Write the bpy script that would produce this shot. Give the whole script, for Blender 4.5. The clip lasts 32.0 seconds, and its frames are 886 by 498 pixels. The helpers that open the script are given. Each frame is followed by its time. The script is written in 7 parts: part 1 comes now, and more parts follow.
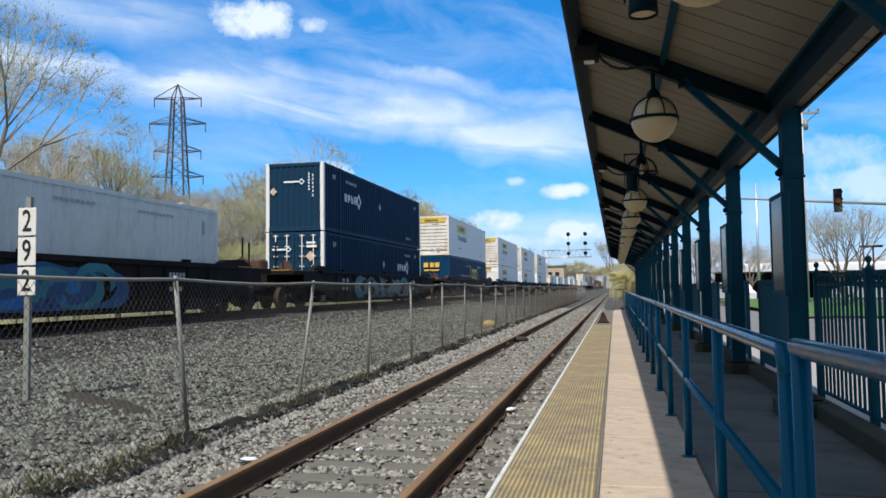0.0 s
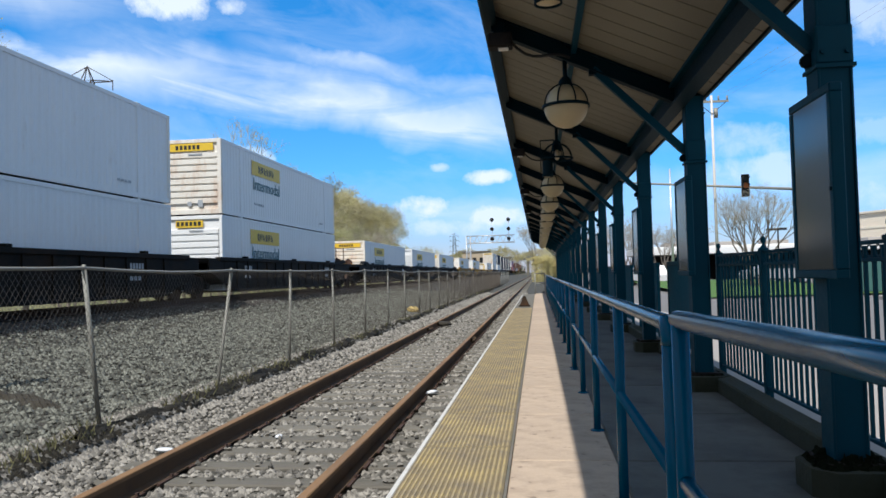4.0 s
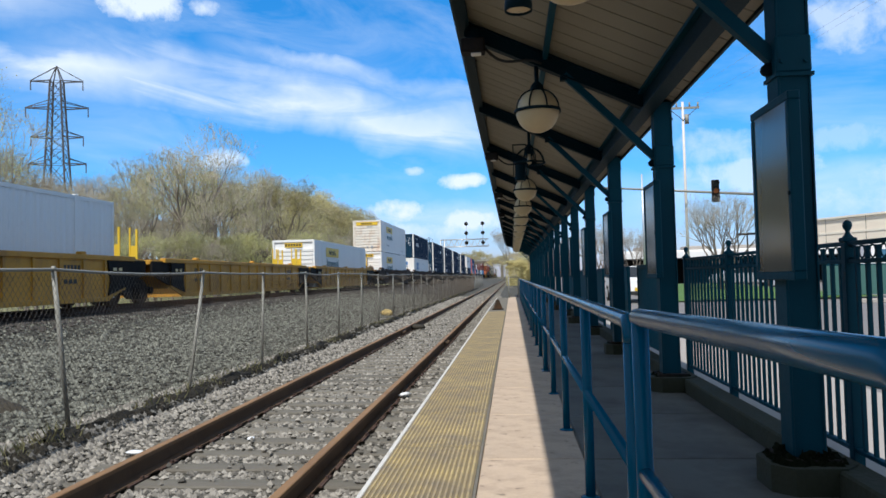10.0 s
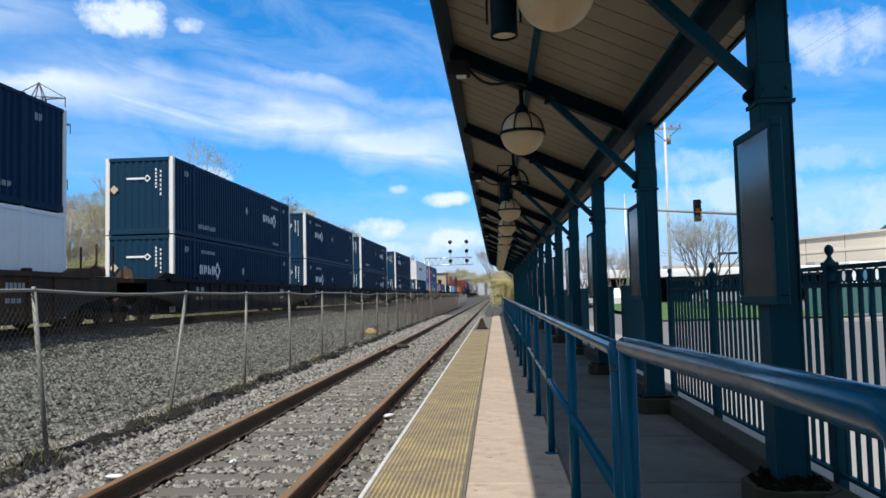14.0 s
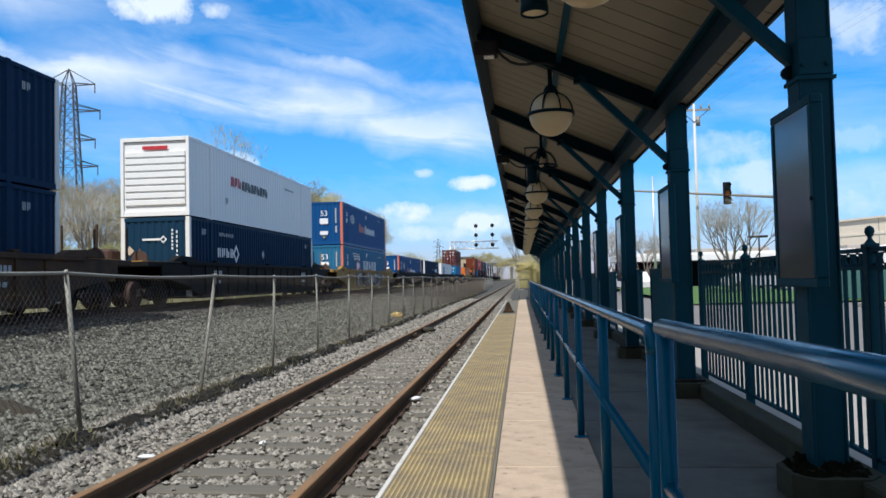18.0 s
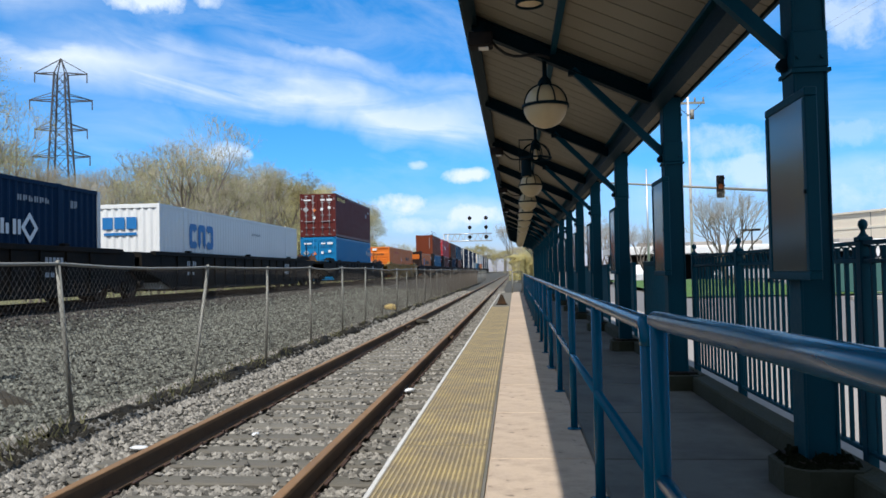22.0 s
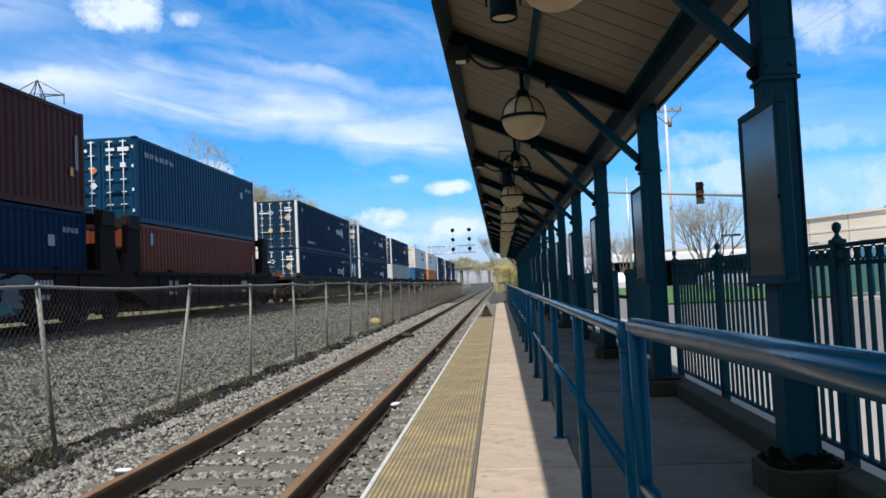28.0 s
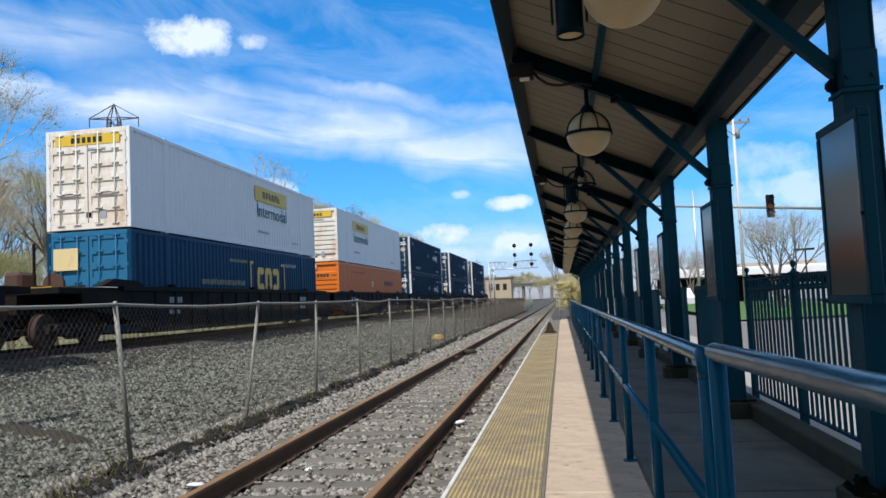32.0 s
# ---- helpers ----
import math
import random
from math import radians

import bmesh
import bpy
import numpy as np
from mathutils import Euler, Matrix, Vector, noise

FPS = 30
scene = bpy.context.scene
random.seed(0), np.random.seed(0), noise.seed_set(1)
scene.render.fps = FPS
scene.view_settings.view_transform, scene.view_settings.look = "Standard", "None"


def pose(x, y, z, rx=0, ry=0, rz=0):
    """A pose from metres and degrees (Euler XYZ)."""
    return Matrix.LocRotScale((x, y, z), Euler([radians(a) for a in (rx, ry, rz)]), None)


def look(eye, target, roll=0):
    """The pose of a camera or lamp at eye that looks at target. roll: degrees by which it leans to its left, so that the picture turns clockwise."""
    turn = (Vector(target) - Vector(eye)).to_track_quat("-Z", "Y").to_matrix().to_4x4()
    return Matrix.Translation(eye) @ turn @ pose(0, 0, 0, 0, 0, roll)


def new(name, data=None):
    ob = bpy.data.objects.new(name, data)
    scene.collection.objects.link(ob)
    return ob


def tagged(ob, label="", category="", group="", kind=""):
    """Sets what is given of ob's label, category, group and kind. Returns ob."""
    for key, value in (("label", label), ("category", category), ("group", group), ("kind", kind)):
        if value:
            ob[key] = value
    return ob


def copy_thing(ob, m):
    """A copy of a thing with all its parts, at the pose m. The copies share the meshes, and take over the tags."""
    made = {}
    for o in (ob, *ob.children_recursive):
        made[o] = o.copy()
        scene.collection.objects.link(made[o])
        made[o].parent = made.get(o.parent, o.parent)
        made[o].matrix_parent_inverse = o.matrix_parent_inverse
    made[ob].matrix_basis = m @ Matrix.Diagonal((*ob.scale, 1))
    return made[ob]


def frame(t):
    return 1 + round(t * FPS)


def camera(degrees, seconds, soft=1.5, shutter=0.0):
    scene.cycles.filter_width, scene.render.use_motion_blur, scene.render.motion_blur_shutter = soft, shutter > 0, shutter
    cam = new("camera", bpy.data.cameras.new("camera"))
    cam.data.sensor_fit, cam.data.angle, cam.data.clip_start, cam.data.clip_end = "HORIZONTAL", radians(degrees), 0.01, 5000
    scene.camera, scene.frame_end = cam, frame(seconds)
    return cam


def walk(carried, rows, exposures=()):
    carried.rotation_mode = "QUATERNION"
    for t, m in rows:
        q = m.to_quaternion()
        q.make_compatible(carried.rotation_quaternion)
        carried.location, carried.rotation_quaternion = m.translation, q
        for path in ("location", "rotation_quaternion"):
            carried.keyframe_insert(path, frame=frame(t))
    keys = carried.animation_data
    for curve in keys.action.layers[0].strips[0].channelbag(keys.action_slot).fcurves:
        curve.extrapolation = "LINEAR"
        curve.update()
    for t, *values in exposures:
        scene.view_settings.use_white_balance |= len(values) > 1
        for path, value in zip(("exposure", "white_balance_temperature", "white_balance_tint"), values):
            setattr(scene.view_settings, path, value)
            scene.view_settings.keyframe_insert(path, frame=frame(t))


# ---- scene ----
cam = camera(60.27, 32.0, soft=1.6)

PATH = [
    (0.0, pose(-0.073, 0.069, 1.166, 93.054, 0.738, 12.682)),
    (0.5, pose(-0.084, 0.067, 1.162, 92.428, 0.531, 12.061)),
    (1.0, pose(-0.082, 0.094, 1.164, 92.556, 0.394, 10.565)),
    (1.5, pose(-0.075, 0.087, 1.155, 93.053, 0.553, 10.164)),
    (2.0, pose(-0.044, 0.079, 1.156, 92.805, 0.903, 9.442)),
    (2.5, pose(-0.038, 0.070, 1.150, 92.798, 0.987, 8.670)),
    (3.0, pose(-0.034, 0.068, 1.161, 92.381, 0.531, 8.161)),
    (3.5, pose(-0.012, 0.049, 1.151, 91.808, 1.051, 7.663)),
    (5.5, pose(0.020, -0.031, 1.143, 92.365, 1.438, 5.837)),
    (6.0, pose(0.015, -0.018, 1.148, 92.256, 1.055, 5.574)),
    (6.5, pose(0.003, -0.005, 1.150, 92.732, 1.081, 5.786)),
    (7.0, pose(0.021, -0.022, 1.149, 92.587, 1.467, 5.170)),
    (7.5, pose(0.029, -0.035, 1.145, 92.973, 1.866, 5.047)),
    (8.0, pose(0.031, -0.022, 1.139, 92.040, 1.653, 5.362)),
    (8.5, pose(0.022, -0.025, 1.141, 92.066, 1.622, 5.469)),
    (9.0, pose(0.033, -0.026, 1.141, 91.885, 1.434, 5.049)),
    (9.5, pose(0.029, -0.043, 1.139, 92.680, 1.632, 5.261)),
    (10.0, pose(0.030, -0.041, 1.132, 92.154, 1.456, 5.162)),
    (10.5, pose(0.030, -0.025, 1.134, 91.958, 0.794, 5.275)),
    (11.0, pose(0.031, -0.019, 1.134, 92.006, 1.052, 5.297)),
    (11.5, pose(0.027, -0.011, 1.141, 92.371, 1.275, 5.330)),
    (12.0, pose(0.004, -0.009, 1.163, 92.904, 0.689, 5.755)),
    (12.5, pose(-0.006, -0.009, 1.155, 93.447, 1.110, 6.010)),
    (13.0, pose(-0.001, -0.019, 1.155, 93.847, 0.955, 5.067)),
    (13.5, pose(0.009, -0.028, 1.160, 93.516, 0.571, 4.795)),
    (14.0, pose(0.020, -0.041, 1.162, 93.485, 1.369, 3.945)),
    (14.5, pose(0.010, -0.043, 1.161, 93.049, 0.853, 4.060)),
    (16.5, pose(0.006, -0.010, 1.154, 92.511, 0.793, 4.586)),
    (17.0, pose(-0.007, 0.008, 1.154, 91.719, 0.507, 5.028)),
    (17.5, pose(-0.014, 0.017, 1.152, 91.584, 1.185, 5.718)),
    (18.0, pose(-0.003, -0.000, 1.154, 92.319, 1.356, 5.870)),
    (18.5, pose(0.000, -0.009, 1.153, 92.268, 1.239, 6.106)),
    (19.0, pose(0.003, -0.019, 1.157, 92.319, 1.560, 5.620)),
    (19.5, pose(0.001, -0.005, 1.157, 92.754, 2.139, 6.210)),
    (20.0, pose(0.002, 0.003, 1.151, 92.964, 1.534, 5.967)),
    (20.5, pose(-0.001, 0.010, 1.152, 92.880, 1.530, 5.761)),
    (21.0, pose(0.002, 0.009, 1.155, 92.848, 1.663, 5.398)),
    (21.5, pose(-0.006, 0.009, 1.147, 92.076, 1.718, 5.294)),
    (22.0, pose(-0.005, 0.011, 1.152, 91.725, 1.172, 5.387)),
    (22.5, pose(0.005, 0.008, 1.149, 92.388, 2.051, 4.895)),
    (23.0, pose(0.016, -0.007, 1.141, 92.843, 2.142, 4.843)),
    (23.5, pose(0.012, -0.007, 1.154, 92.613, 1.880, 4.941)),
    (24.0, pose(0.021, -0.020, 1.155, 92.453, 2.164, 4.660)),
    (24.5, pose(0.020, -0.027, 1.151, 92.718, 1.780, 4.282)),
    (25.0, pose(0.034, -0.038, 1.149, 92.836, 1.999, 4.411)),
    (25.5, pose(0.034, -0.038, 1.163, 92.626, 2.000, 4.013)),
    (27.5, pose(0.019, -0.018, 1.146, 92.354, 2.126, 3.883)),
    (28.0, pose(0.010, -0.010, 1.151, 92.630, 2.654, 4.215)),
    (28.5, pose(0.020, -0.016, 1.154, 93.049, 3.179, 4.257)),
    (29.0, pose(0.011, -0.017, 1.154, 93.496, 3.054, 5.351)),
    (29.5, pose(0.006, -0.003, 1.158, 93.295, 2.863, 6.495)),
    (30.0, pose(0.000, 0.009, 1.157, 93.144, 2.870, 6.565)),
    (30.5, pose(0.003, 0.000, 1.151, 93.083, 2.632, 6.506)),
    (31.0, pose(-0.003, -0.001, 1.157, 93.314, 2.502, 6.759)),
    (31.5, pose(-0.005, 0.003, 1.161, 94.005, 2.417, 8.362)),
    (32.0, pose(-0.020, -0.002, 1.176, 94.009, 2.659, 8.840)),
]
walk(cam, PATH)
# ---- light ----
SUN_DIR = Vector((-0.185, -0.66, 1.0)).normalized()
world = bpy.data.worlds.new("sky")
scene.world = world
world.use_nodes = True
wt = world.node_tree
wt.nodes.clear()


def node(tree, kind, **values):
    n = tree.nodes.new(kind)
    for key, value in values.items():
        n.inputs[key.replace("_", " ")].default_value = value
    return n


def link(tree, a, out, b, into):
    tree.links.new(a.outputs[out], b.inputs[into])


def calc(tree, op, a, b=None, c=None):
    n = tree.nodes.new("ShaderNodeMath")
    n.operation = op
    for i, v in enumerate((a, b, c)):
        if v is None:
            continue
        if isinstance(v, (int, float)):
            n.inputs[i].default_value = v
        else:
            tree.links.new(v, n.inputs[i])
    return n.outputs[0]


def ramp(tree, fac, stops):
    n = tree.nodes.new("ShaderNodeValToRGB")
    while len(n.color_ramp.elements) < len(stops):
        n.color_ramp.elements.new(0.5)
    for e, (p, v) in zip(n.color_ramp.elements, stops):
        e.position = p
        e.color = (v, v, v, 1) if isinstance(v, (int, float)) else (*v, 1)
    tree.links.new(fac, n.inputs[0])
    return n.outputs[0]


sky = wt.nodes.new("ShaderNodeTexSky")
sky.sky_type = "NISHITA"
sky.sun_disc = False
sky.sun_elevation = math.asin(SUN_DIR.z)
sky.sun_rotation = math.atan2(SUN_DIR.x, SUN_DIR.y)
sky.air_density, sky.dust_density, sky.ozone_density = 1.0, 0.6, 2.2
coord = wt.nodes.new("ShaderNodeTexCoord")
split = wt.nodes.new("ShaderNodeSeparateXYZ")
wt.links.new(coord.outputs["Generated"], split.inputs[0])
DX, DY, DZ = split.outputs
azimuth = calc(wt, "MULTIPLY", calc(wt, "ARCTAN2", DX, DY), 180 / math.pi)
height = calc(wt, "MULTIPLY", calc(wt, "ARCSINE", DZ), 180 / math.pi)
fine = node(wt, "ShaderNodeTexNoise", Scale=26.0, Detail=8.0, Roughness=0.62, Distortion=0.15)
wt.links.new(coord.outputs["Generated"], fine.inputs["Vector"])
soft_ = node(wt, "ShaderNodeTexNoise", Scale=9.0, Detail=4.0, Roughness=0.55, Distortion=0.4)
wt.links.new(coord.outputs["Generated"], soft_.inputs["Vector"])


def streaks(slope, along, across, seed, rough=0.58):
    """Combed noise: long along a sloping line of the sky, short across it."""
    off = calc(wt, "MULTIPLY_ADD", azimuth, -slope, height)
    v = wt.nodes.new("ShaderNodeCombineXYZ")
    wt.links.new(calc(wt, "MULTIPLY", azimuth, along), v.inputs[0])
    wt.links.new(calc(wt, "MULTIPLY", off, across), v.inputs[1])
    v.inputs[2].default_value = seed
    n = node(wt, "ShaderNodeTexNoise", Scale=1.0, Detail=6.0, Roughness=rough, Distortion=0.9)
    wt.links.new(v.outputs[0], n.inputs["Vector"])
    return n.outputs[0]


def band(a0, h0, a1, h1, above, below, strength, seed, ends=4.0):
    """A long cirrus bank from one direction (azimuth, height in degrees) to another, soft on both sides."""
    slope = (h1 - h0) / (a1 - a0)
    comb = streaks(slope, 0.075, 0.42, seed)
    off = calc(wt, "SUBTRACT", height, calc(wt, "MULTIPLY_ADD", azimuth, slope, h0 - slope * a0))
    off = calc(wt, "MULTIPLY_ADD", calc(wt, "SUBTRACT", soft_.outputs[0], 0.5), 3.2, off)
    off = calc(wt, "MULTIPLY_ADD", calc(wt, "SUBTRACT", fine.outputs[0], 0.5), 0.8, off)
    over = ramp(wt, calc(wt, "DIVIDE", off, above), [(0.0, 1.0), (0.35, 0.8), (1.0, 0.0)])
    under = ramp(wt, calc(wt, "DIVIDE", off, -below), [(0.0, 1.0), (0.4, 0.6), (1.0, 0.0)])
    d = calc(wt, "MULTIPLY", calc(wt, "MULTIPLY", over, under), ramp(wt, comb, [(0.30, 0.25), (0.58, 1.0)]))
    start = calc(wt, "MULTIPLY_ADD", azimuth, 1 / ends, 0.5 - a0 / ends)
    stop = calc(wt, "MULTIPLY_ADD", azimuth, -1 / ends, 0.5 + a1 / ends)
    for e in (start, stop):
        d = calc(wt, "MULTIPLY", d, ramp(wt, e, [(0.0, 0.0), (1.0, 1.0)]))
    return calc(wt, "MULTIPLY", d, strength)


def puff(a, h, wide, tall, strength=0.95):
    """A small ragged heap cloud at a direction."""
    u = calc(wt, "DIVIDE", calc(wt, "SUBTRACT", azimuth, a), wide)
    v = calc(wt, "DIVIDE", calc(wt, "SUBTRACT", height, h), tall)
    d = calc(wt, "ADD", calc(wt, "MULTIPLY", u, u), calc(wt, "MULTIPLY", v, v))
    d = calc(wt, "MULTIPLY_ADD", calc(wt, "SUBTRACT", fine.outputs[0], 0.5), 6.2, d)
    return ramp(wt, calc(wt, "MULTIPLY", d, 0.5), [(0.0, strength), (0.30, 0.7 * strength), (0.95, 0.0)])


CLOUDS = [band(-60, 15.6, -24, 14.6, 1.5, 2.6, 0.92, 1.0, 12), band(-32, 15.2, -1, 10.2, 3.2, 2.0, 0.86, 4.0, 8),
          band(-19, 16.4, 3, 12.6, 0.9, 1.4, 0.62, 7.0, 8), band(-10, 11.4, 1, 10.2, 1.6, 1.4, 0.5, 9.0, 6), band(-17, 4.6, 4, 4.0, 1.4, 2.0, 0.42, 15.0, 6), band(8, 6.0, 40, 5.0, 2.0, 2.4, 0.42, 17.0, 8), band(-60, 20.5, -30, 18.6, 1.8, 2.4, 0.5, 12.0, 10)]
for spot in ((-26.6, 19.5, 2.6, 1.1), (-22.3, 19.3, 1.1, 0.5, 0.8), (-21.4, 8.9, 1.5, 0.7), (-3.8, 7.2, 1.5, 0.45), (-8.6, 5.0, 1.8, 0.7), (-3.2, 4.2, 2.4, 0.7, 0.85),
             (-6.0, 3.6, 3.4, 0.6, 0.6), (-7.1, 8.0, 0.7, 0.3, 0.6), (15.0, 8.7, 3.0, 1.0, 0.45), (17.0, 6.5, 4.5, 1.1, 0.6), (24.0, 16.2, 3.0, 1.6, 0.6), (23.4, 8.6, 3.0, 0.8, 0.35), (26.0, 5.0, 5.0, 1.5, 0.5), (-28.2, 18.9, 1.2, 0.6), (-25.2, 20.0, 1.3, 0.6)):
    CLOUDS.append(puff(*spot))
haze = ramp(wt, streaks(-0.22, 0.06, 0.16, 20.0, 0.62), [(0.46, 0.0), (0.80, 0.45)])
CLOUDS.append(calc(wt, "MULTIPLY", haze, ramp(wt, calc(wt, "DIVIDE", height, 30.0), [(0.10, 0.0), (0.30, 0.7), (0.65, 0.8), (1.0, 0.6)])))
total = CLOUDS[0]
for one in CLOUDS[1:]:
    total = calc(wt, "MAXIMUM", total, one)
clear = ramp(wt, calc(wt, "DIVIDE", height, 10.0), [(0.0, 0.0), (0.15, 1.0)])
total = calc(wt, "MULTIPLY", total, clear)
tint = node(wt, "ShaderNodeMix")
tint.data_type, tint.blend_type = "RGBA", "MULTIPLY"
tint.inputs[0].default_value = 1.0
wt.links.new(ramp(wt, calc(wt, "DIVIDE", height, 60.0), [(0.0, (0.90, 0.90, 1.30)), (0.13, (0.39, 0.99, 1.50)), (0.38, (0.19, 1.05, 1.64)), (0.75, (0.78, 1.0, 1.12))]), tint.inputs[7])
link(wt, sky, 0, tint, 6)
mix = node(wt, "ShaderNodeMix")
mix.data_type = "RGBA"
wt.links.new(total, mix.inputs[0])
# towards the sun the sky pales
facing = wt.nodes.new("ShaderNodeVectorMath")
facing.operation = "DOT_PRODUCT"
wt.links.new(coord.outputs["Generated"], facing.inputs[0])
facing.inputs[1].default_value = SUN_DIR
pale = ramp(wt, facing.outputs["Value"], [(0.0, 0.0), (0.45, 0.75), (1.0, 1.0)])
glare = node(wt, "ShaderNodeMix")
glare.data_type = "RGBA"
wt.links.new(pale, glare.inputs[0])
link(wt, tint, 2, glare, 6)
glare.inputs[7].default_value = (3.9, 4.5, 5.2, 1)
link(wt, glare, 2, mix, 6)
mix.inputs[7].default_value = (7.9, 8.6, 9.3, 1)
back = node(wt, "ShaderNodeBackground", Strength=0.116)
link(wt, mix, 2, back, "Color")
link(wt, back, 0, wt.nodes.new("ShaderNodeOutputWorld"), 0)

sun = new("sun", bpy.data.lights.new("sun", "SUN"))
sun.data.energy, sun.data.angle, sun.data.color = 5.0, radians(0.5), (1.0, 0.95, 0.87)
sun.matrix_world = look(SUN_DIR * 60, (0, 0, 0))
scene.view_settings.exposure = 0.0
scene.view_settings.use_white_balance = True
scene.view_settings.white_balance_temperature = 6150

# ---- materials ----


def surface(name, colour, rough=0.6, metal=0.0, vary=0.25, scale=3.0, grain=40.0, bump=0.15, dirt=None, dirt_amount=0.5, dirt_scale=1.2,
            stretch=(1, 1, 1), each=0.0, coat=0.0, bump_far=0.004, gloss=0.5, specks=None):
    """Painted, stony or wooden stuff: a base colour that varies at two scales, patches of dirt or rust, and a fine relief."""
    m = bpy.data.materials.new(name)
    m.use_nodes = True
    t = m.node_tree
    b = t.nodes["Principled BSDF"]
    co = t.nodes.new("ShaderNodeTexCoord")
    mp = t.nodes.new("ShaderNodeMapping")
    mp.inputs["Scale"].default_value = stretch
    link(t, co, "Object", mp, 0)
    info = t.nodes.new("ShaderNodeObjectInfo")
    big = node(t, "ShaderNodeTexNoise", Scale=scale, Detail=4.0, Roughness=0.6)
    small = node(t, "ShaderNodeTexNoise", Scale=grain, Detail=3.0, Roughness=0.65)
    link(t, mp, 0, big, 0)
    link(t, mp, 0, small, 0)
    f = calc(t, "ADD", calc(t, "MULTIPLY", big.outputs[0], 0.6), calc(t, "MULTIPLY", small.outputs[0], 0.4))
    f = calc(t, "MULTIPLY_ADD", calc(t, "SUBTRACT", f, 0.5), 2.0 * vary, 1.0)
    if each:
        f = calc(t, "MULTIPLY_ADD", calc(t, "SUBTRACT", info.outputs["Random"], 0.5), each, f)
    tone = t.nodes.new("ShaderNodeVectorMath")
    tone.operation = "SCALE"
    tone.inputs[0].default_value = colour
    t.links.new(f, tone.inputs[3])
    out = tone.outputs[0]
    if dirt:
        spots = node(t, "ShaderNodeTexNoise", Scale=dirt_scale, Detail=8.0, Roughness=0.7)
        link(t, mp, 0, spots, 0)
        mask = ramp(t, spots.outputs[0], [(0.62 - 0.3 * dirt_amount, 0.0), (0.80 - 0.2 * dirt_amount, min(1.0, 0.4 + dirt_amount * 0.6))])
        mx = t.nodes.new("ShaderNodeMix")
        mx.data_type = "RGBA"
        t.links.new(mask, mx.inputs[0])
        t.links.new(out, mx.inputs[6])
        mx.inputs[7].default_value = (*dirt, 1)
        out = mx.outputs[2]
    if specks:
        dots = node(t, "ShaderNodeTexNoise", Scale=9.0, Detail=2.0, Roughness=0.5)
        link(t, co, "Object", dots, 0)
        mx = t.nodes.new("ShaderNodeMix")
        mx.data_type = "RGBA"
        t.links.new(ramp(t, dots.outputs[0], [(0.665, 0.0), (0.69, 0.75)]), mx.inputs[0])
        t.links.new(out, mx.inputs[6])
        mx.inputs[7].default_value = (*specks, 1)
        out = mx.outputs[2]
    t.links.new(out, b.inputs["Base Color"])
    t.links.new(calc(t, "MULTIPLY_ADD", small.outputs[0], 0.25, rough - 0.12), b.inputs["Roughness"])
    b.inputs["Metallic"].default_value = metal
    b.inputs["Specular IOR Level"].default_value = gloss
    if coat:
        b.inputs["Coat Weight"].default_value = coat
    if bump:
        bp = node(t, "ShaderNodeBump", Strength=bump, Distance=bump_far)
        t.links.new(small.outputs[0], bp.inputs["Height"])
        link(t, bp, 0, b, "Normal")
    return m


TEAL = surface("teal_paint", (0.0006, 0.047, 0.074), 0.55, vary=0.15, scale=2, grain=30, bump=0.03, dirt=(0.006, 0.036, 0.044), dirt_amount=0.2, gloss=0.14)
TEAL_RAIL = surface("glossy_teal_paint", (0.0004, 0.078, 0.150), 0.20, vary=0.08, scale=1.2, grain=14, bump=0.0, dirt=(0.002, 0.056, 0.090), dirt_amount=0.15, dirt_scale=3, gloss=0.15)
TEAL_SHEET = surface("satin_teal_sheet", (0.0006, 0.075, 0.115), 0.6, vary=0.12, scale=1.5, grain=20, bump=0.02, dirt=(0.004, 0.05, 0.065), dirt_amount=0.2, gloss=0.1)
# Darker copy of the teal: shade under roofs is put into its colour.
TEAL_DARK = surface("shaded_teal_paint", (0.001, 0.014, 0.021), 0.6, vary=0.2, scale=3, grain=50, bump=0.1, gloss=0.12)
SOFFIT = surface("soffit_board", (0.255, 0.220, 0.155), 0.6, vary=0.18, scale=1.5, grain=26, stretch=(0.4, 3, 3), bump=0.1, each=0.15)
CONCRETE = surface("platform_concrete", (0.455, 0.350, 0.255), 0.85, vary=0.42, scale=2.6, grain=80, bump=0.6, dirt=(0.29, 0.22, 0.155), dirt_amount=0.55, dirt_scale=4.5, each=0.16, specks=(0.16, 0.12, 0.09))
# Walkway under the canopy: its shade is put into a darker base, plus stains.
CONCRETE_SHADE = surface("shaded_stained_concrete", (0.108, 0.110, 0.098), 0.85, vary=0.45, scale=1.6, grain=45, bump=0.5, dirt=(0.030, 0.029, 0.025), dirt_amount=0.6, dirt_scale=1.3, each=0.15)
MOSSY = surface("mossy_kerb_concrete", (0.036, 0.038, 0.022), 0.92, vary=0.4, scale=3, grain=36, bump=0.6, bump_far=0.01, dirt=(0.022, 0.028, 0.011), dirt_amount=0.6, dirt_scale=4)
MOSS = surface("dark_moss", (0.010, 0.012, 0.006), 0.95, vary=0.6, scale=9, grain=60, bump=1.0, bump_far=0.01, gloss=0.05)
CONCRETE_OLD = surface("old_concrete", (0.16, 0.14, 0.115), 0.9, vary=0.35, scale=2.5, grain=40, bump=0.5, dirt=(0.09, 0.10, 0.06), dirt_amount=0.6, dirt_scale=3)
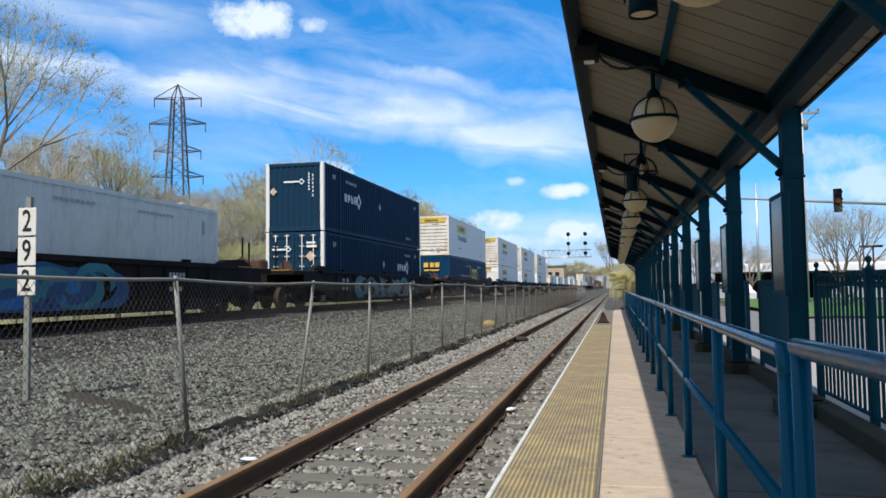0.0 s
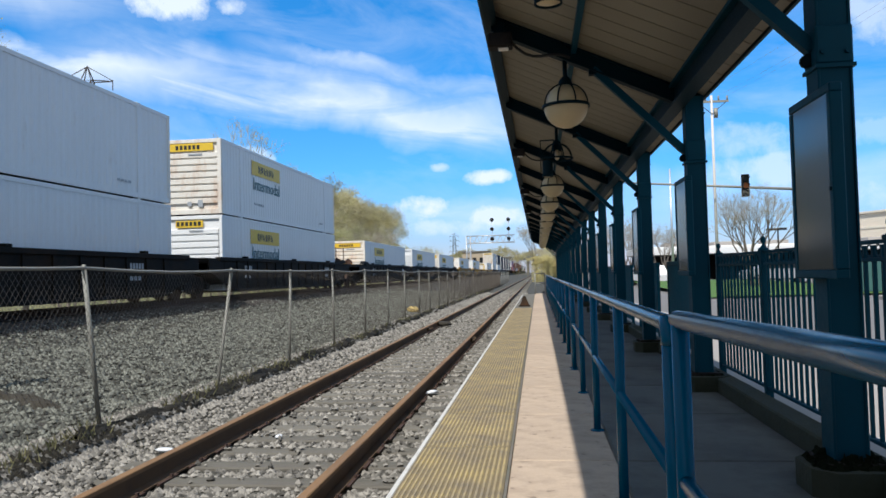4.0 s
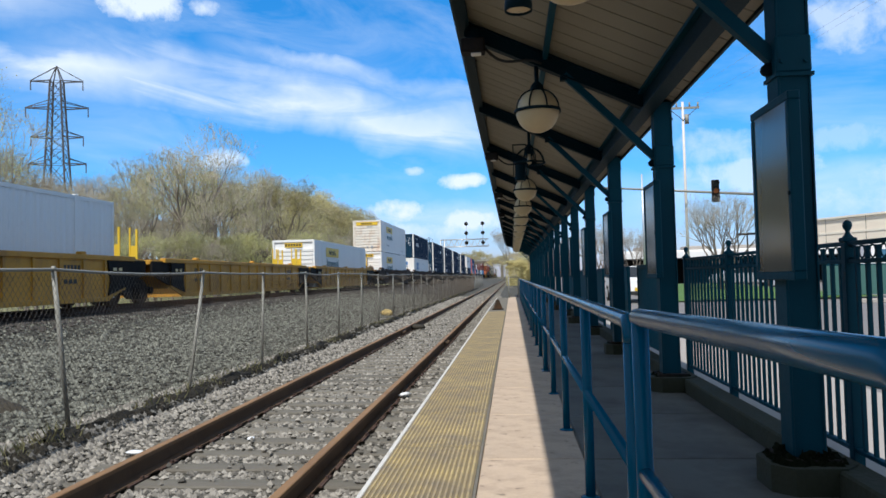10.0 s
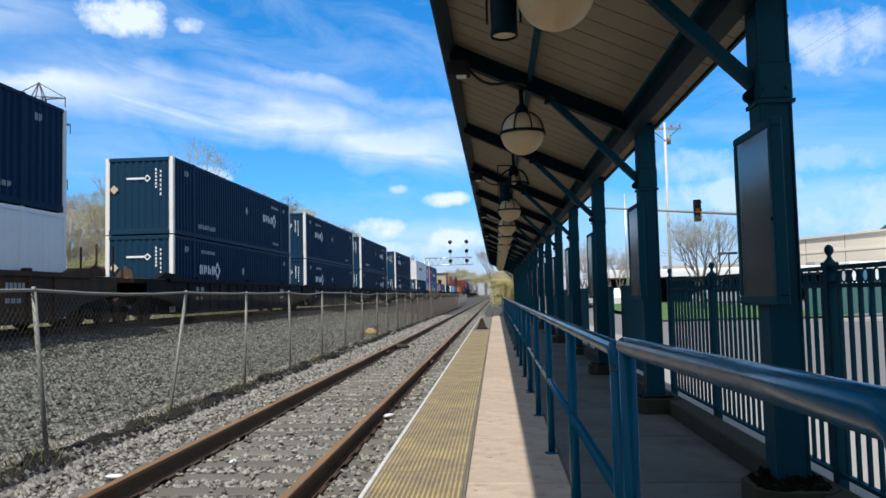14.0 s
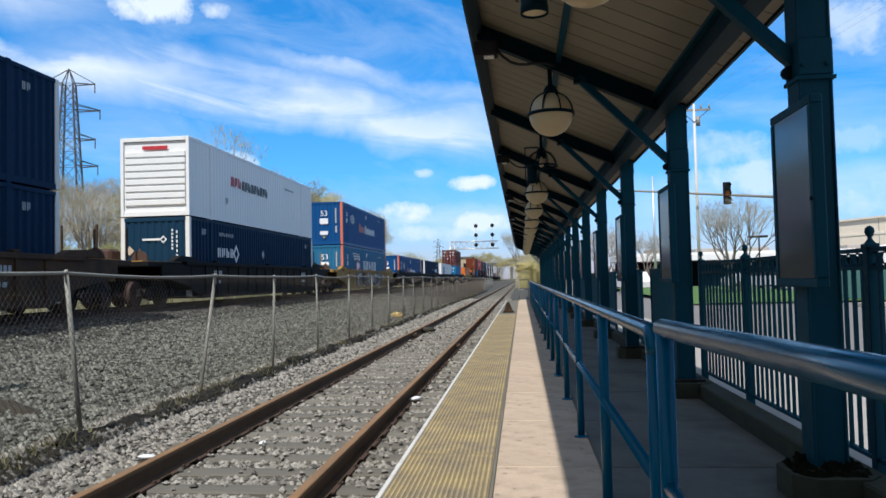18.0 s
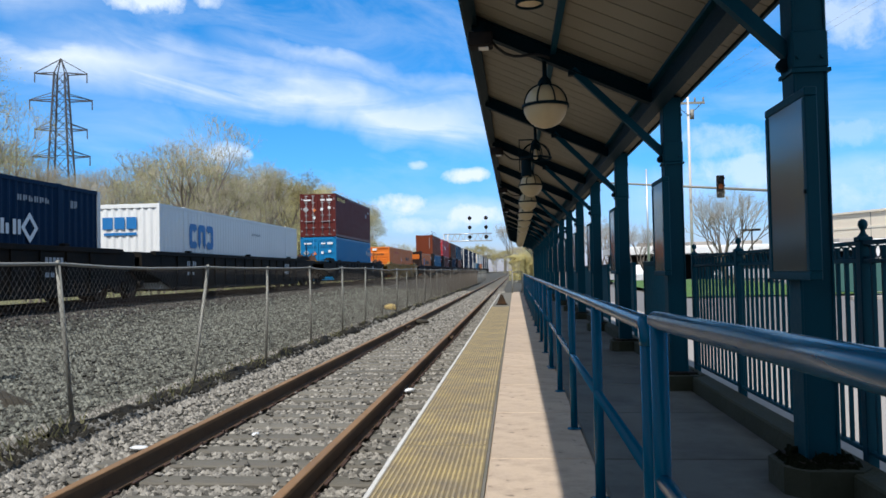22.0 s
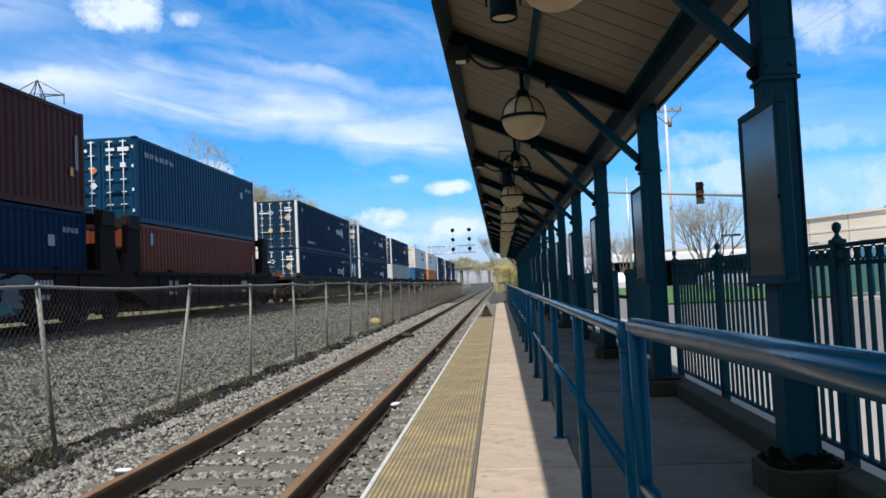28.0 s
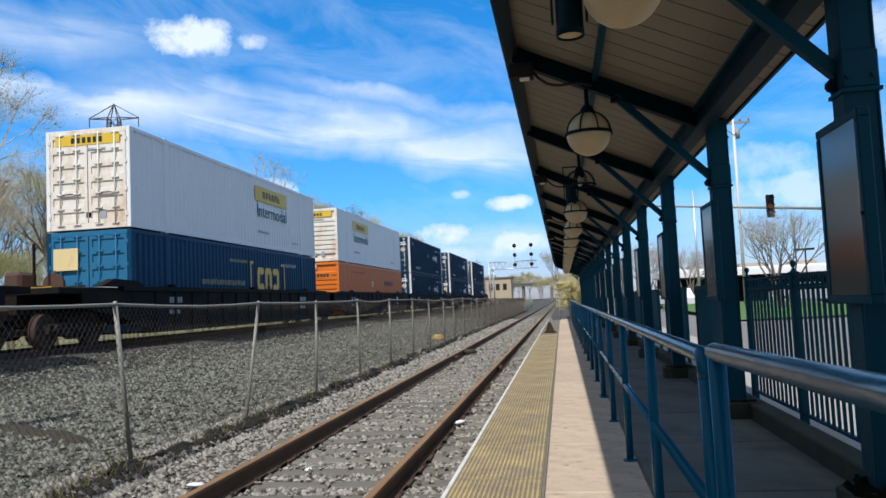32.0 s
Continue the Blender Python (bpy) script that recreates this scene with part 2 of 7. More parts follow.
PLATE = surface("tactile_yellow", (0.54, 0.405, 0.165), 0.75, vary=0.3, scale=2.2, grain=30, bump=0.2, dirt=(0.22, 0.18, 0.13), dirt_amount=0.9, dirt_scale=2.6, each=0.2)
PLATE_DIRTY = surface("grimy_tactile_base", (0.21, 0.165, 0.085), 0.85, vary=0.35, scale=2.2, grain=30, bump=0.3, dirt=(0.13, 0.105, 0.075), dirt_amount=0.7, dirt_scale=2.6, each=0.2)
WHITE_EDGE = surface("white_edge_paint", (0.58, 0.56, 0.52), 0.7, vary=0.2, scale=4, grain=30, bump=0.2, dirt=(0.35, 0.30, 0.25), dirt_amount=0.4, dirt_scale=5)
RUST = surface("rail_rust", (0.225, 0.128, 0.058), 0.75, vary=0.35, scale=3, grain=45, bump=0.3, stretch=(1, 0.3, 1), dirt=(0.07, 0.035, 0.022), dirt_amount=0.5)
# Rust darkened for the rail's shaded side; the head keeps the lighter tone.
RAIL_WEB = surface("shaded_web_rust", (0.120, 0.072, 0.038), 0.85, vary=0.4, scale=3, grain=45, bump=0.3, dirt=(0.05, 0.03, 0.02), dirt_amount=0.5)
RUST_DARK = surface("dark_rust", (0.055, 0.030, 0.022), 0.85, vary=0.35, scale=3, grain=45, bump=0.3)
TIE = surface("weathered_tie", (0.150, 0.138, 0.112), 0.9, vary=0.8, scale=2, grain=26, stretch=(0.22, 2.4, 2), bump=0.9, bump_far=0.012, each=0.45, dirt=(0.08, 0.065, 0.055), dirt_amount=0.4)
BALLAST = surface("ballast", (0.060, 0.057, 0.045), 0.95, vary=0.75, scale=9, grain=24, bump=1.0, bump_far=0.05, dirt=(0.065, 0.056, 0.045), dirt_amount=0.5, dirt_scale=4)
SOIL = surface("dark_soil", (0.036, 0.030, 0.020), 0.95, vary=0.5, scale=4, grain=30, bump=0.8, bump_far=0.03)
GRASS_DRY = surface("dry_ground", (0.17, 0.16, 0.07), 0.95, vary=0.5, scale=2, grain=30, bump=0.6, bump_far=0.03, dirt=(0.12, 0.10, 0.06), dirt_amount=0.5)
LAWN = surface("lawn", (0.075, 0.150, 0.030), 0.9, vary=0.4, scale=3, grain=60, bump=0.6, bump_far=0.03)
ASPHALT = surface("asphalt", (0.17, 0.158, 0.150), 0.9, vary=0.25, scale=2, grain=60, bump=0.3)
SIDEWALK = surface("sidewalk", (0.34, 0.31, 0.28), 0.9, vary=0.15, scale=2, grain=50, bump=0.2)
GALV = surface("galvanised_steel", (0.25, 0.245, 0.215), 0.6, metal=0.15, vary=0.25, scale=5, grain=50, bump=0.08, dirt=(0.20, 0.16, 0.12), dirt_amount=0.3)
WIRE = surface("fence_wire", (0.085, 0.070, 0.055), 0.6, metal=0.5, vary=0.2)
STEEL_DARK = surface("tower_steel", (0.062, 0.058, 0.060), 0.7, metal=0.2, vary=0.3)
ALUMINIUM = surface("aluminium", (0.62, 0.63, 0.64), 0.4, metal=0.8, vary=0.15)
BLACK = surface("black_steel", (0.011, 0.010, 0.010), 0.75, vary=0.4, scale=2, grain=20, dirt=(0.045, 0.030, 0.02), dirt_amount=0.4, gloss=0.2)
CAR_BLACK = surface("black_car_paint", (0.010, 0.0095, 0.0085), 0.7, vary=0.5, scale=1.2, grain=18, dirt=(0.030, 0.018, 0.010), dirt_amount=0.5, dirt_scale=0.9, gloss=0.10)
CAR_BROWN = surface("brown_car_paint", (0.034, 0.023, 0.015), 0.7, vary=0.5, scale=1.2, grain=18, dirt=(0.110, 0.050, 0.018), dirt_amount=0.6, dirt_scale=0.8, gloss=0.2)
CAR_YELLOW = surface("yellow_car_paint", (0.50, 0.255, 0.022), 0.6, vary=0.3, scale=1.0, grain=18, dirt=(0.17, 0.085, 0.028), dirt_amount=0.45, dirt_scale=0.8)
CAR_TAN = surface("tan_car_paint", (0.31, 0.175, 0.028), 0.65, vary=0.4, scale=1.0, grain=18, dirt=(0.07, 0.045, 0.025), dirt_amount=0.5, dirt_scale=0.8, gloss=0.3)
CAR_MAROON = surface("maroon_car_paint", (0.018, 0.011, 0.011), 0.75, vary=0.5, scale=1.2, grain=18, dirt=(0.034, 0.020, 0.014), dirt_amount=0.45, dirt_scale=0.9, gloss=0.1)
SPRAY_NAVY = surface("dark_blue_spray_paint", (0.006, 0.055, 0.16), 0.5, vary=0.5, scale=3)
SPRAY_BLUE = surface("blue_spray_paint", (0.006, 0.13, 0.38), 0.5, vary=0.5, scale=3)
SPRAY_GREY = surface("grey_spray_paint", (0.10, 0.125, 0.14), 0.6, vary=0.6, scale=3)
SPRAY_TEAL = surface("teal_spray_paint", (0.03, 0.16, 0.20), 0.6, vary=0.6, scale=3)


def paint(name, colour, rough=0.45, rust=(0.20, 0.10, 0.05), amount=0.16, vary=0.12, gloss=0.35):
    return surface(name, colour, rough, vary=vary, scale=0.8, grain=14, bump=0.05, dirt=rust, dirt_amount=amount, dirt_scale=1.6, stretch=(1, 1, 0.45), gloss=gloss)


WHITE = paint("white_paint", (0.74, 0.74, 0.73), amount=0.12, rust=(0.45, 0.36, 0.28))
WHITE_WORN = paint("worn_white_paint", (0.72, 0.68, 0.61), amount=0.50, rust=(0.44, 0.23, 0.10))
WHITE_POST = paint("rust_streaked_white_paint", (0.72, 0.70, 0.66), amount=0.30, rust=(0.36, 0.17, 0.06))
WHITE_OLD = paint("grey_white_paint", (0.66, 0.65, 0.61), amount=0.4, rust=(0.40, 0.36, 0.30))
GREY_PAINT = paint("weathered_grey_paint", (0.40, 0.41, 0.39), amount=0.35, rust=(0.22, 0.20, 0.17), gloss=0.2)
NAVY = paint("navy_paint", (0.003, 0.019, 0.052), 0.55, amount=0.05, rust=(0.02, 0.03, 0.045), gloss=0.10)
# Lighter copy of the navy for end walls: sunlight put into the colour.
NAVY_END = paint("sunlit_navy_paint", (0.006, 0.032, 0.066), 0.55, amount=0.12, rust=(0.03, 0.045, 0.05), gloss=0.15)
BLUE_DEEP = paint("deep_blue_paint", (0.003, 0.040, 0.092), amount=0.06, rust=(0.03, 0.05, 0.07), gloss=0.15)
BLUE_PACER = paint("strong_blue_paint", (0.006, 0.065, 0.21), amount=0.05, rust=(0.03, 0.06, 0.12), gloss=0.15)
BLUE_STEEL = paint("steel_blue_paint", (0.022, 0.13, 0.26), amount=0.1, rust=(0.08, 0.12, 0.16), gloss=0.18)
BLUE_BRIGHT = paint("bright_blue_paint", (0.004, 0.165, 0.38), amount=0.08, rust=(0.03, 0.09, 0.16))
MAROON = paint("maroon_paint", (0.100, 0.020, 0.018), amount=0.12, rust=(0.07, 0.03, 0.02), gloss=0.15)
BRICK = paint("brick_red_paint", (0.150, 0.038, 0.018), amount=0.12, rust=(0.12, 0.05, 0.03), gloss=0.12)
# Brick darkened for container sides: their shade is put into the colour.
BRICK_SHADE = paint("shaded_brick_paint", (0.068, 0.019, 0.011), amount=0.12, rust=(0.06, 0.03, 0.02), gloss=0.12)
RED = paint("red_paint", (0.40, 0.025, 0.035), amount=0.08)
ORANGE = paint("orange_paint", (0.60, 0.16, 0.018), amount=0.12)
ORANGE_DULL = paint("dull_orange_paint", (0.600, 0.172, 0.041), amount=0.15)
SALMON = paint("salmon_post_paint", (0.60, 0.15, 0.075), amount=0.2)
SIGN_YELLOW = paint("yellow_panel", (0.66, 0.44, 0.035), amount=0.08)
MARK_BLUE = paint("blue_marking", (0.02, 0.16, 0.42), amount=0.0)
MARK_TEAL = paint("teal_marking", (0.01, 0.10, 0.12), amount=0.0)
MARK_WHITE = paint("white_marking", (0.72, 0.74, 0.76), amount=0.05)
MARK_YELLOW = paint("yellow_marking", (0.66, 0.42, 0.08), amount=0.05)
MARK_GOLD = paint("dull_gold_marking", (0.26, 0.24, 0.13), amount=0.1)
MARK_CREAM = paint("cream_panel", (0.62, 0.52, 0.28), amount=0.2)
PLACARD = paint("faded_placard", (0.50, 0.40, 0.30), amount=0.2)
MARK_BLACK = paint("black_marking", (0.02, 0.02, 0.02), amount=0.0)
MARK_RED = paint("red_marking", (0.45, 0.03, 0.04), amount=0.0)
MARK_GREY = paint("grey_marking", (0.33, 0.35, 0.37), amount=0.0)
RUBBER = surface("black_rubber", (0.02, 0.02, 0.02), 0.8)
BARK = surface("bark", (0.185, 0.155, 0.125), 0.95, vary=0.4, scale=2, grain=12, bump=0.5, bump_far=0.02, each=0.4)
TWIG = surface("fine_twigs", (0.40, 0.355, 0.285), 0.95, vary=0.3, scale=1, grain=8, bump=0.0, each=0.35)
STONE_PALE = surface("pale_loose_stone", (0.205, 0.190, 0.165), 0.95, vary=0.3, scale=3, grain=25, bump=0.3)
STONE = surface("loose_stone", (0.122, 0.123, 0.102), 0.95, vary=0.3, scale=3, grain=25, bump=0.3)


def leafy(name, colour):
    m = bpy.data.materials.new(name)
    m.use_nodes = True
    t = m.node_tree
    b = t.nodes["Principled BSDF"]
    geo = t.nodes.new("ShaderNodeNewGeometry")
    info = t.nodes.new("ShaderNodeObjectInfo")
    f = calc(t, "MULTIPLY_ADD", geo.outputs["Random Per Island"], 0.9, 0.5)
    f = calc(t, "MULTIPLY_ADD", calc(t, "SUBTRACT", info.outputs["Random"], 0.5), 0.5, f)
    tone = t.nodes.new("ShaderNodeVectorMath")
    tone.operation = "SCALE"
    tone.inputs[0].default_value = colour
    t.links.new(f, tone.inputs[3])
    t.links.new(tone.outputs[0], b.inputs["Base Color"])
    b.inputs["Roughness"].default_value = 0.7
    glow = t.nodes.new("ShaderNodeBsdfTranslucent")
    t.links.new(tone.outputs[0], glow.inputs[0])
    blend = t.nodes.new("ShaderNodeMixShader")
    blend.inputs[0].default_value = 0.45
    link(t, b, 0, blend, 1)
    link(t, glow, 0, blend, 2)
    link(t, blend, 0, t.nodes["Material Output"], 0)
    return m


LEAF_SPRING = leafy("spring_leaf", (0.47, 0.46, 0.20))
LEAF_BUD = leafy("bud_leaf", (0.46, 0.43, 0.25))
LEAF_WILLOW = leafy("willow_leaf", (0.55, 0.49, 0.24))
GRASS_BLADE = leafy("grass_blade", (0.23, 0.21, 0.095))


def islands(m, amount):
    """Lets each loose piece of a joined mesh differ in tone."""
    t = m.node_tree
    b = t.nodes["Principled BSDF"]
    src = b.inputs["Base Color"].links[0].from_socket
    geo = t.nodes.new("ShaderNodeNewGeometry")
    sc = t.nodes.new("ShaderNodeVectorMath")
    sc.operation = "SCALE"
    t.links.new(src, sc.inputs[0])
    t.links.new(calc(t, "MULTIPLY_ADD", geo.outputs["Random Per Island"], amount, 1.0 - amount / 2), sc.inputs[3])
    t.links.new(sc.outputs[0], b.inputs["Base Color"])


islands(STONE, 1.7)
islands(STONE_PALE, 1.4)


def glassy(name, colour, rough=0.05, through_it=0.0, alpha=1.0):
    m = bpy.data.materials.new(name)
    m.use_nodes = True
    b = m.node_tree.nodes["Principled BSDF"]
    b.inputs["Base Color"].default_value = (*colour, 1)
    b.inputs["Roughness"].default_value = rough
    b.inputs["Transmission Weight"].default_value = through_it
    return m


CASE_GLASS = glassy("poster_case_glass", (0.085, 0.092, 0.080), 0.14)
OPAL = surface("opal_globe", (0.66, 0.52, 0.30), 0.35, vary=0.12, scale=4, grain=20, bump=0.02)
DARK_GLASS = glassy("dark_window", (0.02, 0.022, 0.025), 0.08)

# ---- building blocks ----


class Mesh:
    """Collects corners and faces of one part."""

    def __init__(self):
        self.v, self.f, self.smooth = [], [], []

    def quad(self, *pts):
        n = len(self.v)
        self.v += [tuple(p) for p in pts]
        self.f.append(tuple(range(n, n + len(pts))))
        self.smooth.append(False)
        return self

    def box(self, x0, y0, z0, x1, y1, z1, bevel=0.0):
        n = len(self.v)
        if bevel <= 0:
            self.v += [(x, y, z) for z in (z0, z1) for y in (y0, y1) for x in (x0, x1)]
            faces = [(0, 2, 3, 1), (4, 5, 7, 6), (0, 1, 5, 4), (2, 6, 7, 3), (0, 4, 6, 2), (1, 3, 7, 5)]
            self.f += [tuple(n + i for i in q) for q in faces]
            self.smooth += [False] * 6
            return self
        b = min(bevel, abs(x1 - x0) / 2.1, abs(y1 - y0) / 2.1, abs(z1 - z0) / 2.1)
        ring = [(x0 + b, y0), (x1 - b, y0), (x1, y0 + b), (x1, y1 - b), (x1 - b, y1), (x0 + b, y1), (x0, y1 - b), (x0, y0 + b)]
        inner = [(x0 + b, y0 + b), (x1 - b, y0 + b), (x1 - b, y0 + b), (x1 - b, y1 - b), (x1 - b, y1 - b), (x0 + b, y1 - b), (x0 + b, y1 - b), (x0 + b, y0 + b)]
        self.v += [(x, y, z0) for x, y in inner] + [(x, y, z0 + b) for x, y in ring] + [(x, y, z1 - b) for x, y in ring] + [(x, y, z1) for x, y in inner]
        for k in range(3):
            for i in range(8):
                j = (i + 1) % 8
                q = (n + k * 8 + i, n + k * 8 + j, n + k * 8 + 8 + j, n + k * 8 + 8 + i)
                if k != 1 and i % 2 == 1:
                    q = (q[0], q[2], q[3]) if k == 0 else (q[0], q[1], q[2])
                self.f.append(q)
                self.smooth.append(False)
        self.f += [(n + 7, n + 5, n + 3, n + 1), (n + 24, n + 26, n + 28, n + 30)]
        self.smooth += [False, False]
        return self

    def tube(self, p0, p1, r0, r1=None, seg=8, caps=True):
        r1 = r0 if r1 is None else r1
        a, b = Vector(p0), Vector(p1)
        d = (b - a).normalized()
        u = d.orthogonal().normalized()
        w = d.cross(u)
        n = len(self.v)
        for c, r in ((a, r0), (b, r1)):
            for i in range(seg):
                g = 2 * math.pi * i / seg
                self.v.append(tuple(c + u * (r * math.cos(g)) + w * (r * math.sin(g))))
        for i in range(seg):
            j = (i + 1) % seg
            self.f.append((n + i, n + j, n + seg + j, n + seg + i))
            self.smooth.append(seg > 5)
        if caps:
            self.f += [tuple(n + i for i in reversed(range(seg))), tuple(n + seg + i for i in range(seg))]
            self.smooth += [False, False]
        return self

    def pipe(self, points, r, seg=8):
        """One bent round bar through the points."""
        pts = [Vector(p) for p in points]
        n = len(self.v)
        u = None
        for i, p in enumerate(pts):
            d = (pts[min(i + 1, len(pts) - 1)] - pts[max(i - 1, 0)]).normalized()
            u = d.orthogonal().normalized() if u is None else (u - d * u.dot(d)).normalized()
            w = d.cross(u)
            for k in range(seg):
                g = 2 * math.pi * k / seg
                self.v.append(tuple(p + u * (r * math.cos(g)) + w * (r * math.sin(g))))
        for i in range(len(pts) - 1):
            for k in range(seg):
                j = (k + 1) % seg
                self.f.append((n + i * seg + k, n + i * seg + j, n + (i + 1) * seg + j, n + (i + 1) * seg + k))
                self.smooth.append(True)
        last = n + (len(pts) - 1) * seg
        self.f += [tuple(n + k for k in reversed(range(seg))), tuple(last + k for k in range(seg))]
        self.smooth += [False, False]
        return self

    def lathe(self, cx, cy, profile, seg=20, a0=0.0, a1=360.0):
        """Turns (radius, height) points about an upright axis."""
        n = len(self.v)
        for r, z in profile:
            for i in range(seg):
                g = radians(a0 + (a1 - a0) * i / seg)
                self.v.append((cx + r * math.cos(g), cy + r * math.sin(g), z))
        for k in range(len(profile) - 1):
            for i in range(seg):
                j = (i + 1) % seg
                self.f.append((n + k * seg + i, n + k * seg + j, n + (k + 1) * seg + j, n + (k + 1) * seg + i))
                self.smooth.append(True)
        return self

    def prism(self, outline, axis, lo, hi):
        """Pushes a flat outline along an axis; the outline holds the other two coordinates in order."""
        n, c = len(self.v), len(outline)
        for s in (lo, hi):
            for a, b in outline:
                p = [a, b]
                p.insert("xyz".index(axis), s)
                self.v.append(tuple(p))
        for i in range(c):
            j = (i + 1) % c
            self.f.append((n + i, n + j, n + c + j, n + c + i))
            self.smooth.append(False)
        self.f += [tuple(n + i for i in reversed(range(c))), tuple(n + c + i for i in range(c))]
        self.smooth += [False, False]
        return self

    def data(self, name, material):
        me = bpy.data.meshes.new(name)
        me.from_pydata(self.v, [], self.f)
        me.polygons.foreach_set("use_smooth", self.smooth)
        me.materials.append(material)
        bm = bmesh.new()
        bm.from_mesh(me)
        bmesh.ops.recalc_face_normals(bm, faces=bm.faces)
        bm.to_mesh(me)
        bm.free()
        me.update()
        return me


def part(name, shape, material, parent, label="", kind=""):
    data = shape.data(name, material) if isinstance(shape, Mesh) else shape
    ob = new(name, data)
    ob.parent = parent
    return tagged(ob, label, kind=kind)


def thing(name, label, category, group="", kind="", at=None):
    ob = new(name)
    ob.empty_display_size = 0.2
    if at is not None:
        ob.matrix_basis = at
    return tagged(ob, label, category, group, kind)


def solid(name, shape, material, label, category, group="", kind=""):
    return tagged(new(name, shape.data(name, material)), label, category, group, kind)


def sheet(name, material, xs, ys, height, label, category):
    """A ground sheet over a grid, with its height given by a function."""
    v = [(x, y, height(x, y)) for y in ys for x in xs]
    w = len(xs)
    f = [(j * w + i, j * w + i + 1, (j + 1) * w + i + 1, (j + 1) * w + i) for j in range(len(ys) - 1) for i in range(w - 1)]
    me = bpy.data.meshes.new(name)
    me.from_pydata(v, [], f)
    me.materials.append(material)
    me.polygons.foreach_set("use_smooth", [True] * len(f))
    return tagged(new(name, me), label, category, kind="structure")


# ---- ground ----
RAIL_Z = -0.25          # near track, top of rail
TRAIN_Z = 0.50          # far track, top of rail
NEAR_X = -2.29          # middle of the near track
TRAIN_X = -13.10        # middle of the far track
FENCE_X = -4.40
PROFILE = [(-2500, -3.0), (-60, -1.5), (-30, -0.6), (-18.2, -0.2), (-15.6, 0.30), (-11.0, 0.28), (-9.9, -0.10), (-6.0, -0.24), (-4.7, -0.33), (-4.2, -0.38), (-3.8, -0.44), (-3.6, -0.458), (-0.80, -0.458), (-0.79, -0.458), (1.75, -0.458), (1.80, -0.2), (1.95, -0.06), (2500, -0.06)]


def ground_height(x, y):
    for (a, p), (b, q) in zip(PROFILE, PROFILE[1:]):
        if a <= x <= b:
            return p + (q - p) * (x - a) / (b - a)
    return 0.0


def spaced(a, b, n):
    return [a + (b - a) * i / n for i in range(n + 1)]


XS = [-2500, -600, -150, -60, -40, -30, -22, -18.2] + spaced(-15.6, -0.80, 74) + [1.75, 1.8, 1.95, 12, 60, 300, 2500]
YS = [-1500, -300, -60, -10] + spaced(0, 60, 200) + spaced(62, 130, 34) + [160, 220, 400, 900, 3000]


def rough_height(x, y):
    z = ground_height(x, y)
    if -15.6 < x < -0.9 and -10 < y < 130:
        calm = 0.35 if abs(x + 2.29) < 1.45 else 1.0
        z += calm * (0.030 * noise.noise((x * 1.3, y * 1.3, 0)) + 0.022 * noise.noise((x * 5, y * 5, 3)))
        d = abs(x + 4.25)
        if d < 0.55:
            z += (0.55 - d) * 0.13 * (0.4 + noise.noise((x * 2, y * 0.9, 9)))
    return z


ground = sheet("ground", BALLAST, XS, YS, rough_height, "grey crushed-stone ground beside the tracks", "ground")
verge = sheet("ground_verge", GRASS_DRY, [-2400, -300, -80, -40, -30, -26], [-1400, -100, 0, 40, 100, 200, 500, 2900], lambda x, y: ground_height(x, y) + 0.03,
              "dry grassy ground under the trees", "ground")
lot = sheet("pavement_lot", ASPHALT, [3.4, 12, 40, 200, 1500], [-200, 0, 20, 40, 80, 200, 1500], lambda x, y: ground_height(x, y) + 0.012, "grey asphalt street beyond the railings", "road")
walkway = sheet("pavement_sidewalk", SIDEWALK, [1.96, 2.7, 3.4], [-20, 0, 5, 10, 20, 40, 80], lambda x, y: -0.036, "pale concrete sidewalk behind the railings", "pavement")
lawn = sheet("ground_lawn", LAWN, [6.4, 7, 9, 11, 14], [30, 32, 34, 38, 42, 46, 50, 53], lambda x, y: 0.03 + 0.012 * (y - 30) + 0.05 * noise.noise((x, y, 0)), "bright green lawn strip by the street", "lawn")

# Dark bed: the train's shadow band is put into its colour.
bed = sheet("ground_trackbed", SOIL, spaced(-14.9, -10.9, 26), [-800, -20] + spaced(0, 80, 130) + [120, 200, 400, 900], lambda x, y: ground_height(x, y) + 0.035 + 0.03 * noise.noise((x * 3, y * 3, 8)) - (0.10 if x > -11.0 or x < -14.8 else 0),
            "dark oily stone bed of the main line, train shadow painted in", "track bed")

# ---- platform ----
EDGE_X = -0.815
platform = thing("platform", "tan concrete station platform with a yellow tactile strip", "platform", kind="structure")
body = Mesh().box(EDGE_X + 0.03, -12, -0.48, 1.79, 40.5, -0.014)
part("slab", body, CONCRETE_OLD, platform)
slab_mesh = Mesh().box(-0.205 + 0.018, 0.006, -0.10, 0.44, 1.516, 0.0, 0.008).data("paving_slab", CONCRETE)
# walkway slabs carry the canopy's shade in their colour
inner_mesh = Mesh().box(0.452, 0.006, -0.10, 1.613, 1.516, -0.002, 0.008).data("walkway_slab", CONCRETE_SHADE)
for k in range(35):
    ob = new("paving_slab", slab_mesh)
    ob.parent = platform
    ob.matrix_basis = pose(0, -12 + 1.522 * k, 0.0005 * (k % 3))
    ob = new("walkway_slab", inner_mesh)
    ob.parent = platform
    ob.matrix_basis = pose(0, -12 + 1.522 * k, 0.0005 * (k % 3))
edge_mesh = Mesh().box(EDGE_X, 0.003, -0.10, EDGE_X + 0.030, 3.04, 0.002, 0.004).data("edge_strip", WHITE_EDGE)
for k in range(17):
    ob = new("edge_strip", edge_mesh)
    ob.parent = platform
    ob.matrix_basis = pose(0, -12 + 3.045 * k, 0)
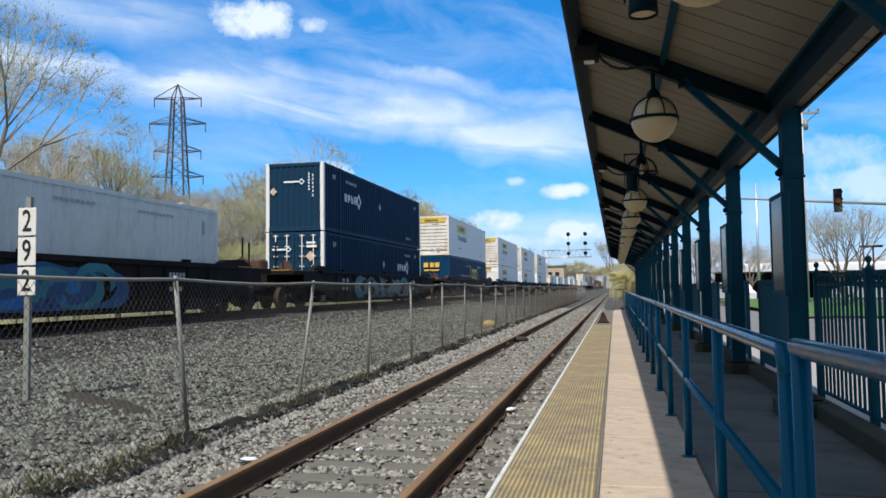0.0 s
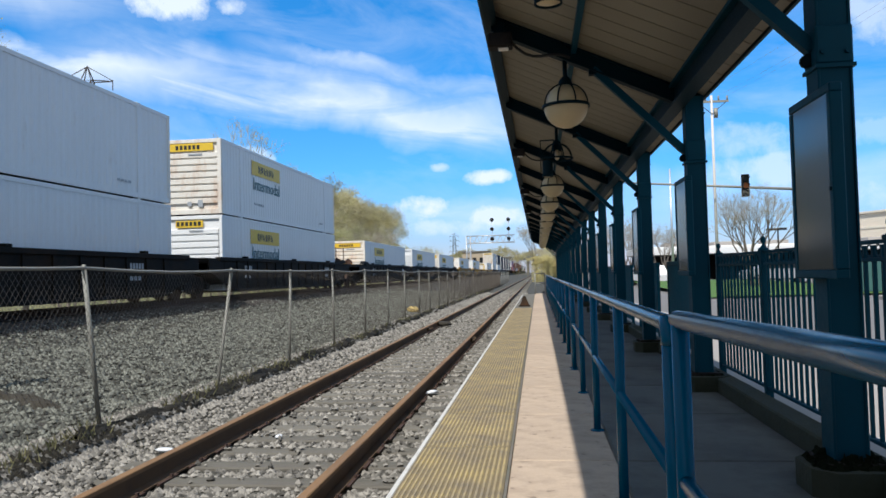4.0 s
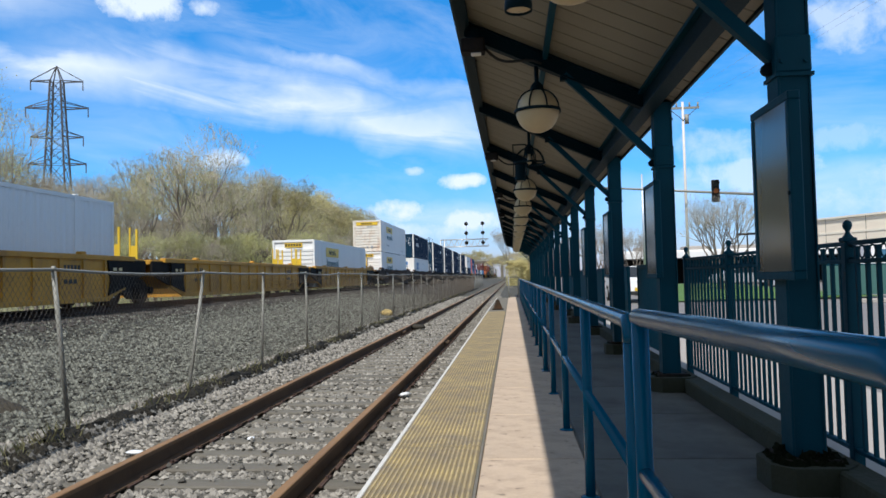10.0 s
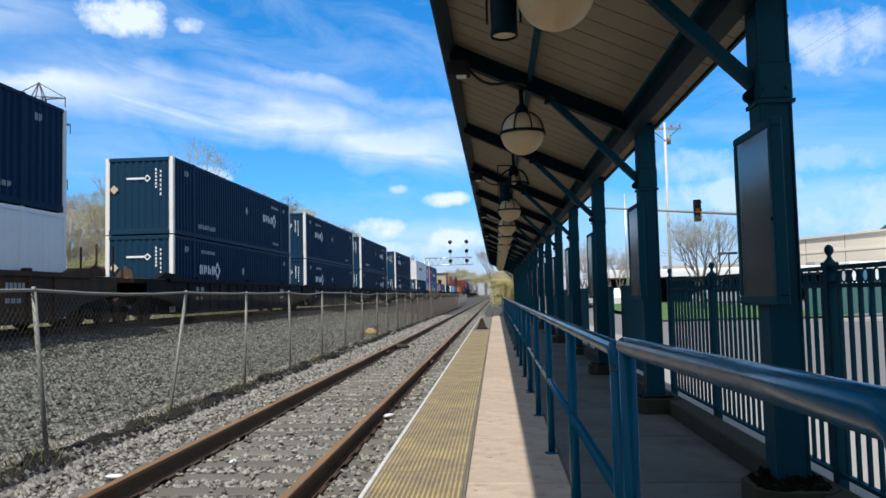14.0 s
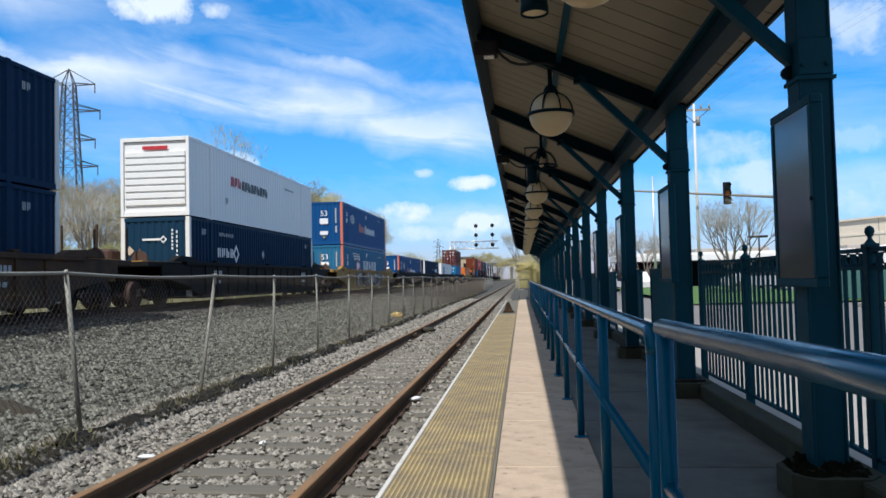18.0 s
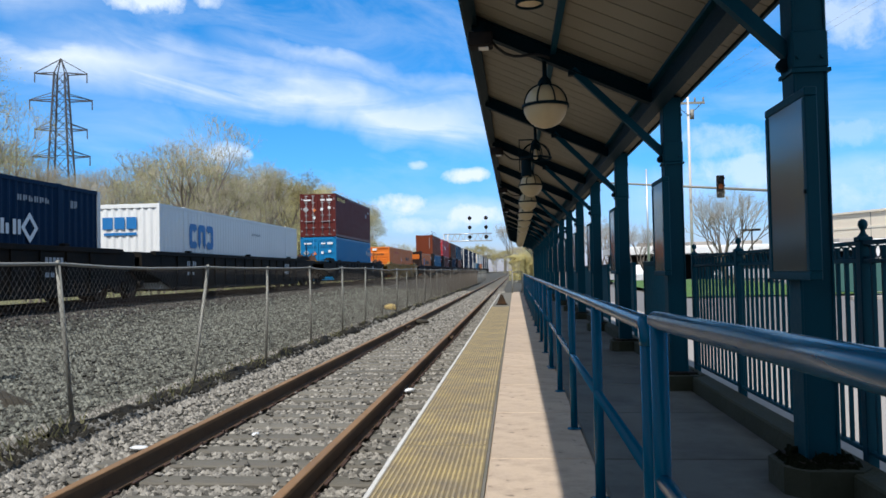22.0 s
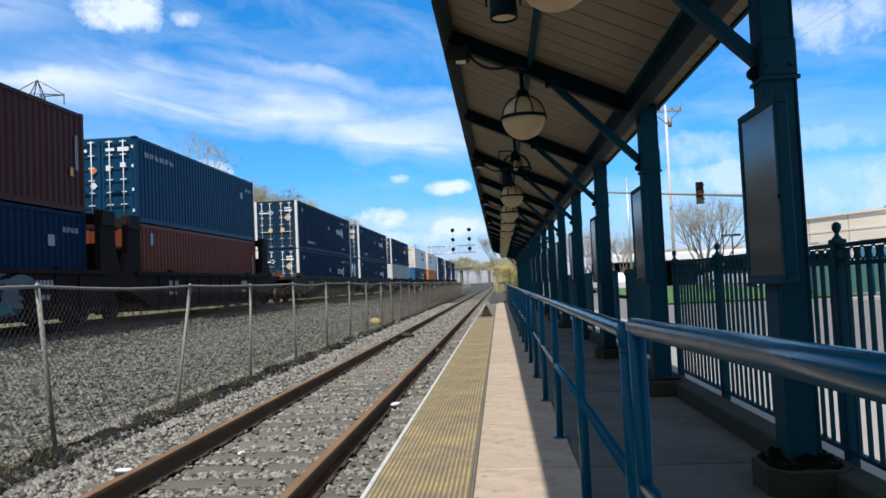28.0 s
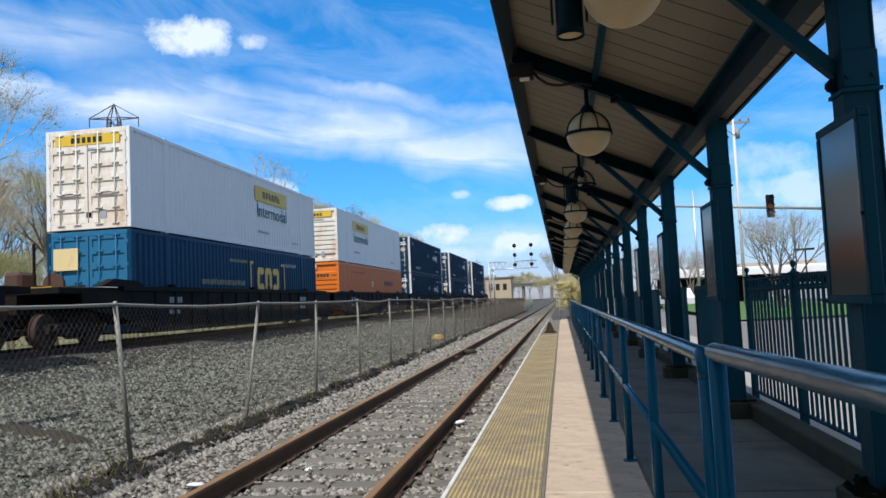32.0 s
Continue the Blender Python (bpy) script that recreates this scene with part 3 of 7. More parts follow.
# ribbed tactile panels, each with bars along the track
panel_mesh = Mesh().box(EDGE_X + 0.033, 0.003, -0.02, -0.21, 1.215, 0.001).data("tactile_panel", PLATE_DIRTY)
panel = Mesh()
for i in range(19):
    x = EDGE_X + 0.055 + i * 0.0295
    panel.prism([(x - 0.009, 0.001), (x - 0.005, 0.0075), (x + 0.005, 0.0075), (x + 0.009, 0.001)], "y", 0.02, 1.20)
bars_mesh = panel.data("tactile_bars", PLATE)
for k in range(30):
    ob = new("tactile_panel", panel_mesh)
    ob.parent = platform
    ob.matrix_basis = pose(0, -12 + 1.22 * k, 0)
    bars = new("tactile_bars", bars_mesh)
    bars.parent = ob
    tagged(bars, "worn yellow tactile bars", kind="stuff")
curb_line = Mesh().box(-0.207, -12, -0.02, -0.19, 40.0, 0.0035)
part("joint_strip", curb_line, CONCRETE_OLD, platform)
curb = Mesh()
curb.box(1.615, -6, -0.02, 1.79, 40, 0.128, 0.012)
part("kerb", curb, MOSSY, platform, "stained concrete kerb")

# ---- near track ----
track = thing("railway_track", "rusty railway track on weathered wooden ties", "track", kind="structure")
RAIL_SHAPE = [(-0.070, -0.172), (0.070, -0.172), (0.070, -0.160), (0.012, -0.142), (0.009, -0.045), (0.036, -0.034), (0.036, -0.006), (0.030, 0.0), (-0.030, 0.0), (-0.036, -0.006), (-0.036, -0.034), (-0.009, -0.045), (-0.012, -0.142), (-0.070, -0.160)]
for side in (-1, 1):
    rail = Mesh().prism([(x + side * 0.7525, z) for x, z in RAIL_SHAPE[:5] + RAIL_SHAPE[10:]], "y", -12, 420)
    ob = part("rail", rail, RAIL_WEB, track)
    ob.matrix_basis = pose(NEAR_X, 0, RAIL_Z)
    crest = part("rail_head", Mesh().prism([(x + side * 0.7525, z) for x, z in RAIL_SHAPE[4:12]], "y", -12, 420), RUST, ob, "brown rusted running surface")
tie_mesh = Mesh().box(-1.28, -0.112, -0.17, 1.28, 0.112, 0.0, 0.014).data("tie", TIE)
plate_mesh = Mesh().box(-0.10, -0.16, 0.0, 0.10, 0.16, 0.012).box(-0.095, -0.09, 0.012, -0.075, -0.06, 0.035).box(0.075, 0.05, 0.012, 0.095, 0.08, 0.035).data("tie_plate", RUST_DARK)
rng = random.Random(4)
for k in range(-22, 130):
    y = 1.0 + 0.535 * k
    z = RAIL_Z - 0.174 - (0.0 if k < 1 else 0.012 * rng.random())
    ob = new("tie", tie_mesh)
    ob.parent = track
    ob.matrix_basis = pose(NEAR_X + rng.uniform(-0.05, 0.05), y, z, 0, 0, rng.uniform(-1.2, 1.2))
    if -22 <= k < 40:
        for side in (-1, 1):
            ob = new("tie_plate", plate_mesh)
            ob.parent = track
            ob.matrix_basis = pose(NEAR_X + side * 0.7525, y, RAIL_Z - 0.174)
far_ties = Mesh()
for k in range(130, 520):
    far_ties.box(NEAR_X - 1.28, 1.0 + 0.535 * k - 0.11, -0.5, NEAR_X + 1.28, 1.0 + 0.535 * k + 0.11, RAIL_Z - 0.18)
part("far_ties", far_ties, TIE, track, kind="stuff")
joint_bar = Mesh().box(-0.02, -0.35, -0.13, 0.02, 0.35, -0.05, 0.008)
for i in range(4):
    joint_bar.tube((0.02, -0.26 + i * 0.17, -0.09), (0.055, -0.26 + i * 0.17, -0.09), 0.018, seg=6)
for x, y in ((0.7525 + 0.03, 17.4), (-0.7525 + 0.03, 21.0)):
    ob = part("joint_bar", joint_bar, RAIL_WEB, track)
    ob.matrix_basis = pose(NEAR_X + x, y, RAIL_Z)

# ---- far track under the train ----
main_line = thing("main_line_track", "dark main-line track under the freight train", "track", kind="structure")
for side in (-1, 1):
    ob = part("rail", Mesh().prism([(x + side * 0.7525, z) for x, z in RAIL_SHAPE], "y", -800, 900), RUST_DARK, main_line)
    ob.matrix_basis = pose(TRAIN_X, 0, TRAIN_Z)
sleepers = Mesh()
for k in range(420):
    sleepers.box(TRAIN_X - 1.3, -12 + 0.535 * k, TRAIN_Z - 0.34, TRAIN_X + 1.3, -12 + 0.535 * k + 0.22, TRAIN_Z - 0.175)
part("ties", sleepers, TIE, main_line, kind="stuff")

# ---- loose ballast stones ----


def stones(name, count, area, size, seed, material, label, ties=False):
    """Many angular stones laid on the ground."""
    r = np.random.default_rng(seed)
    base = np.array([(0, 0, 1), (0.9, 0, 0.2), (0.1, 0.95, 0.1), (-0.9, 0.1, 0.15), (0, -0.9, 0.2), (0.45, 0.5, -0.7), (-0.4, -0.4, -0.7)])
    tris = np.array([(0, 1, 2), (0, 2, 3), (0, 3, 4), (0, 4, 1), (1, 5, 2), (2, 5, 3), (3, 6, 4), (4, 6, 1), (1, 6, 5), (3, 5, 6)])
    u = r.random((count, 2))
    x = area[0] + (area[1] - area[0]) * u[:, 0]
    y = area[2] + (area[3] - area[2]) * u[:, 1] ** 1.9
    if ties:
        keep = (np.abs(x - NEAR_X) > 1.30) | (np.abs((y - 1.0 + 0.2675) % 0.535 - 0.2675) > 0.13) | (r.random(count) < 0.07)
        keep &= np.abs(np.abs(x - NEAR_X) - 0.7525) > 0.09
        x, y = x[keep], y[keep]
        count = len(x)
    s = size * r.uniform(0.55, 1.35, count) * (1 + 0.012 * y)
    z = np.array([rough_height(a, b) for a, b in zip(x, y)]) + s * 0.15
    if ties:
        on = (np.abs(x - NEAR_X) < 1.28) & (np.abs((y - 1.0 + 0.2675) % 0.535 - 0.2675) < 0.12)
        z[on] = RAIL_Z - 0.176 + s[on] * 0.3
    jit = base[None] * r.uniform(0.6, 1.3, (count, 7, 3))
    ang = r.uniform(0, 6.28, count)
    c, d = np.cos(ang)[:, None], np.sin(ang)[:, None]
    px = jit[:, :, 0] * c - jit[:, :, 1] * d
    py = jit[:, :, 0] * d + jit[:, :, 1] * c
    pts = np.stack([px * s[:, None] + x[:, None], py * s[:, None] + y[:, None], jit[:, :, 2] * s[:, None] * 0.75 + z[:, None]], -1)
    me = bpy.data.meshes.new(name)
    me.from_pydata(pts.reshape(-1, 3), [], (tris[None] + 7 * np.arange(count)[:, None, None]).reshape(-1, 3))
    me.materials.append(material)
    return tagged(new(name, me), label, "gravel", kind="stuff")


stones("ballast_stones", 78000, (-11.3, -4.35, 4.5, 60), 0.034, 11, STONE, "loose grey crushed stone behind the fence")
stones("far_stones", 9000, (-20, -14.7, 8, 110), 0.05, 17, STONE_PALE, "pale stones on the far side of the main line")
# stones along the bed take the same shadow into their dark tone
stones("bed_stones", 9000, (-12.2, -10.6, 8, 70), 0.05, 13, surface("shaded_oily_stone", (0.055, 0.048, 0.042), 0.9, vary=0.4), "dark oily stones beside the main line, darkened for the train's shadow")
stones("near_stones", 24000, (-4.15, -0.83, -9.0, 2.6), 0.036, 18, STONE_PALE, "loose crushed stone between the ties", True)
stones("track_stones", 66000, (-4.15, -0.83, 2.5, 60), 0.029, 12, STONE_PALE, "loose crushed stone between the ties", True)

# ---- canopy over the platform ----
POST_X, POST_Y0, POST_STEP, POSTS = 1.53, 4.05, 3.50, 17
EAVE_X, EAVE_Z, ROOT_Z = -0.41, 3.62, 2.74
# The roof's long unseen rear length is added to block sky light.
CANOPY_Y0, CANOPY_Y1 = -60.0, POST_Y0 + POST_STEP * (POSTS - 1) + 1.8
SLOPE = (EAVE_Z - ROOT_Z) / (POST_X - EAVE_X)


def roof_z(x):
    return ROOT_Z + (POST_X - x) * SLOPE


canopy = thing("station_canopy", "dark teal steel platform canopy rising towards the track, tan board soffit", "canopy", kind="structure")
# soffit boards run along the slope, each with a shadow gap
board = Mesh()
x0, x1 = EAVE_X + 0.05, POST_X + 0.105
board.prism([(x0, roof_z(x0) + 0.10), (x1, roof_z(x1) + 0.10), (x1, roof_z(x1) + 0.125), (x0, roof_z(x0) + 0.125)], "y", 0.007, 0.2885)
board_mesh = board.data("soffit_board", SOFFIT)
for k in range(int((CANOPY_Y1 - 2.0) / 0.2985)):
    ob = new("soffit_board", board_mesh)
    ob.parent = canopy
    ob.matrix_basis = pose(0, 2.0 + 0.2985 * k, 0)
deck = Mesh().prism([(x0 - 0.02, roof_z(x0) + 0.13), (x1 + 0.02, roof_z(x1) + 0.13), (x1 + 0.02, roof_z(x1) + 0.19), (x0 - 0.02, roof_z(x0) + 0.19)], "y", CANOPY_Y0, CANOPY_Y1)
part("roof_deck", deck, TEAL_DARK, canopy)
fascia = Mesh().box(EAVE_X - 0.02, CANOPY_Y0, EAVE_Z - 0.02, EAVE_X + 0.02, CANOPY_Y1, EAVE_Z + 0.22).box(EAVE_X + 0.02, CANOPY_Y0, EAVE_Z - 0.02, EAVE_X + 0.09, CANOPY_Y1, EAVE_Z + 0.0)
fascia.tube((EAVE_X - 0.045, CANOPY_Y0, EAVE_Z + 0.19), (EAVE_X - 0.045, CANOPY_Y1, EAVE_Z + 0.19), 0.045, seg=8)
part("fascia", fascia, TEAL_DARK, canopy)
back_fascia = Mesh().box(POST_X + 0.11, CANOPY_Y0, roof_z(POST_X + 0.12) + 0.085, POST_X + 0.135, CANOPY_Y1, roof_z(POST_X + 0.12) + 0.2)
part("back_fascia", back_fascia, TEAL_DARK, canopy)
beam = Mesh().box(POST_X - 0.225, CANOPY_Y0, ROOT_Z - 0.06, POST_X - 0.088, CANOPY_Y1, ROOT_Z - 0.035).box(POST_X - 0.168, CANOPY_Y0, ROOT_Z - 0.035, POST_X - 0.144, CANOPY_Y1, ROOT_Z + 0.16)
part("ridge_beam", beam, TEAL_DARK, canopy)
purlin = Mesh().box(0.395, CANOPY_Y0, roof_z(0.42) + 0.03, 0.445, CANOPY_Y1, roof_z(0.42) + 0.098)
part("purlin", purlin, TEAL, canopy)
# the lighter teal here draws the strip's lit edge
ledger = Mesh().box(1.315, CANOPY_Y0, roof_z(1.34) + 0.058, 1.365, CANOPY_Y1, roof_z(1.34) + 0.088)
part("ledger_angle", ledger, TEAL, canopy, "dull teal angle strip")
# rafter, knee brace and bracket, one set on each post
raf = Mesh()
for lo, hi, w in ((-0.085, -0.070, 0.055), (0.070, 0.085, 0.055), (-0.070, 0.070, 0.008)):
    raf.prism([(EAVE_X + 0.03, roof_z(EAVE_X) + lo), (POST_X + 0.1, roof_z(POST_X + 0.1) + lo), (POST_X + 0.1, roof_z(POST_X + 0.1) + hi), (EAVE_X + 0.03, roof_z(EAVE_X) + hi)], "y", -w, w)
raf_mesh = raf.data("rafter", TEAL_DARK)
brace = Mesh()
p, q = Vector((POST_X - 0.08, 0, 2.26)), Vector((0.60, 0, roof_z(0.60) - 0.05))
d = (q - p).normalized()
s = Vector((-d.z, 0, d.x)) * 0.034
brace.prism([((p + s).x, (p + s).z), ((q + s).x, (q + s).z), ((q - s).x, (q - s).z), ((p - s).x, (p - s).z)], "y", -0.032, 0.032)
brace_mesh = brace.data("knee_brace", TEAL)
lug = Mesh().box(0.56, -0.040, roof_z(0.55) - 0.13, 0.63, 0.04, roof_z(0.55) - 0.08).tube((POST_X - 0.105, -0.02, 2.20), (POST_X - 0.105, 0.02, 2.20), 0.035, seg=10)
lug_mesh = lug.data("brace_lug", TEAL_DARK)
post_shape = Mesh()
post_shape.box(POST_X - 0.085, -0.085, 0.16, POST_X - 0.071, 0.085, ROOT_Z + 0.09, 0.004)
post_shape.box(POST_X + 0.071, -0.085, 0.16, POST_X + 0.085, 0.085, ROOT_Z + 0.04, 0.004)
post_shape.box(POST_X - 0.071, -0.008, 0.16, POST_X + 0.071, 0.008, ROOT_Z + 0.04)
post_shape.box(POST_X - 0.071, -0.076, 0.16, POST_X + 0.071, 0.076, ROOT_Z + 0.04)
post_mesh = post_shape.data("post", TEAL)
gusset = Mesh().box(POST_X - 0.098, -0.098, 2.14, POST_X + 0.098, 0.098, 2.16).box(POST_X - 0.091, -0.091, 2.16, POST_X + 0.091, 0.091, 2.36, 0.01)
for sx in (-1, 1):
    gusset.tube((POST_X + sx * 0.06, -0.105, 2.22), (POST_X + sx * 0.06, -0.09, 2.22), 0.014, seg=6)
gusset_mesh = gusset.data("bracket", TEAL)
base_mesh = Mesh().box(POST_X - 0.14, -0.14, 0.135, POST_X + 0.14, 0.14, 0.162, 0.006).data("base_plate", BLACK)
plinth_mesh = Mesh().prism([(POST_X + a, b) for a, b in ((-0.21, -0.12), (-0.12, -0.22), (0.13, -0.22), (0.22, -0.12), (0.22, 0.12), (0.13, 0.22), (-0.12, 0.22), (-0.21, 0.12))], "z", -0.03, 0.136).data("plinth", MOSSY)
for k in range(-2, POSTS):
    y = POST_Y0 + POST_STEP * k + (0.10 if k == 0 else 0.0)
    for name, mesh in (("rafter", raf_mesh), ("knee_brace", brace_mesh), ("brace_lug", lug_mesh), ("post", post_mesh), ("bracket", gusset_mesh), ("base_plate", base_mesh), ("plinth", plinth_mesh)):
        ob = new(name, mesh)
        ob.parent = canopy
        ob.matrix_basis = pose(0, y, 0)

# dark moss gathered round the post feet
r = random.Random(77)
moss = Mesh()
for k in range(4):
    y = POST_Y0 + POST_STEP * k + (0.10 if k == 0 else 0.0)
    for i in range(230 if k == 0 else 60):
        a, q = r.uniform(0, 6.28), r.uniform(0.095, 0.165)
        u = max(abs(math.cos(a)), abs(math.sin(a))) ** 0.7
        cx, cy = POST_X + q * math.cos(a) / u, y + q * math.sin(a) / u
        h = (0.062 - 0.40 * (q - 0.095)) * r.uniform(0.4, 1.2) * (1.0 if k == 0 else 0.6)
        w = r.uniform(0.014, 0.036)
        ring = [(cx + w * math.cos(6.283 * j / 5 + a) * r.uniform(0.7, 1.3), cy + w * math.sin(6.283 * j / 5 + a) * r.uniform(0.7, 1.3), 0.134) for j in range(5)]
        n = len(moss.v)
        moss.v += ring + [(p[0] * 0.4 + cx * 0.6 + r.uniform(-0.016, 0.016), p[1] * 0.4 + cy * 0.6 + r.uniform(-0.016, 0.016), 0.134 + h * r.uniform(0.55, 1.1)) for p in ring]
        moss.f += [(n + j, n + (j + 1) % 5, n + 5 + (j + 1) % 5, n + 5 + j) for j in range(5)] + [tuple(n + 5 + j for j in range(5))]
        moss.smooth += [False] * 6
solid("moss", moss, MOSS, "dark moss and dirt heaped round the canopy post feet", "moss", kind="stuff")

# unseen walls added behind and beside the platform to block sky light
solid("wall_sky_block", Mesh().box(0.75, -8.6, -0.4, 3.2, -8.3, 4.6), surface("sky_block_wall", (0.20, 0.15, 0.12), 0.9, vary=0.3), "unseen plain dark wall that blocks sky light from behind", "wall", kind="structure")
solid("wall_side_block", Mesh().box(1.66, -8.3, -0.4, 1.86, -0.9, ROOT_Z - 0.08), surface("side_block_wall", (0.16, 0.12, 0.10), 0.9, vary=0.3), "unseen plain dark wall added to darken the platform", "wall", kind="structure")

# ---- poster cases on the posts ----
case = thing("poster_case", "teal-framed glazed poster case on a canopy post", "notice board", "poster cases on the canopy posts")
frame_ = Mesh()
fx0, fx1, fy, fz0, fz1 = -0.03, 0.03, 0.29, 1.075, 2.0
for lo, hi, a, b in ((-fy, fy, fz0, fz0 + 0.045), (-fy, fy, fz1 - 0.045, fz1), (-fy, -fy + 0.045, fz0 + 0.045, fz1 - 0.045), (fy - 0.045, fy, fz0 + 0.045, fz1 - 0.045)):
    frame_.box(fx0, lo, a, fx1, hi, b, 0.006)
part("case_frame", frame_, TEAL, case)
part("case_back", Mesh().box(0.0, -fy + 0.04, fz0 + 0.04, 0.03, fy - 0.04, fz1 - 0.04), TEAL_DARK, case)
part("case_glass", Mesh().box(-0.024, -fy + 0.045, fz0 + 0.045, -0.018, fy - 0.045, fz1 - 0.045), CASE_GLASS, case, "dim reflecting glazing")
part("lock", Mesh().tube((-0.04, -fy + 0.02, 1.5), (-0.03, -fy + 0.02, 1.5), 0.010, seg=8), TEAL_DARK, case)
case.matrix_basis = pose(POST_X - 0.118, POST_Y0, 0)
for k in range(1, 9):
    copy_thing(case, pose(POST_X - 0.118, POST_Y0 + POST_STEP * k, 0))

# ---- lamps under the canopy ----


def globe_lamp(y):
    lamp = thing("globe_lamp", "caged opal glass globe lamp hanging from a rafter", "lamp", "globe lamps under the canopy", at=pose(0.33, y, 2.76))
    stem = Mesh().tube((0, 0, 0.18), (0, 0, 0.46), 0.022, seg=10).lathe(0, 0, [(0.022, 0.30), (0.06, 0.26), (0.075, 0.20), (0.075, 0.17)], 14)
    part("stem", stem, TEAL_DARK, lamp)
    prof = [(0.002, -0.215)] + [(0.215 * math.sin(radians(a)), -0.215 * math.cos(radians(a))) for a in range(15, 166, 15)] + [(0.05, 0.205)]
    part("globe", Mesh().lathe(0, 0, prof, 28), OPAL, lamp, "cream opal glass globe")
    part("cage_ring", Mesh().lathe(0, 0, [(0.219, -0.014), (0.232, -0.014), (0.232, 0.014), (0.219, 0.014), (0.219, -0.014)], 28), TEAL_DARK, lamp)
    for i in range(8):
        g = radians(22.5 + 45 * i)
        pts = [Vector((0.224 * math.sin(radians(a)) * math.cos(g), 0.224 * math.sin(radians(a)) * math.sin(g), 0.224 * math.cos(radians(a)))) for a in range(20, 91, 14)]
        part("cage_rib", Mesh().pipe(pts, 0.0075, 6), TEAL_DARK, lamp)
    return lamp


lamp_one = globe_lamp(POST_Y0 + POST_STEP)
for k in (0, 3, 4, 5, 6, 7, 8, 9, 10, 11, 12):
    copy_thing(lamp_one, pose(0.39 if k == 0 else 0.33, POST_Y0 + POST_STEP * k, 2.80 if k == 0 else 2.76))
# the third lamp has lost its globe
bare = thing("bare_lamp", "caged lamp without its globe, bulb showing", "lamp", "globe lamps under the canopy", at=pose(0.33, POST_Y0 + 2 * POST_STEP, 2.76))
part("stem", Mesh().tube((0, 0, 0.14), (0, 0, 0.46), 0.022, seg=10).lathe(0, 0, [(0.022, 0.28), (0.07, 0.22), (0.07, 0.12)], 14), TEAL_DARK, bare)
for i in range(8):
    g = radians(22.5 + 45 * i)
    pts = [Vector((0.224 * math.sin(radians(a)) * math.cos(g), 0.224 * math.sin(radians(a)) * math.sin(g), 0.224 * math.cos(radians(a)))) for a in range(20, 91, 14)]
    part("cage_rib", Mesh().pipe(pts, 0.008, 6), TEAL_DARK, bare)
part("cage_ring", Mesh().lathe(0, 0, [(0.219, -0.012), (0.232, -0.012), (0.232, 0.012), (0.219, 0.012), (0.219, -0.012)], 28), TEAL_DARK, bare)
part("bulb", Mesh().lathe(0, 0, [(0.002, -0.02), (0.03, 0.0), (0.035, 0.04), (0.02, 0.10), (0.02, 0.13)], 12), OPAL, bare)


def speaker(x, y, z):
    s = thing("canopy_downlight", "dark blue cylinder downlight under the canopy", "lamp", "cylinder downlights under the canopy", at=pose(x, y, z))
    part("housing", Mesh().lathe(0, 0, [(0.002, 0.24), (0.068, 0.24), (0.074, 0.22), (0.074, 0.05), (0.077, 0.045), (0.077, 0.0), (0.069, 0.0), (0.069, 0.02)], 20), TEAL_DARK, s)
    part("lens", Mesh().lathe(0, 0, [(0.068, 0.012), (0.04, 0.002), (0.002, 0.0)], 20), OPAL, s)
    part("yoke", Mesh().box(-0.100, -0.02, 0.08, -0.087, 0.02, 0.52).box(0.087, -0.02, 0.08, 0.100, 0.02, 0.52).box(-0.100, -0.02, 0.52, 0.100, 0.02, 0.534), TEAL_DARK, s)
    return s


spk = speaker(0.108, POST_Y0 + 0.12, 2.600)
copy_thing(spk, pose(0.19, POST_Y0 + 2 * POST_STEP - 0.10, 2.49))


def eave_camera(y):
    c = thing("flood_light", "dark box flood light on the canopy edge with a drooping cable", "lamp", "flood lights on the canopy edge", at=pose(-0.28, y, 3.40))
    part("box", Mesh().box(-0.13, -0.10, -0.06, 0.11, 0.08, 0.08, 0.015), BLACK, c)
    part("visor", Mesh().box(-0.03, -0.072, -0.078, 0.07, 0.03, -0.062, 0.006), ALUMINIUM, c)
    part("bracket", Mesh().box(-0.03, -0.012, 0.06, 0.03, 0.012, 0.20), TEAL_DARK, c)
    pts = [Vector((0.09 + 0.57 * u, 0.0, 0.01 - 0.20 * u - 0.22 * math.sin(math.pi * u) * (0.8 - u))) for u in (0, 0.12, 0.25, 0.38, 0.5, 0.62, 0.75, 0.88, 1.0)]
    part("cable", Mesh().pipe(pts, 0.014, 8), RUBBER, c)
    return c


flood = eave_camera(POST_Y0 + POST_STEP - 0.10)
for k in (3, 5, 7):
    copy_thing(flood, pose(-0.28, POST_Y0 + POST_STEP * k - 0.1, 3.40))

# ---- pipe railing along the platform ----
RAIL_X = 0.395


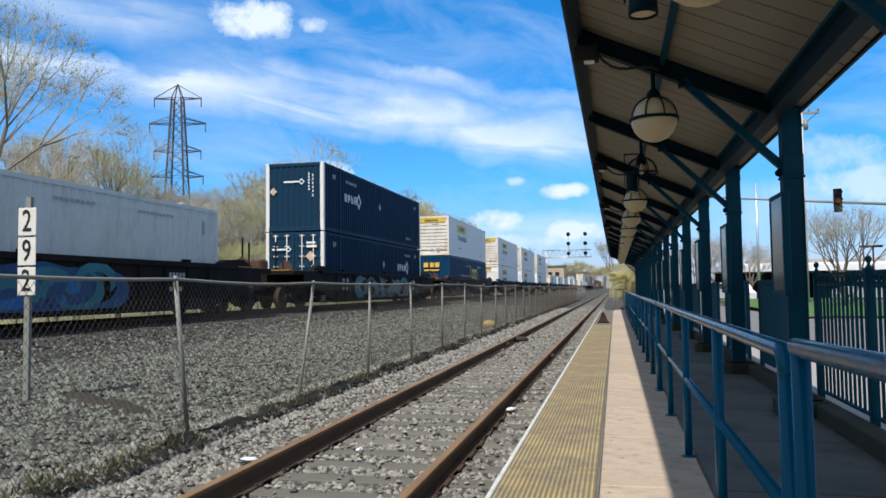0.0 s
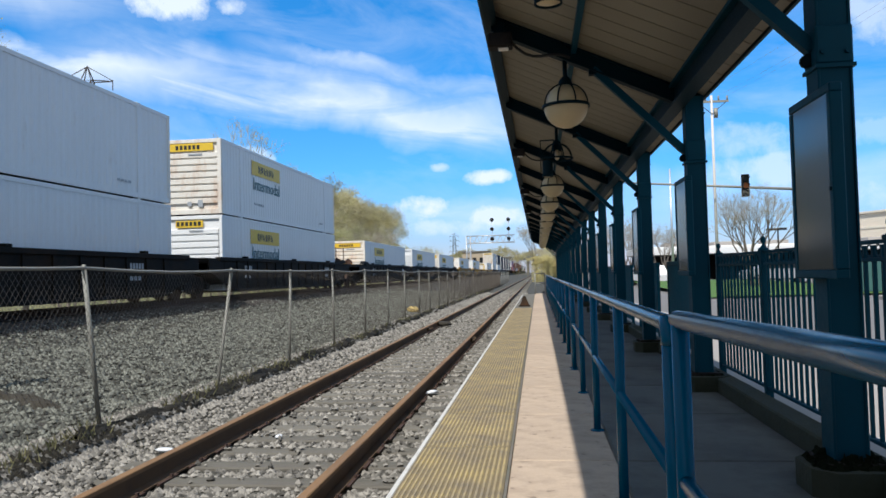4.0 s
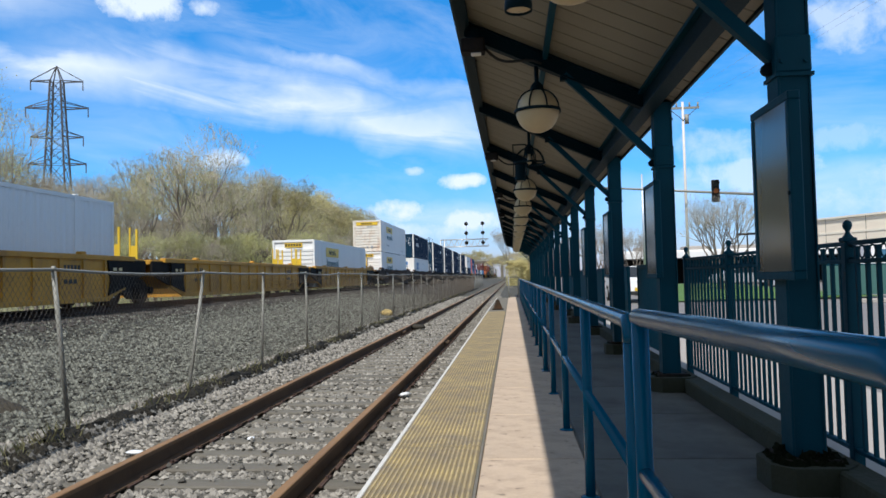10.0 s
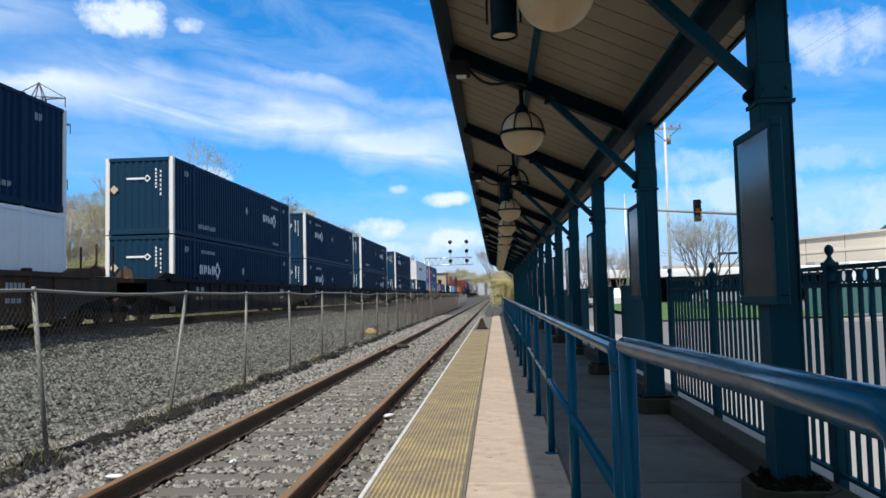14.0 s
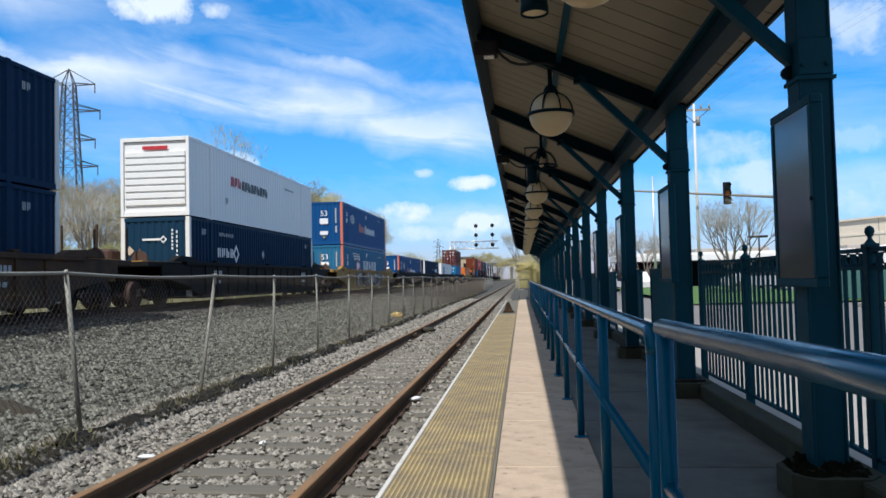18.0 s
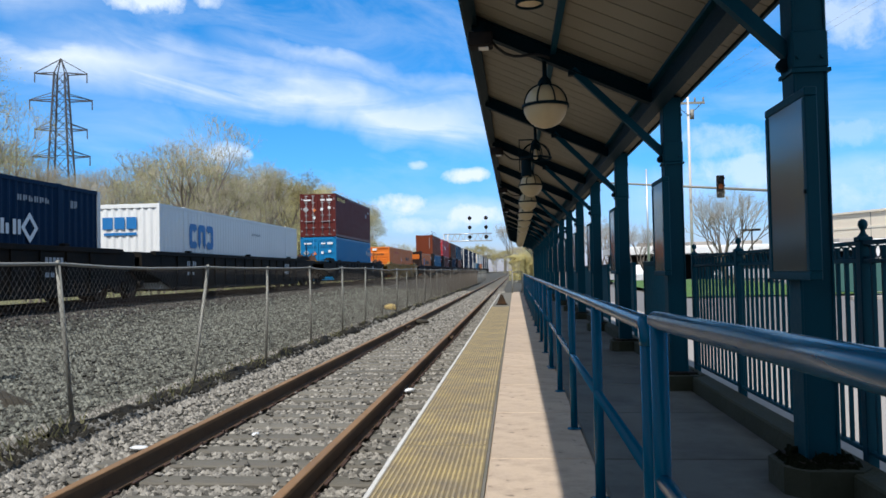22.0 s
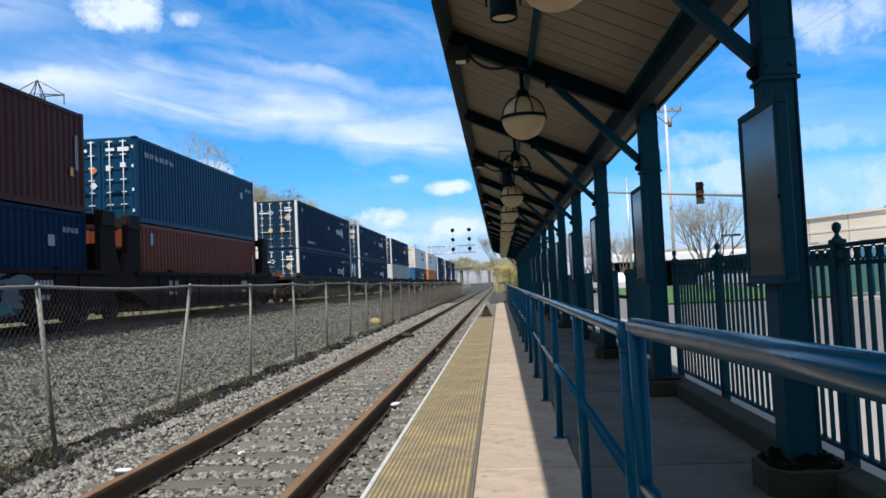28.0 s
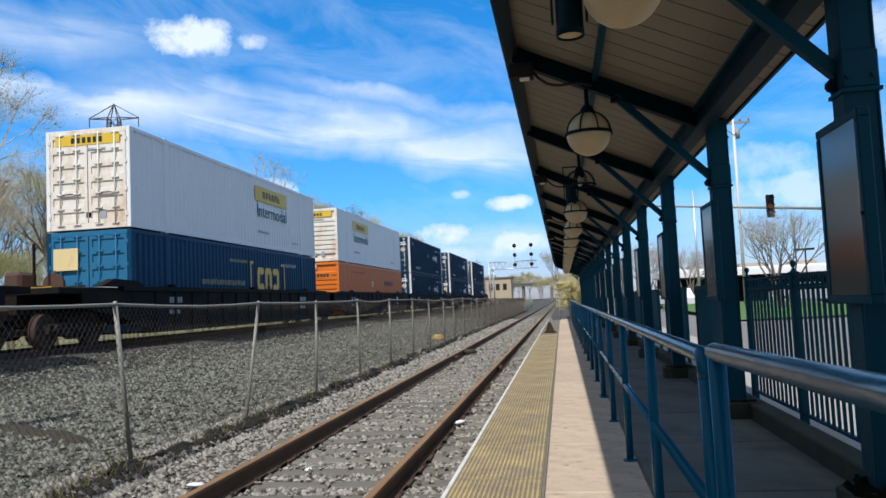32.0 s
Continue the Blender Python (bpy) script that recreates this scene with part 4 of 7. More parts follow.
def railing(feet, at, group="pipe railings", tee=False):
    """A length of railing with posts at the given places; its ends bend down, or run past the last post."""
    r = thing("pipe_railing", "glossy teal pipe railing along the platform", "railing", group, at=at)
    length = feet[-1]
    bend = [(0.0, 0.915), (0.0, 0.935), (0.006, 0.953), (0.018, 0.968), (0.036, 0.976), (0.06, 0.979)]
    line = [(0, y, z) for y, z in bend]
    line += [(0, length + 0.03, 0.979)] if tee else [(0, length - y, z) for y, z in reversed(bend)]
    top = Mesh().pipe(line, 0.0265, 20)
    part("top_rail", top, TEAL_RAIL, r)
    part("mid_rail", Mesh().tube((0, 0, 0.528), (0, length, 0.528), 0.022, seg=14), TEAL_RAIL, r)
    for i, y in enumerate(feet):
        part("post", Mesh().tube((0, y, -0.05), (0, y, 0.965 if 0 < i < len(feet) - 1 or tee else 0.92), 0.0255, seg=16), TEAL_RAIL, r)
        part("foot", Mesh().lathe(0, y, [(0.05, 0.0), (0.05, 0.008), (0.028, 0.014)], 14), TEAL_RAIL, r)
    return r


first = railing((0, 1.51, 3.22, 4.94, 6.65), pose(RAIL_X, 2.40, 0))
near_rail = railing((0, 1.57), pose(RAIL_X + 0.005, 0.660, 0.058, -1.35, 0, 0), tee=True)
for k in range(1, 5):
    copy_thing(first, pose(RAIL_X, 2.25 + 6.97 * k, 0))

# ---- ornamental picket fence behind the posts ----
PICKET_X = 1.86


def picket_post(y):
    p = Mesh().box(-0.03, -0.03, -0.05, 0.03, 0.03, 1.27, 0.004).box(-0.036, -0.036, 1.27, 0.036, 0.036, 1.295, 0.005)
    return p


def picket_panel(y0, y1):
    f = thing("picket_fence", "dark teal steel picket fence panel with ring frieze", "fence", "picket fence panels behind the canopy", at=pose(PICKET_X, y0, 0))
    length = y1 - y0
    part("post", picket_post(0), TEAL, f)
    cap = Mesh().lathe(0, 0, [(0.030, 1.295), (0.014, 1.315), (0.011, 1.33), (0.017, 1.338), (0.025, 1.357), (0.022, 1.376), (0.010, 1.389), (0.002, 1.391)], 14)
    part("finial", cap, TEAL, f)
    for z in (1.262, 1.165, 0.148):
        part("rail", Mesh().box(-0.018, 0.03, z - 0.012, 0.018, length - 0.03, z + 0.012, 0.003), TEAL, f)
    n = int((length - 0.09) / 0.115)
    for i in range(n):
        y = 0.045 + (length - 0.09) * (i + 0.5) / n
        part("picket", Mesh().box(-0.010, y - 0.010, 0.156, 0.010, y + 0.010, 1.245), TEAL, f)
    ring = Mesh()
    for i in range(n):
        y = 0.045 + (length - 0.09) * (i + 1.0) / n
        c = [Vector((0, y + 0.034 * math.cos(radians(a)), 1.214 + 0.034 * math.sin(radians(a)))) for a in range(0, 361, 45)]
        for a, b in zip(c, c[1:]):
            ring.tube(a, b, 0.005, seg=4, caps=False)
    part("ring_frieze", ring, TEAL, f, kind="stuff")
    return f


PICKETS = [0.2, 2.2, 4.30, 6.60, 8.18]
for a, b in zip(PICKETS, PICKETS[1:]):
    picket_panel(a, b)
end_post = thing("fence_post", "dark teal steel fence end post with a ball finial", "post", at=pose(PICKET_X, 8.18, 0))
part("post", picket_post(0), TEAL, end_post)
part("finial", Mesh().lathe(0, 0, [(0.030, 1.295), (0.014, 1.315), (0.011, 1.33), (0.017, 1.338), (0.025, 1.357), (0.022, 1.376), (0.010, 1.389), (0.002, 1.391)], 14), TEAL, end_post)
# solid windscreens further along
for i, y in enumerate((8.9, 12.1, 15.4, 18.8, 22.2, 25.5)):
    scr = thing("windscreen", "solid dark teal sheet-metal screen between canopy posts", "screen", "screens between the posts", at=pose(1.84, y, 0))
    part("panel", Mesh().box(-0.015, 0, 0.15, 0.015, 2.2, 1.18), TEAL_SHEET, scr)
    part("top_trim", Mesh().box(-0.03, -0.02, 1.18, 0.03, 2.22, 1.24, 0.006), TEAL, scr)
    part("leg", Mesh().box(-0.025, -0.02, -0.06, 0.025, 0.03, 1.18), TEAL, scr)
    part("leg", Mesh().box(-0.025, 2.17, -0.06, 0.025, 2.22, 1.18), TEAL, scr)

# ---- rubber cone block on the platform ----
cone = thing("marker_block", "dark brown triangular rubber marker on the platform edge", "marker", at=pose(-0.48, 26.2, 0))
part("wedge", Mesh().prism([(-0.17, 0.0), (0.17, 0.0), (0.04, 0.34), (-0.04, 0.34)], "y", -0.14, 0.14), CAR_BROWN, cone)
part("base", Mesh().box(-0.20, -0.20, 0.0, 0.20, 0.20, 0.03, 0.01), CAR_BLACK, cone)

# ---- end-of-platform hand rail ----
gate = thing("end_railing", "pale green-grey railing at the platform end", "railing", at=pose(0, 40.0, 0))
for x in (-0.15, 0.35):
    part("post", Mesh().tube((x, 0, 0), (x, 0, 1.1), 0.03, seg=8), GALV, gate)
for z in (0.55, 1.07):
    part("rail", Mesh().tube((-0.15, 0, z), (0.35, 0, z), 0.025, seg=8), GALV, gate)

# ---- chain-link fence ----
fence = thing("chain_link_fence", "rusty grey chain-link fence with a sagging top rail", "fence")
FENCE_STEP, FENCE_Y0 = 3.0, 1.2
LEAN = {2: (0.02, -0.22), 3: (0.0, 0.45), 4: (0.0, 0.12), 7: (0.02, 0.06)}
tops = []
for k in range(0, 40):
    y = FENCE_Y0 + FENCE_STEP * k
    dx, dy = LEAN.get(k, (0.03 * math.sin(k * 2.3), 0.06 * math.sin(k * 1.7)))
    x = FENCE_X - 0.0009 * y
    z = 1.30 + 0.022 * math.sin(k * 3.1) + 0.015 * math.sin(k * 1.3)
    foot = Vector((x, y - 0.3 * dy, ground_height(x, y) - 0.05))
    head = Vector((x + dx, y + dy, z))
    tops.append(head)
    part("post", Mesh().tube(foot, head, 0.024, seg=8), GALV, fence)
    part("post_cap", Mesh().tube(head - Vector((0, 0, 0.015)), head + Vector((0, 0, 0.035)), 0.031, 0.016, seg=8), GALV, fence)
line = Mesh()
MESH_TOP = []
for i, (a, b) in enumerate(zip(tops, tops[1:])):
    sag = 0.008 + 0.035 * abs(math.sin(i * 2.2)) ** 6
    pts = [a.lerp(b, u) - Vector((0, 0, sag * math.sin(math.pi * u))) for u in (0, 0.25, 0.5, 0.75, 1)]
    MESH_TOP += pts[:-1]
    if i == len(tops) - 2:
        MESH_TOP.append(b)
line = Mesh().pipe(MESH_TOP, 0.0165, 8)
part("top_rail", line, GALV, fence)
# woven wire: straight strands on both diagonals
HEIGHT, PITCH = 1.55, 0.075


def wires(y0, y1, name):
    w = Mesh()
    v, f = [], []
    n = int((y1 - y0) / PITCH)
    for lean in (-1, 1):
        for i in range(n):
            ya = y0 + i * PITCH
            yb = ya + lean * HEIGHT * 0.85
            x = FENCE_X - 0.0009 * ya + 0.034
            za, zb = ground_height(FENCE_X, 0) + 0.03, 1.27
            k = len(v)
            r = 0.0019
            v += [(x - r, ya, za), (x + r, ya - r, za), (x, ya + 2 * r, za), (x - r, yb, zb), (x + r, yb - r, zb), (x, yb + 2 * r, zb)]
            f += [(k, k + 1, k + 4, k + 3), (k + 1, k + 2, k + 5, k + 4), (k + 2, k, k + 3, k + 5)]
    w.v, w.f, w.smooth = v, f, [False] * len(f)
    part(name, w, WIRE, fence, "diamond wire mesh", kind="stuff")


wires(-1.0, 90.0, "wire_mesh")

# number marker behind the fence
marker = thing("milepost", "narrow white milepost with black numerals on a steel channel", "sign", at=pose(-7.45, 8.5, ground_height(-7.45, 8.5)))
part("channel", Mesh().box(-0.04, -0.02, -0.1, 0.04, 0.0, 2.62).box(-0.04, 0.0, -0.1, -0.03, 0.03, 2.62).box(0.03, 0.0, -0.1, 0.04, 0.03, 2.62), GALV, marker)


def lettering(text, size, depth=0.004):
    cu = bpy.data.curves.new("lettering", "FONT")
    cu.body, cu.size, cu.align_x, cu.align_y, cu.extrude, cu.resolution_u = text, size, "CENTER", "CENTER", depth, 2
    tmp = new("lettering", cu)
    me = bpy.data.meshes.new_from_object(tmp.evaluated_get(bpy.context.evaluated_depsgraph_get()))
    bpy.data.objects.remove(tmp)
    return me


def words(name, text, size, material, parent, at, label="", squeeze=1.0):
    me = lettering(text, size)
    me.materials.clear()
    me.materials.append(material)
    if squeeze != 1.0:
        me.transform(Matrix.Diagonal((squeeze, 1, 1, 1)))
    ob = part(name, me, material, parent, label)
    ob.matrix_basis = at
    return ob


for i, ch in enumerate("292"):
    z = 2.30 - 0.385 * i
    plate = part("number_plate", Mesh().box(-0.135, -0.034, z - 0.18, 0.135, -0.024, z + 0.18, 0.012), WHITE_WORN, marker, "white numeral plate")
    words("numeral", ch, 0.40, MARK_BLACK, plate, pose(0, -0.0385, z, 90, 0, 0), squeeze=0.75)

# ---- freight train ----
HIGH = 2.896
MOVING = []      # (thing, place along the train, height)


def corrugated(x, y0, y1, z0, z1, depth, pitch, out):
    """A trapezoid-ribbed wall in the plane x, its ribs upright."""
    m = Mesh()
    n = max(1, round((y1 - y0) / pitch))
    p = (y1 - y0) / n
    prof = []
    for i in range(n):
        a = y0 + i * p
        prof += [(a, 0), (a + 0.25 * p, 0), (a + 0.5 * p, depth), (a + 0.75 * p, depth)]
    prof.append((y1, 0))
    k = 0
    for y, d in prof:
        m.v += [(x - out * d, y, z0), (x - out * d, y, z1)]
    for i in range(len(prof) - 1):
        m.f.append((2 * i, 2 * i + 2, 2 * i + 3, 2 * i + 1))
        m.smooth.append(False)
    return m


def turned(m):
    """Swaps x and y, to make an end wall out of a side wall."""
    m.v = [(y, x, z) for x, y, z in m.v]
    return m


def plate(x, y0, z0, y1, z1, t=0.006):
    return Mesh().box(x - 0.002, y0, z0, x + t, y1, z1)


def end_plate(x0, z0, x1, z1, y=-0.012, t=0.008):
    return Mesh().box(x0, y - t, z0, x1, y, z1)


def logo_bars(parent, y0, y1, z0, z1, material, x, count=5, name="marking"):
    """A row of plain upright bars where a name stands."""
    w = (y1 - y0) / count
    m = Mesh()
    h = z1 - z0
    for i in range(count):
        a = y0 + i * w
        m.box(x - 0.002, a + 0.08 * w, z0, x + 0.006, a + 0.34 * w, z1)
        m.box(x - 0.002, a + 0.50 * w, z0 + (0.0, 0.22, 0.0)[i % 3] * h, x + 0.006, a + 0.74 * w, z1 - (0.0, 0.0, 0.30)[i % 3] * h)
    part(name, m, material, parent, kind="stuff" if count > 5 else "")


def diamond(parent, y, z, r, material, x, ring=True):
    m = Mesh()
    pts = [(y - r, z), (y, z - r * 1.15), (y + r, z), (y, z + r * 1.15)]
    if ring:
        for (a, b), (c, d) in zip(pts, pts[1:] + pts[:1]):
            i0, i1 = (y + (a - y) * 0.6, z + (b - z) * 0.6), (y + (c - y) * 0.6, z + (d - z) * 0.6)
            m.prism([(a, b), (c, d), i1, i0], "x", x - 0.002, x + 0.006)
    else:
        m.prism(pts, "x", x - 0.002, x + 0.006)
    part("emblem", m, material, parent)


def end_diamond(parent, x, z, r, material):
    part("placard", Mesh().prism([(x - r, z), (x, z - r), (x + r, z), (x, z + r)], "y", -0.03, -0.012), material, parent)


def door_leaves(c, W, material, rods, panels=6):
    """Two door leaves with recessed panels, lock rods, handles and hinges."""
    for side in (-1, 1):
        leaf = Mesh()
        a, b = (0.015, W / 2 - 0.13)
        xa, xb = (a, b) if side > 0 else (-b, -a)
        leaf.box(xa, 0.03, 0.20, xb, 0.06, HIGH - 0.15)
        h = (HIGH - 0.35) / panels
        for i in range(panels):
            z = 0.20 + i * h
            leaf.box(xa, 0.0, z, xb, 0.03, z + 0.10).box(xa, 0.0, z + h - 0.10, xb, 0.03, z + h)
            leaf.box(xa, 0.0, z + 0.10, xa + 0.09, 0.03, z + h - 0.10).box(xb - 0.09, 0.0, z + 0.10, xb, 0.03, z + h - 0.10)
        ob = part("door", leaf, material, c)
        for f in (0.28, 0.72):
            x = xa + (xb - xa) * f
            rod = Mesh().tube((x, -0.025, 0.14), (x, -0.025, HIGH - 0.10), 0.019, seg=7)
            for z in (0.16, 0.62, 1.04, 1.46, 1.88, 2.30, HIGH - 0.15):
                rod.box(x - 0.11, -0.036, z - 0.016, x + 0.11, 0.0, z + 0.016)
            rod.box(x, -0.055, 1.02, x + 0.42 * (1 if f < 0.5 else -1), -0.035, 1.05)
            part("lock_rod", rod, rods, ob)
        for z in (0.4, 1.1, 1.9, 2.55):
            part("hinge", Mesh().box(xb - 0.02 if side > 0 else xa - 0.05, -0.02, z - 0.05, xb + 0.05 if side > 0 else xa + 0.02, 0.01, z + 0.05), rods, ob)


def container(name, label, L, paint_, ends="ribs", posts=None, end_paint=None, depth=0.034, rods=None, wide=None, marks=None, roof=None):
    """A container with ribbed sides; its near end is at y = 0, its floor at z = 0."""
    long = L > 13
    W = wide or (2.591 if long else 2.438)
    c = thing(name, label, "container", "containers on the freight train")
    posts = posts or paint_
    end_paint = end_paint or paint_
    h = W / 2
    for s in (-1, 1):
        if long:
            cuts = [(0.12, 1.88), (2.06, L - 2.06), (L - 1.88, L - 0.12)]
        else:
            cuts = [(0.12, L - 0.12)]
        for a, b in cuts:
            part("side_panel", corrugated(s * (h - 0.012), a, b, 0.17, HIGH - 0.11, depth, 0.28, s), paint_, c)
        part("bottom_rail", Mesh().box(s * h - 0.05 * (s > 0), 0.10, 0.02, s * h + 0.05 * (s < 0), L - 0.10, 0.175), paint_, c)
        part("top_rail", Mesh().box(s * h - 0.05 * (s > 0), 0.10, HIGH - 0.115, s * h + 0.05 * (s < 0), L - 0.10, HIGH - 0.01), paint_, c)
        w = 0.16 if posts is not paint_ else 0.12
        for y0, y1 in ((0.0, w), (L - w, L)):
            part("corner_post", Mesh().box(s * (h + 0.003) - w * (s > 0), y0, 0.02, s * (h + 0.003) + w * (s < 0), y1, HIGH - 0.005, 0.01), posts, c)
        if long:
            for y in (1.97, L - 1.97):
                part("lift_post", Mesh().box(s * (h + 0.004) - 0.06 * (s > 0), y - 0.085, 0.0, s * (h + 0.004) + 0.06 * (s < 0), y + 0.085, HIGH, 0.012), paint_, c)
        for y in ((1.88, L - 2.06) if long else (0.0, L - 0.178)):
            for z in (-0.012, HIGH - 0.11):
                part("corner_casting", Mesh().box(s * (h + 0.010) - 0.17 * (s > 0), y, z, s * (h + 0.010) + 0.17 * (s < 0), y + 0.178, z + 0.122, 0.012), posts if not long else paint_, c)
    part("roof_panel", Mesh().box(-h + 0.05, 0.08, HIGH - 0.045, h - 0.05, L - 0.08, HIGH - 0.02), roof or paint_, c)
    part("floor_panel", Mesh().box(-h + 0.05, 0.10, 0.03, h - 0.05, L - 0.10, 0.16), BLACK, c)
    part("end_wall", turned(corrugated(L - 0.02, -h + 0.12, h - 0.12, 0.12, HIGH - 0.1, 0.03, 0.24, 1)), end_paint, c)
    for y in (0.0, L - 0.09):
        part("end_sill", Mesh().box(-h + 0.12, y, 0.02, h - 0.12, y + 0.09, 0.20, 0.01), end_paint, c)
        part("end_header", Mesh().box(-h + 0.12, y, HIGH - 0.15, h - 0.12, y + 0.09, HIGH - 0.01, 0.01), end_paint, c)
    if ends == "ribs":
        part("end_wall", turned(corrugated(0.015, -h + 0.12, h - 0.12, 0.18, HIGH - 0.12, -0.036, 0.27, 1)), end_paint, c)
    elif ends == "slats":
        part("end_wall", Mesh().box(-h + 0.1, 0.075, 0.18, h - 0.1, 0.10, HIGH - 0.12), end_paint, c)
        n = 8
        z0, z1 = 0.52, HIGH - 0.62
        for i in range(n):
            z = z0 + (z1 - z0) * i / (n - 1)
            part("end_slat", Mesh().prism([(0.078, z - 0.088), (0.006, z - 0.084), (0.006, z + 0.080), (0.078, z + 0.112)], "x", -h + 0.16, h - 0.16), end_paint, c)
    else:
        door_leaves(c, W, end_paint, rods or end_paint)
    if marks:
        marks(c, h + 0.004, L, h)
    return c


# markings, drawn as plain shapes
def marks_van(near=2.6, small=False):
    def draw(c, x, L, h):
        panel = part("sign_panel", plate(x, near, 1.90, near + 3.5, 2.50), SIGN_YELLOW, c, "yellow name panel")
        logo_bars(panel, near + 0.75, near + 2.7, 2.04, 2.34, MARK_BLACK, x + 0.007, 6)
        words("lettering", "Intermodal", 0.74, MARK_TEAL, c, pose(x + 0.006, near + 1.80, 1.50, 90, 0, 90), "dark teal lettering", squeeze=1.02)
        logo_bars(c, near + 0.2, near + 1.4, 0.62, 0.72, MARK_GREY, x, 6)
        logo_bars(c, L - 3.2, L - 2.4, 0.40, 0.48, MARK_GREY, x, 4)
        part("end_sign", end_plate(-h + (0.75 if small else 0.3), HIGH - 0.46, h - (0.75 if small else 0.3), HIGH - 0.20 if small else HIGH - 0.17, 0.002, 0.012), SIGN_YELLOW, c, "yellow end panel")
        m = Mesh()
        for i in range(6):
            m.box(-0.5 + i * 0.17, -0.015, HIGH - 0.40, -0.5 + i * 0.17 + 0.11, -0.011, HIGH - 0.24)
        part("end_marking", m, MARK_BLACK, c, kind="stuff")
        part("vent_box", Mesh().box(-0.06, 0.0, 0.34, 0.10, 0.046, 0.50), MARK_GREY, c)
        part("vent_box", Mesh().box(0.35, 0.0, 0.28, 0.55, 0.046, 0.56, 0.01), MARK_GREY, c)
        part("end_bar", Mesh().box(0.0, -0.02, HIGH - 0.62, 0.55, 0.02, HIGH - 0.56), MARK_GREY, c)
    return draw


def end_ring(parent, x, z, r, material, y=-0.010):
    """A thin diamond outline on an end wall."""
    m = Mesh()
    pts = [(x - r, z), (x, z - r), (x + r, z), (x, z + r)]
    for (a, b), (c, d) in zip(pts, pts[1:] + pts[:1]):
        m.prism([(a, b), (c, d), (x + (c - x) * 0.6, z + (d - z) * 0.6), (x + (a - x) * 0.6, z + (b - z) * 0.6)], "y", y - 0.008, y)
    part("end_emblem", m, material, parent)


def marks_navy(near=True, doors=False):
    def draw(c, x, L, h):
        y = 2.5 if near else L - 5.2
        logo_bars(c, y, y + 1.75, 1.50, 1.86, MARK_WHITE, x, 4)
        diamond(c, y + 1.98, 1.68, 0.33, MARK_WHITE, x)
        diamond(c, 7.8 if near else 8.4, 1.75, 0.17, MARK_GREY, x, False)
        if near:
            logo_bars(c, 2.7, 4.2, 2.33, 2.47, MARK_GREY, x, 7)
        else:
            logo_bars(c, 2.4, 4.3, 0.40, 0.58, MARK_GREY, x, 8)
            logo_bars(c, y + 1.5, y + 2.8, 2.33, 2.47, MARK_GREY, x, 6)
        logo_bars(c, L - 3.4, L - 2.4, 0.40, 0.54, MARK_GREY, x, 5)
        logo_bars(c, 1.05, 1.45, 2.30, 2.52, MARK_GREY, x, 2)
        logo_bars(c, L - 1.5, L - 1.15, 2.30, 2.50, MARK_GREY, x, 2)
        if doors:
            part("end_marking", end_plate(-h + 0.30, HIGH - 0.76, -0.35, HIGH - 0.69, -0.05), MARK_WHITE, c)
            end_ring(c, -0.25, HIGH - 0.72, 0.13, MARK_WHITE, -0.05)
            part("end_marking", end_plate(0.55, HIGH - 0.50, 0.95, HIGH - 0.42, -0.05), MARK_WHITE, c)
            part("end_marking", end_plate(0.55, HIGH - 0.66, 1.00, HIGH - 0.56, -0.05), MARK_WHITE, c)
            end_diamond(c, 0.72, HIGH - 1.02, 0.22, PLACARD)
            part("end_marking", end_plate(0.28, 1.02, 0.50, 1.26, -0.05), MARK_CREAM, c)
            part("end_marking", end_plate(-0.45, 1.02, -0.22, 1.24, -0.05), MARK_CREAM, c)
        else:
            part("end_marking", end_plate(-0.48, 2.06, 0.18, 2.13, -0.002), MARK_WHITE, c)
            end_ring(c, 0.32, 2.09, 0.14, MARK_WHITE)
            end_diamond(c, -0.95, 1.70, 0.17, PLACARD)
            m = Mesh()
            for i in range(6):
                m.box(0.62, -0.010, 1.72 + i * 0.13, 0.68, -0.002, 1.80 + i * 0.13).box(0.80, -0.010, 1.45 + i * 0.17, 0.85, -0.002, 1.55 + i * 0.17)
            part("end_marking", m, MARK_WHITE, c, kind="stuff")
    return draw


def blocks(parent, y0, w, z0, z1, material, x):
    """Three heavy plain blocks, slanted and notched, where a large emblem stands."""
    g = w / 3
    for i in range(3):
        a, b = y0 + i * g + 0.05, y0 + (i + 1) * g - 0.05
        lean, cut = 0.12 * g, 0.18 * (z1 - z0)
        t, mid = 0.30 * g, (z0 + z1) / 2
        outer = [(a, z0 + cut), (a + lean, z0), (b - lean, z0), (b, z0 + cut), (b, z1 - cut), (b - lean, z1), (a + lean, z1), (a, z1 - cut)]
        inner = [(a + t + (p - a) * (b - a - 2 * t) / (b - a), mid + (q - mid) * 0.45) for p, q in outer]
        for k in range(8):
            if k != (3, 1, 7)[i]:
                n = (k + 1) % 8
                part("emblem", Mesh().prism([outer[k], outer[n], inner[n], inner[k]], "x", x - 0.002, x + 0.006), material, parent)


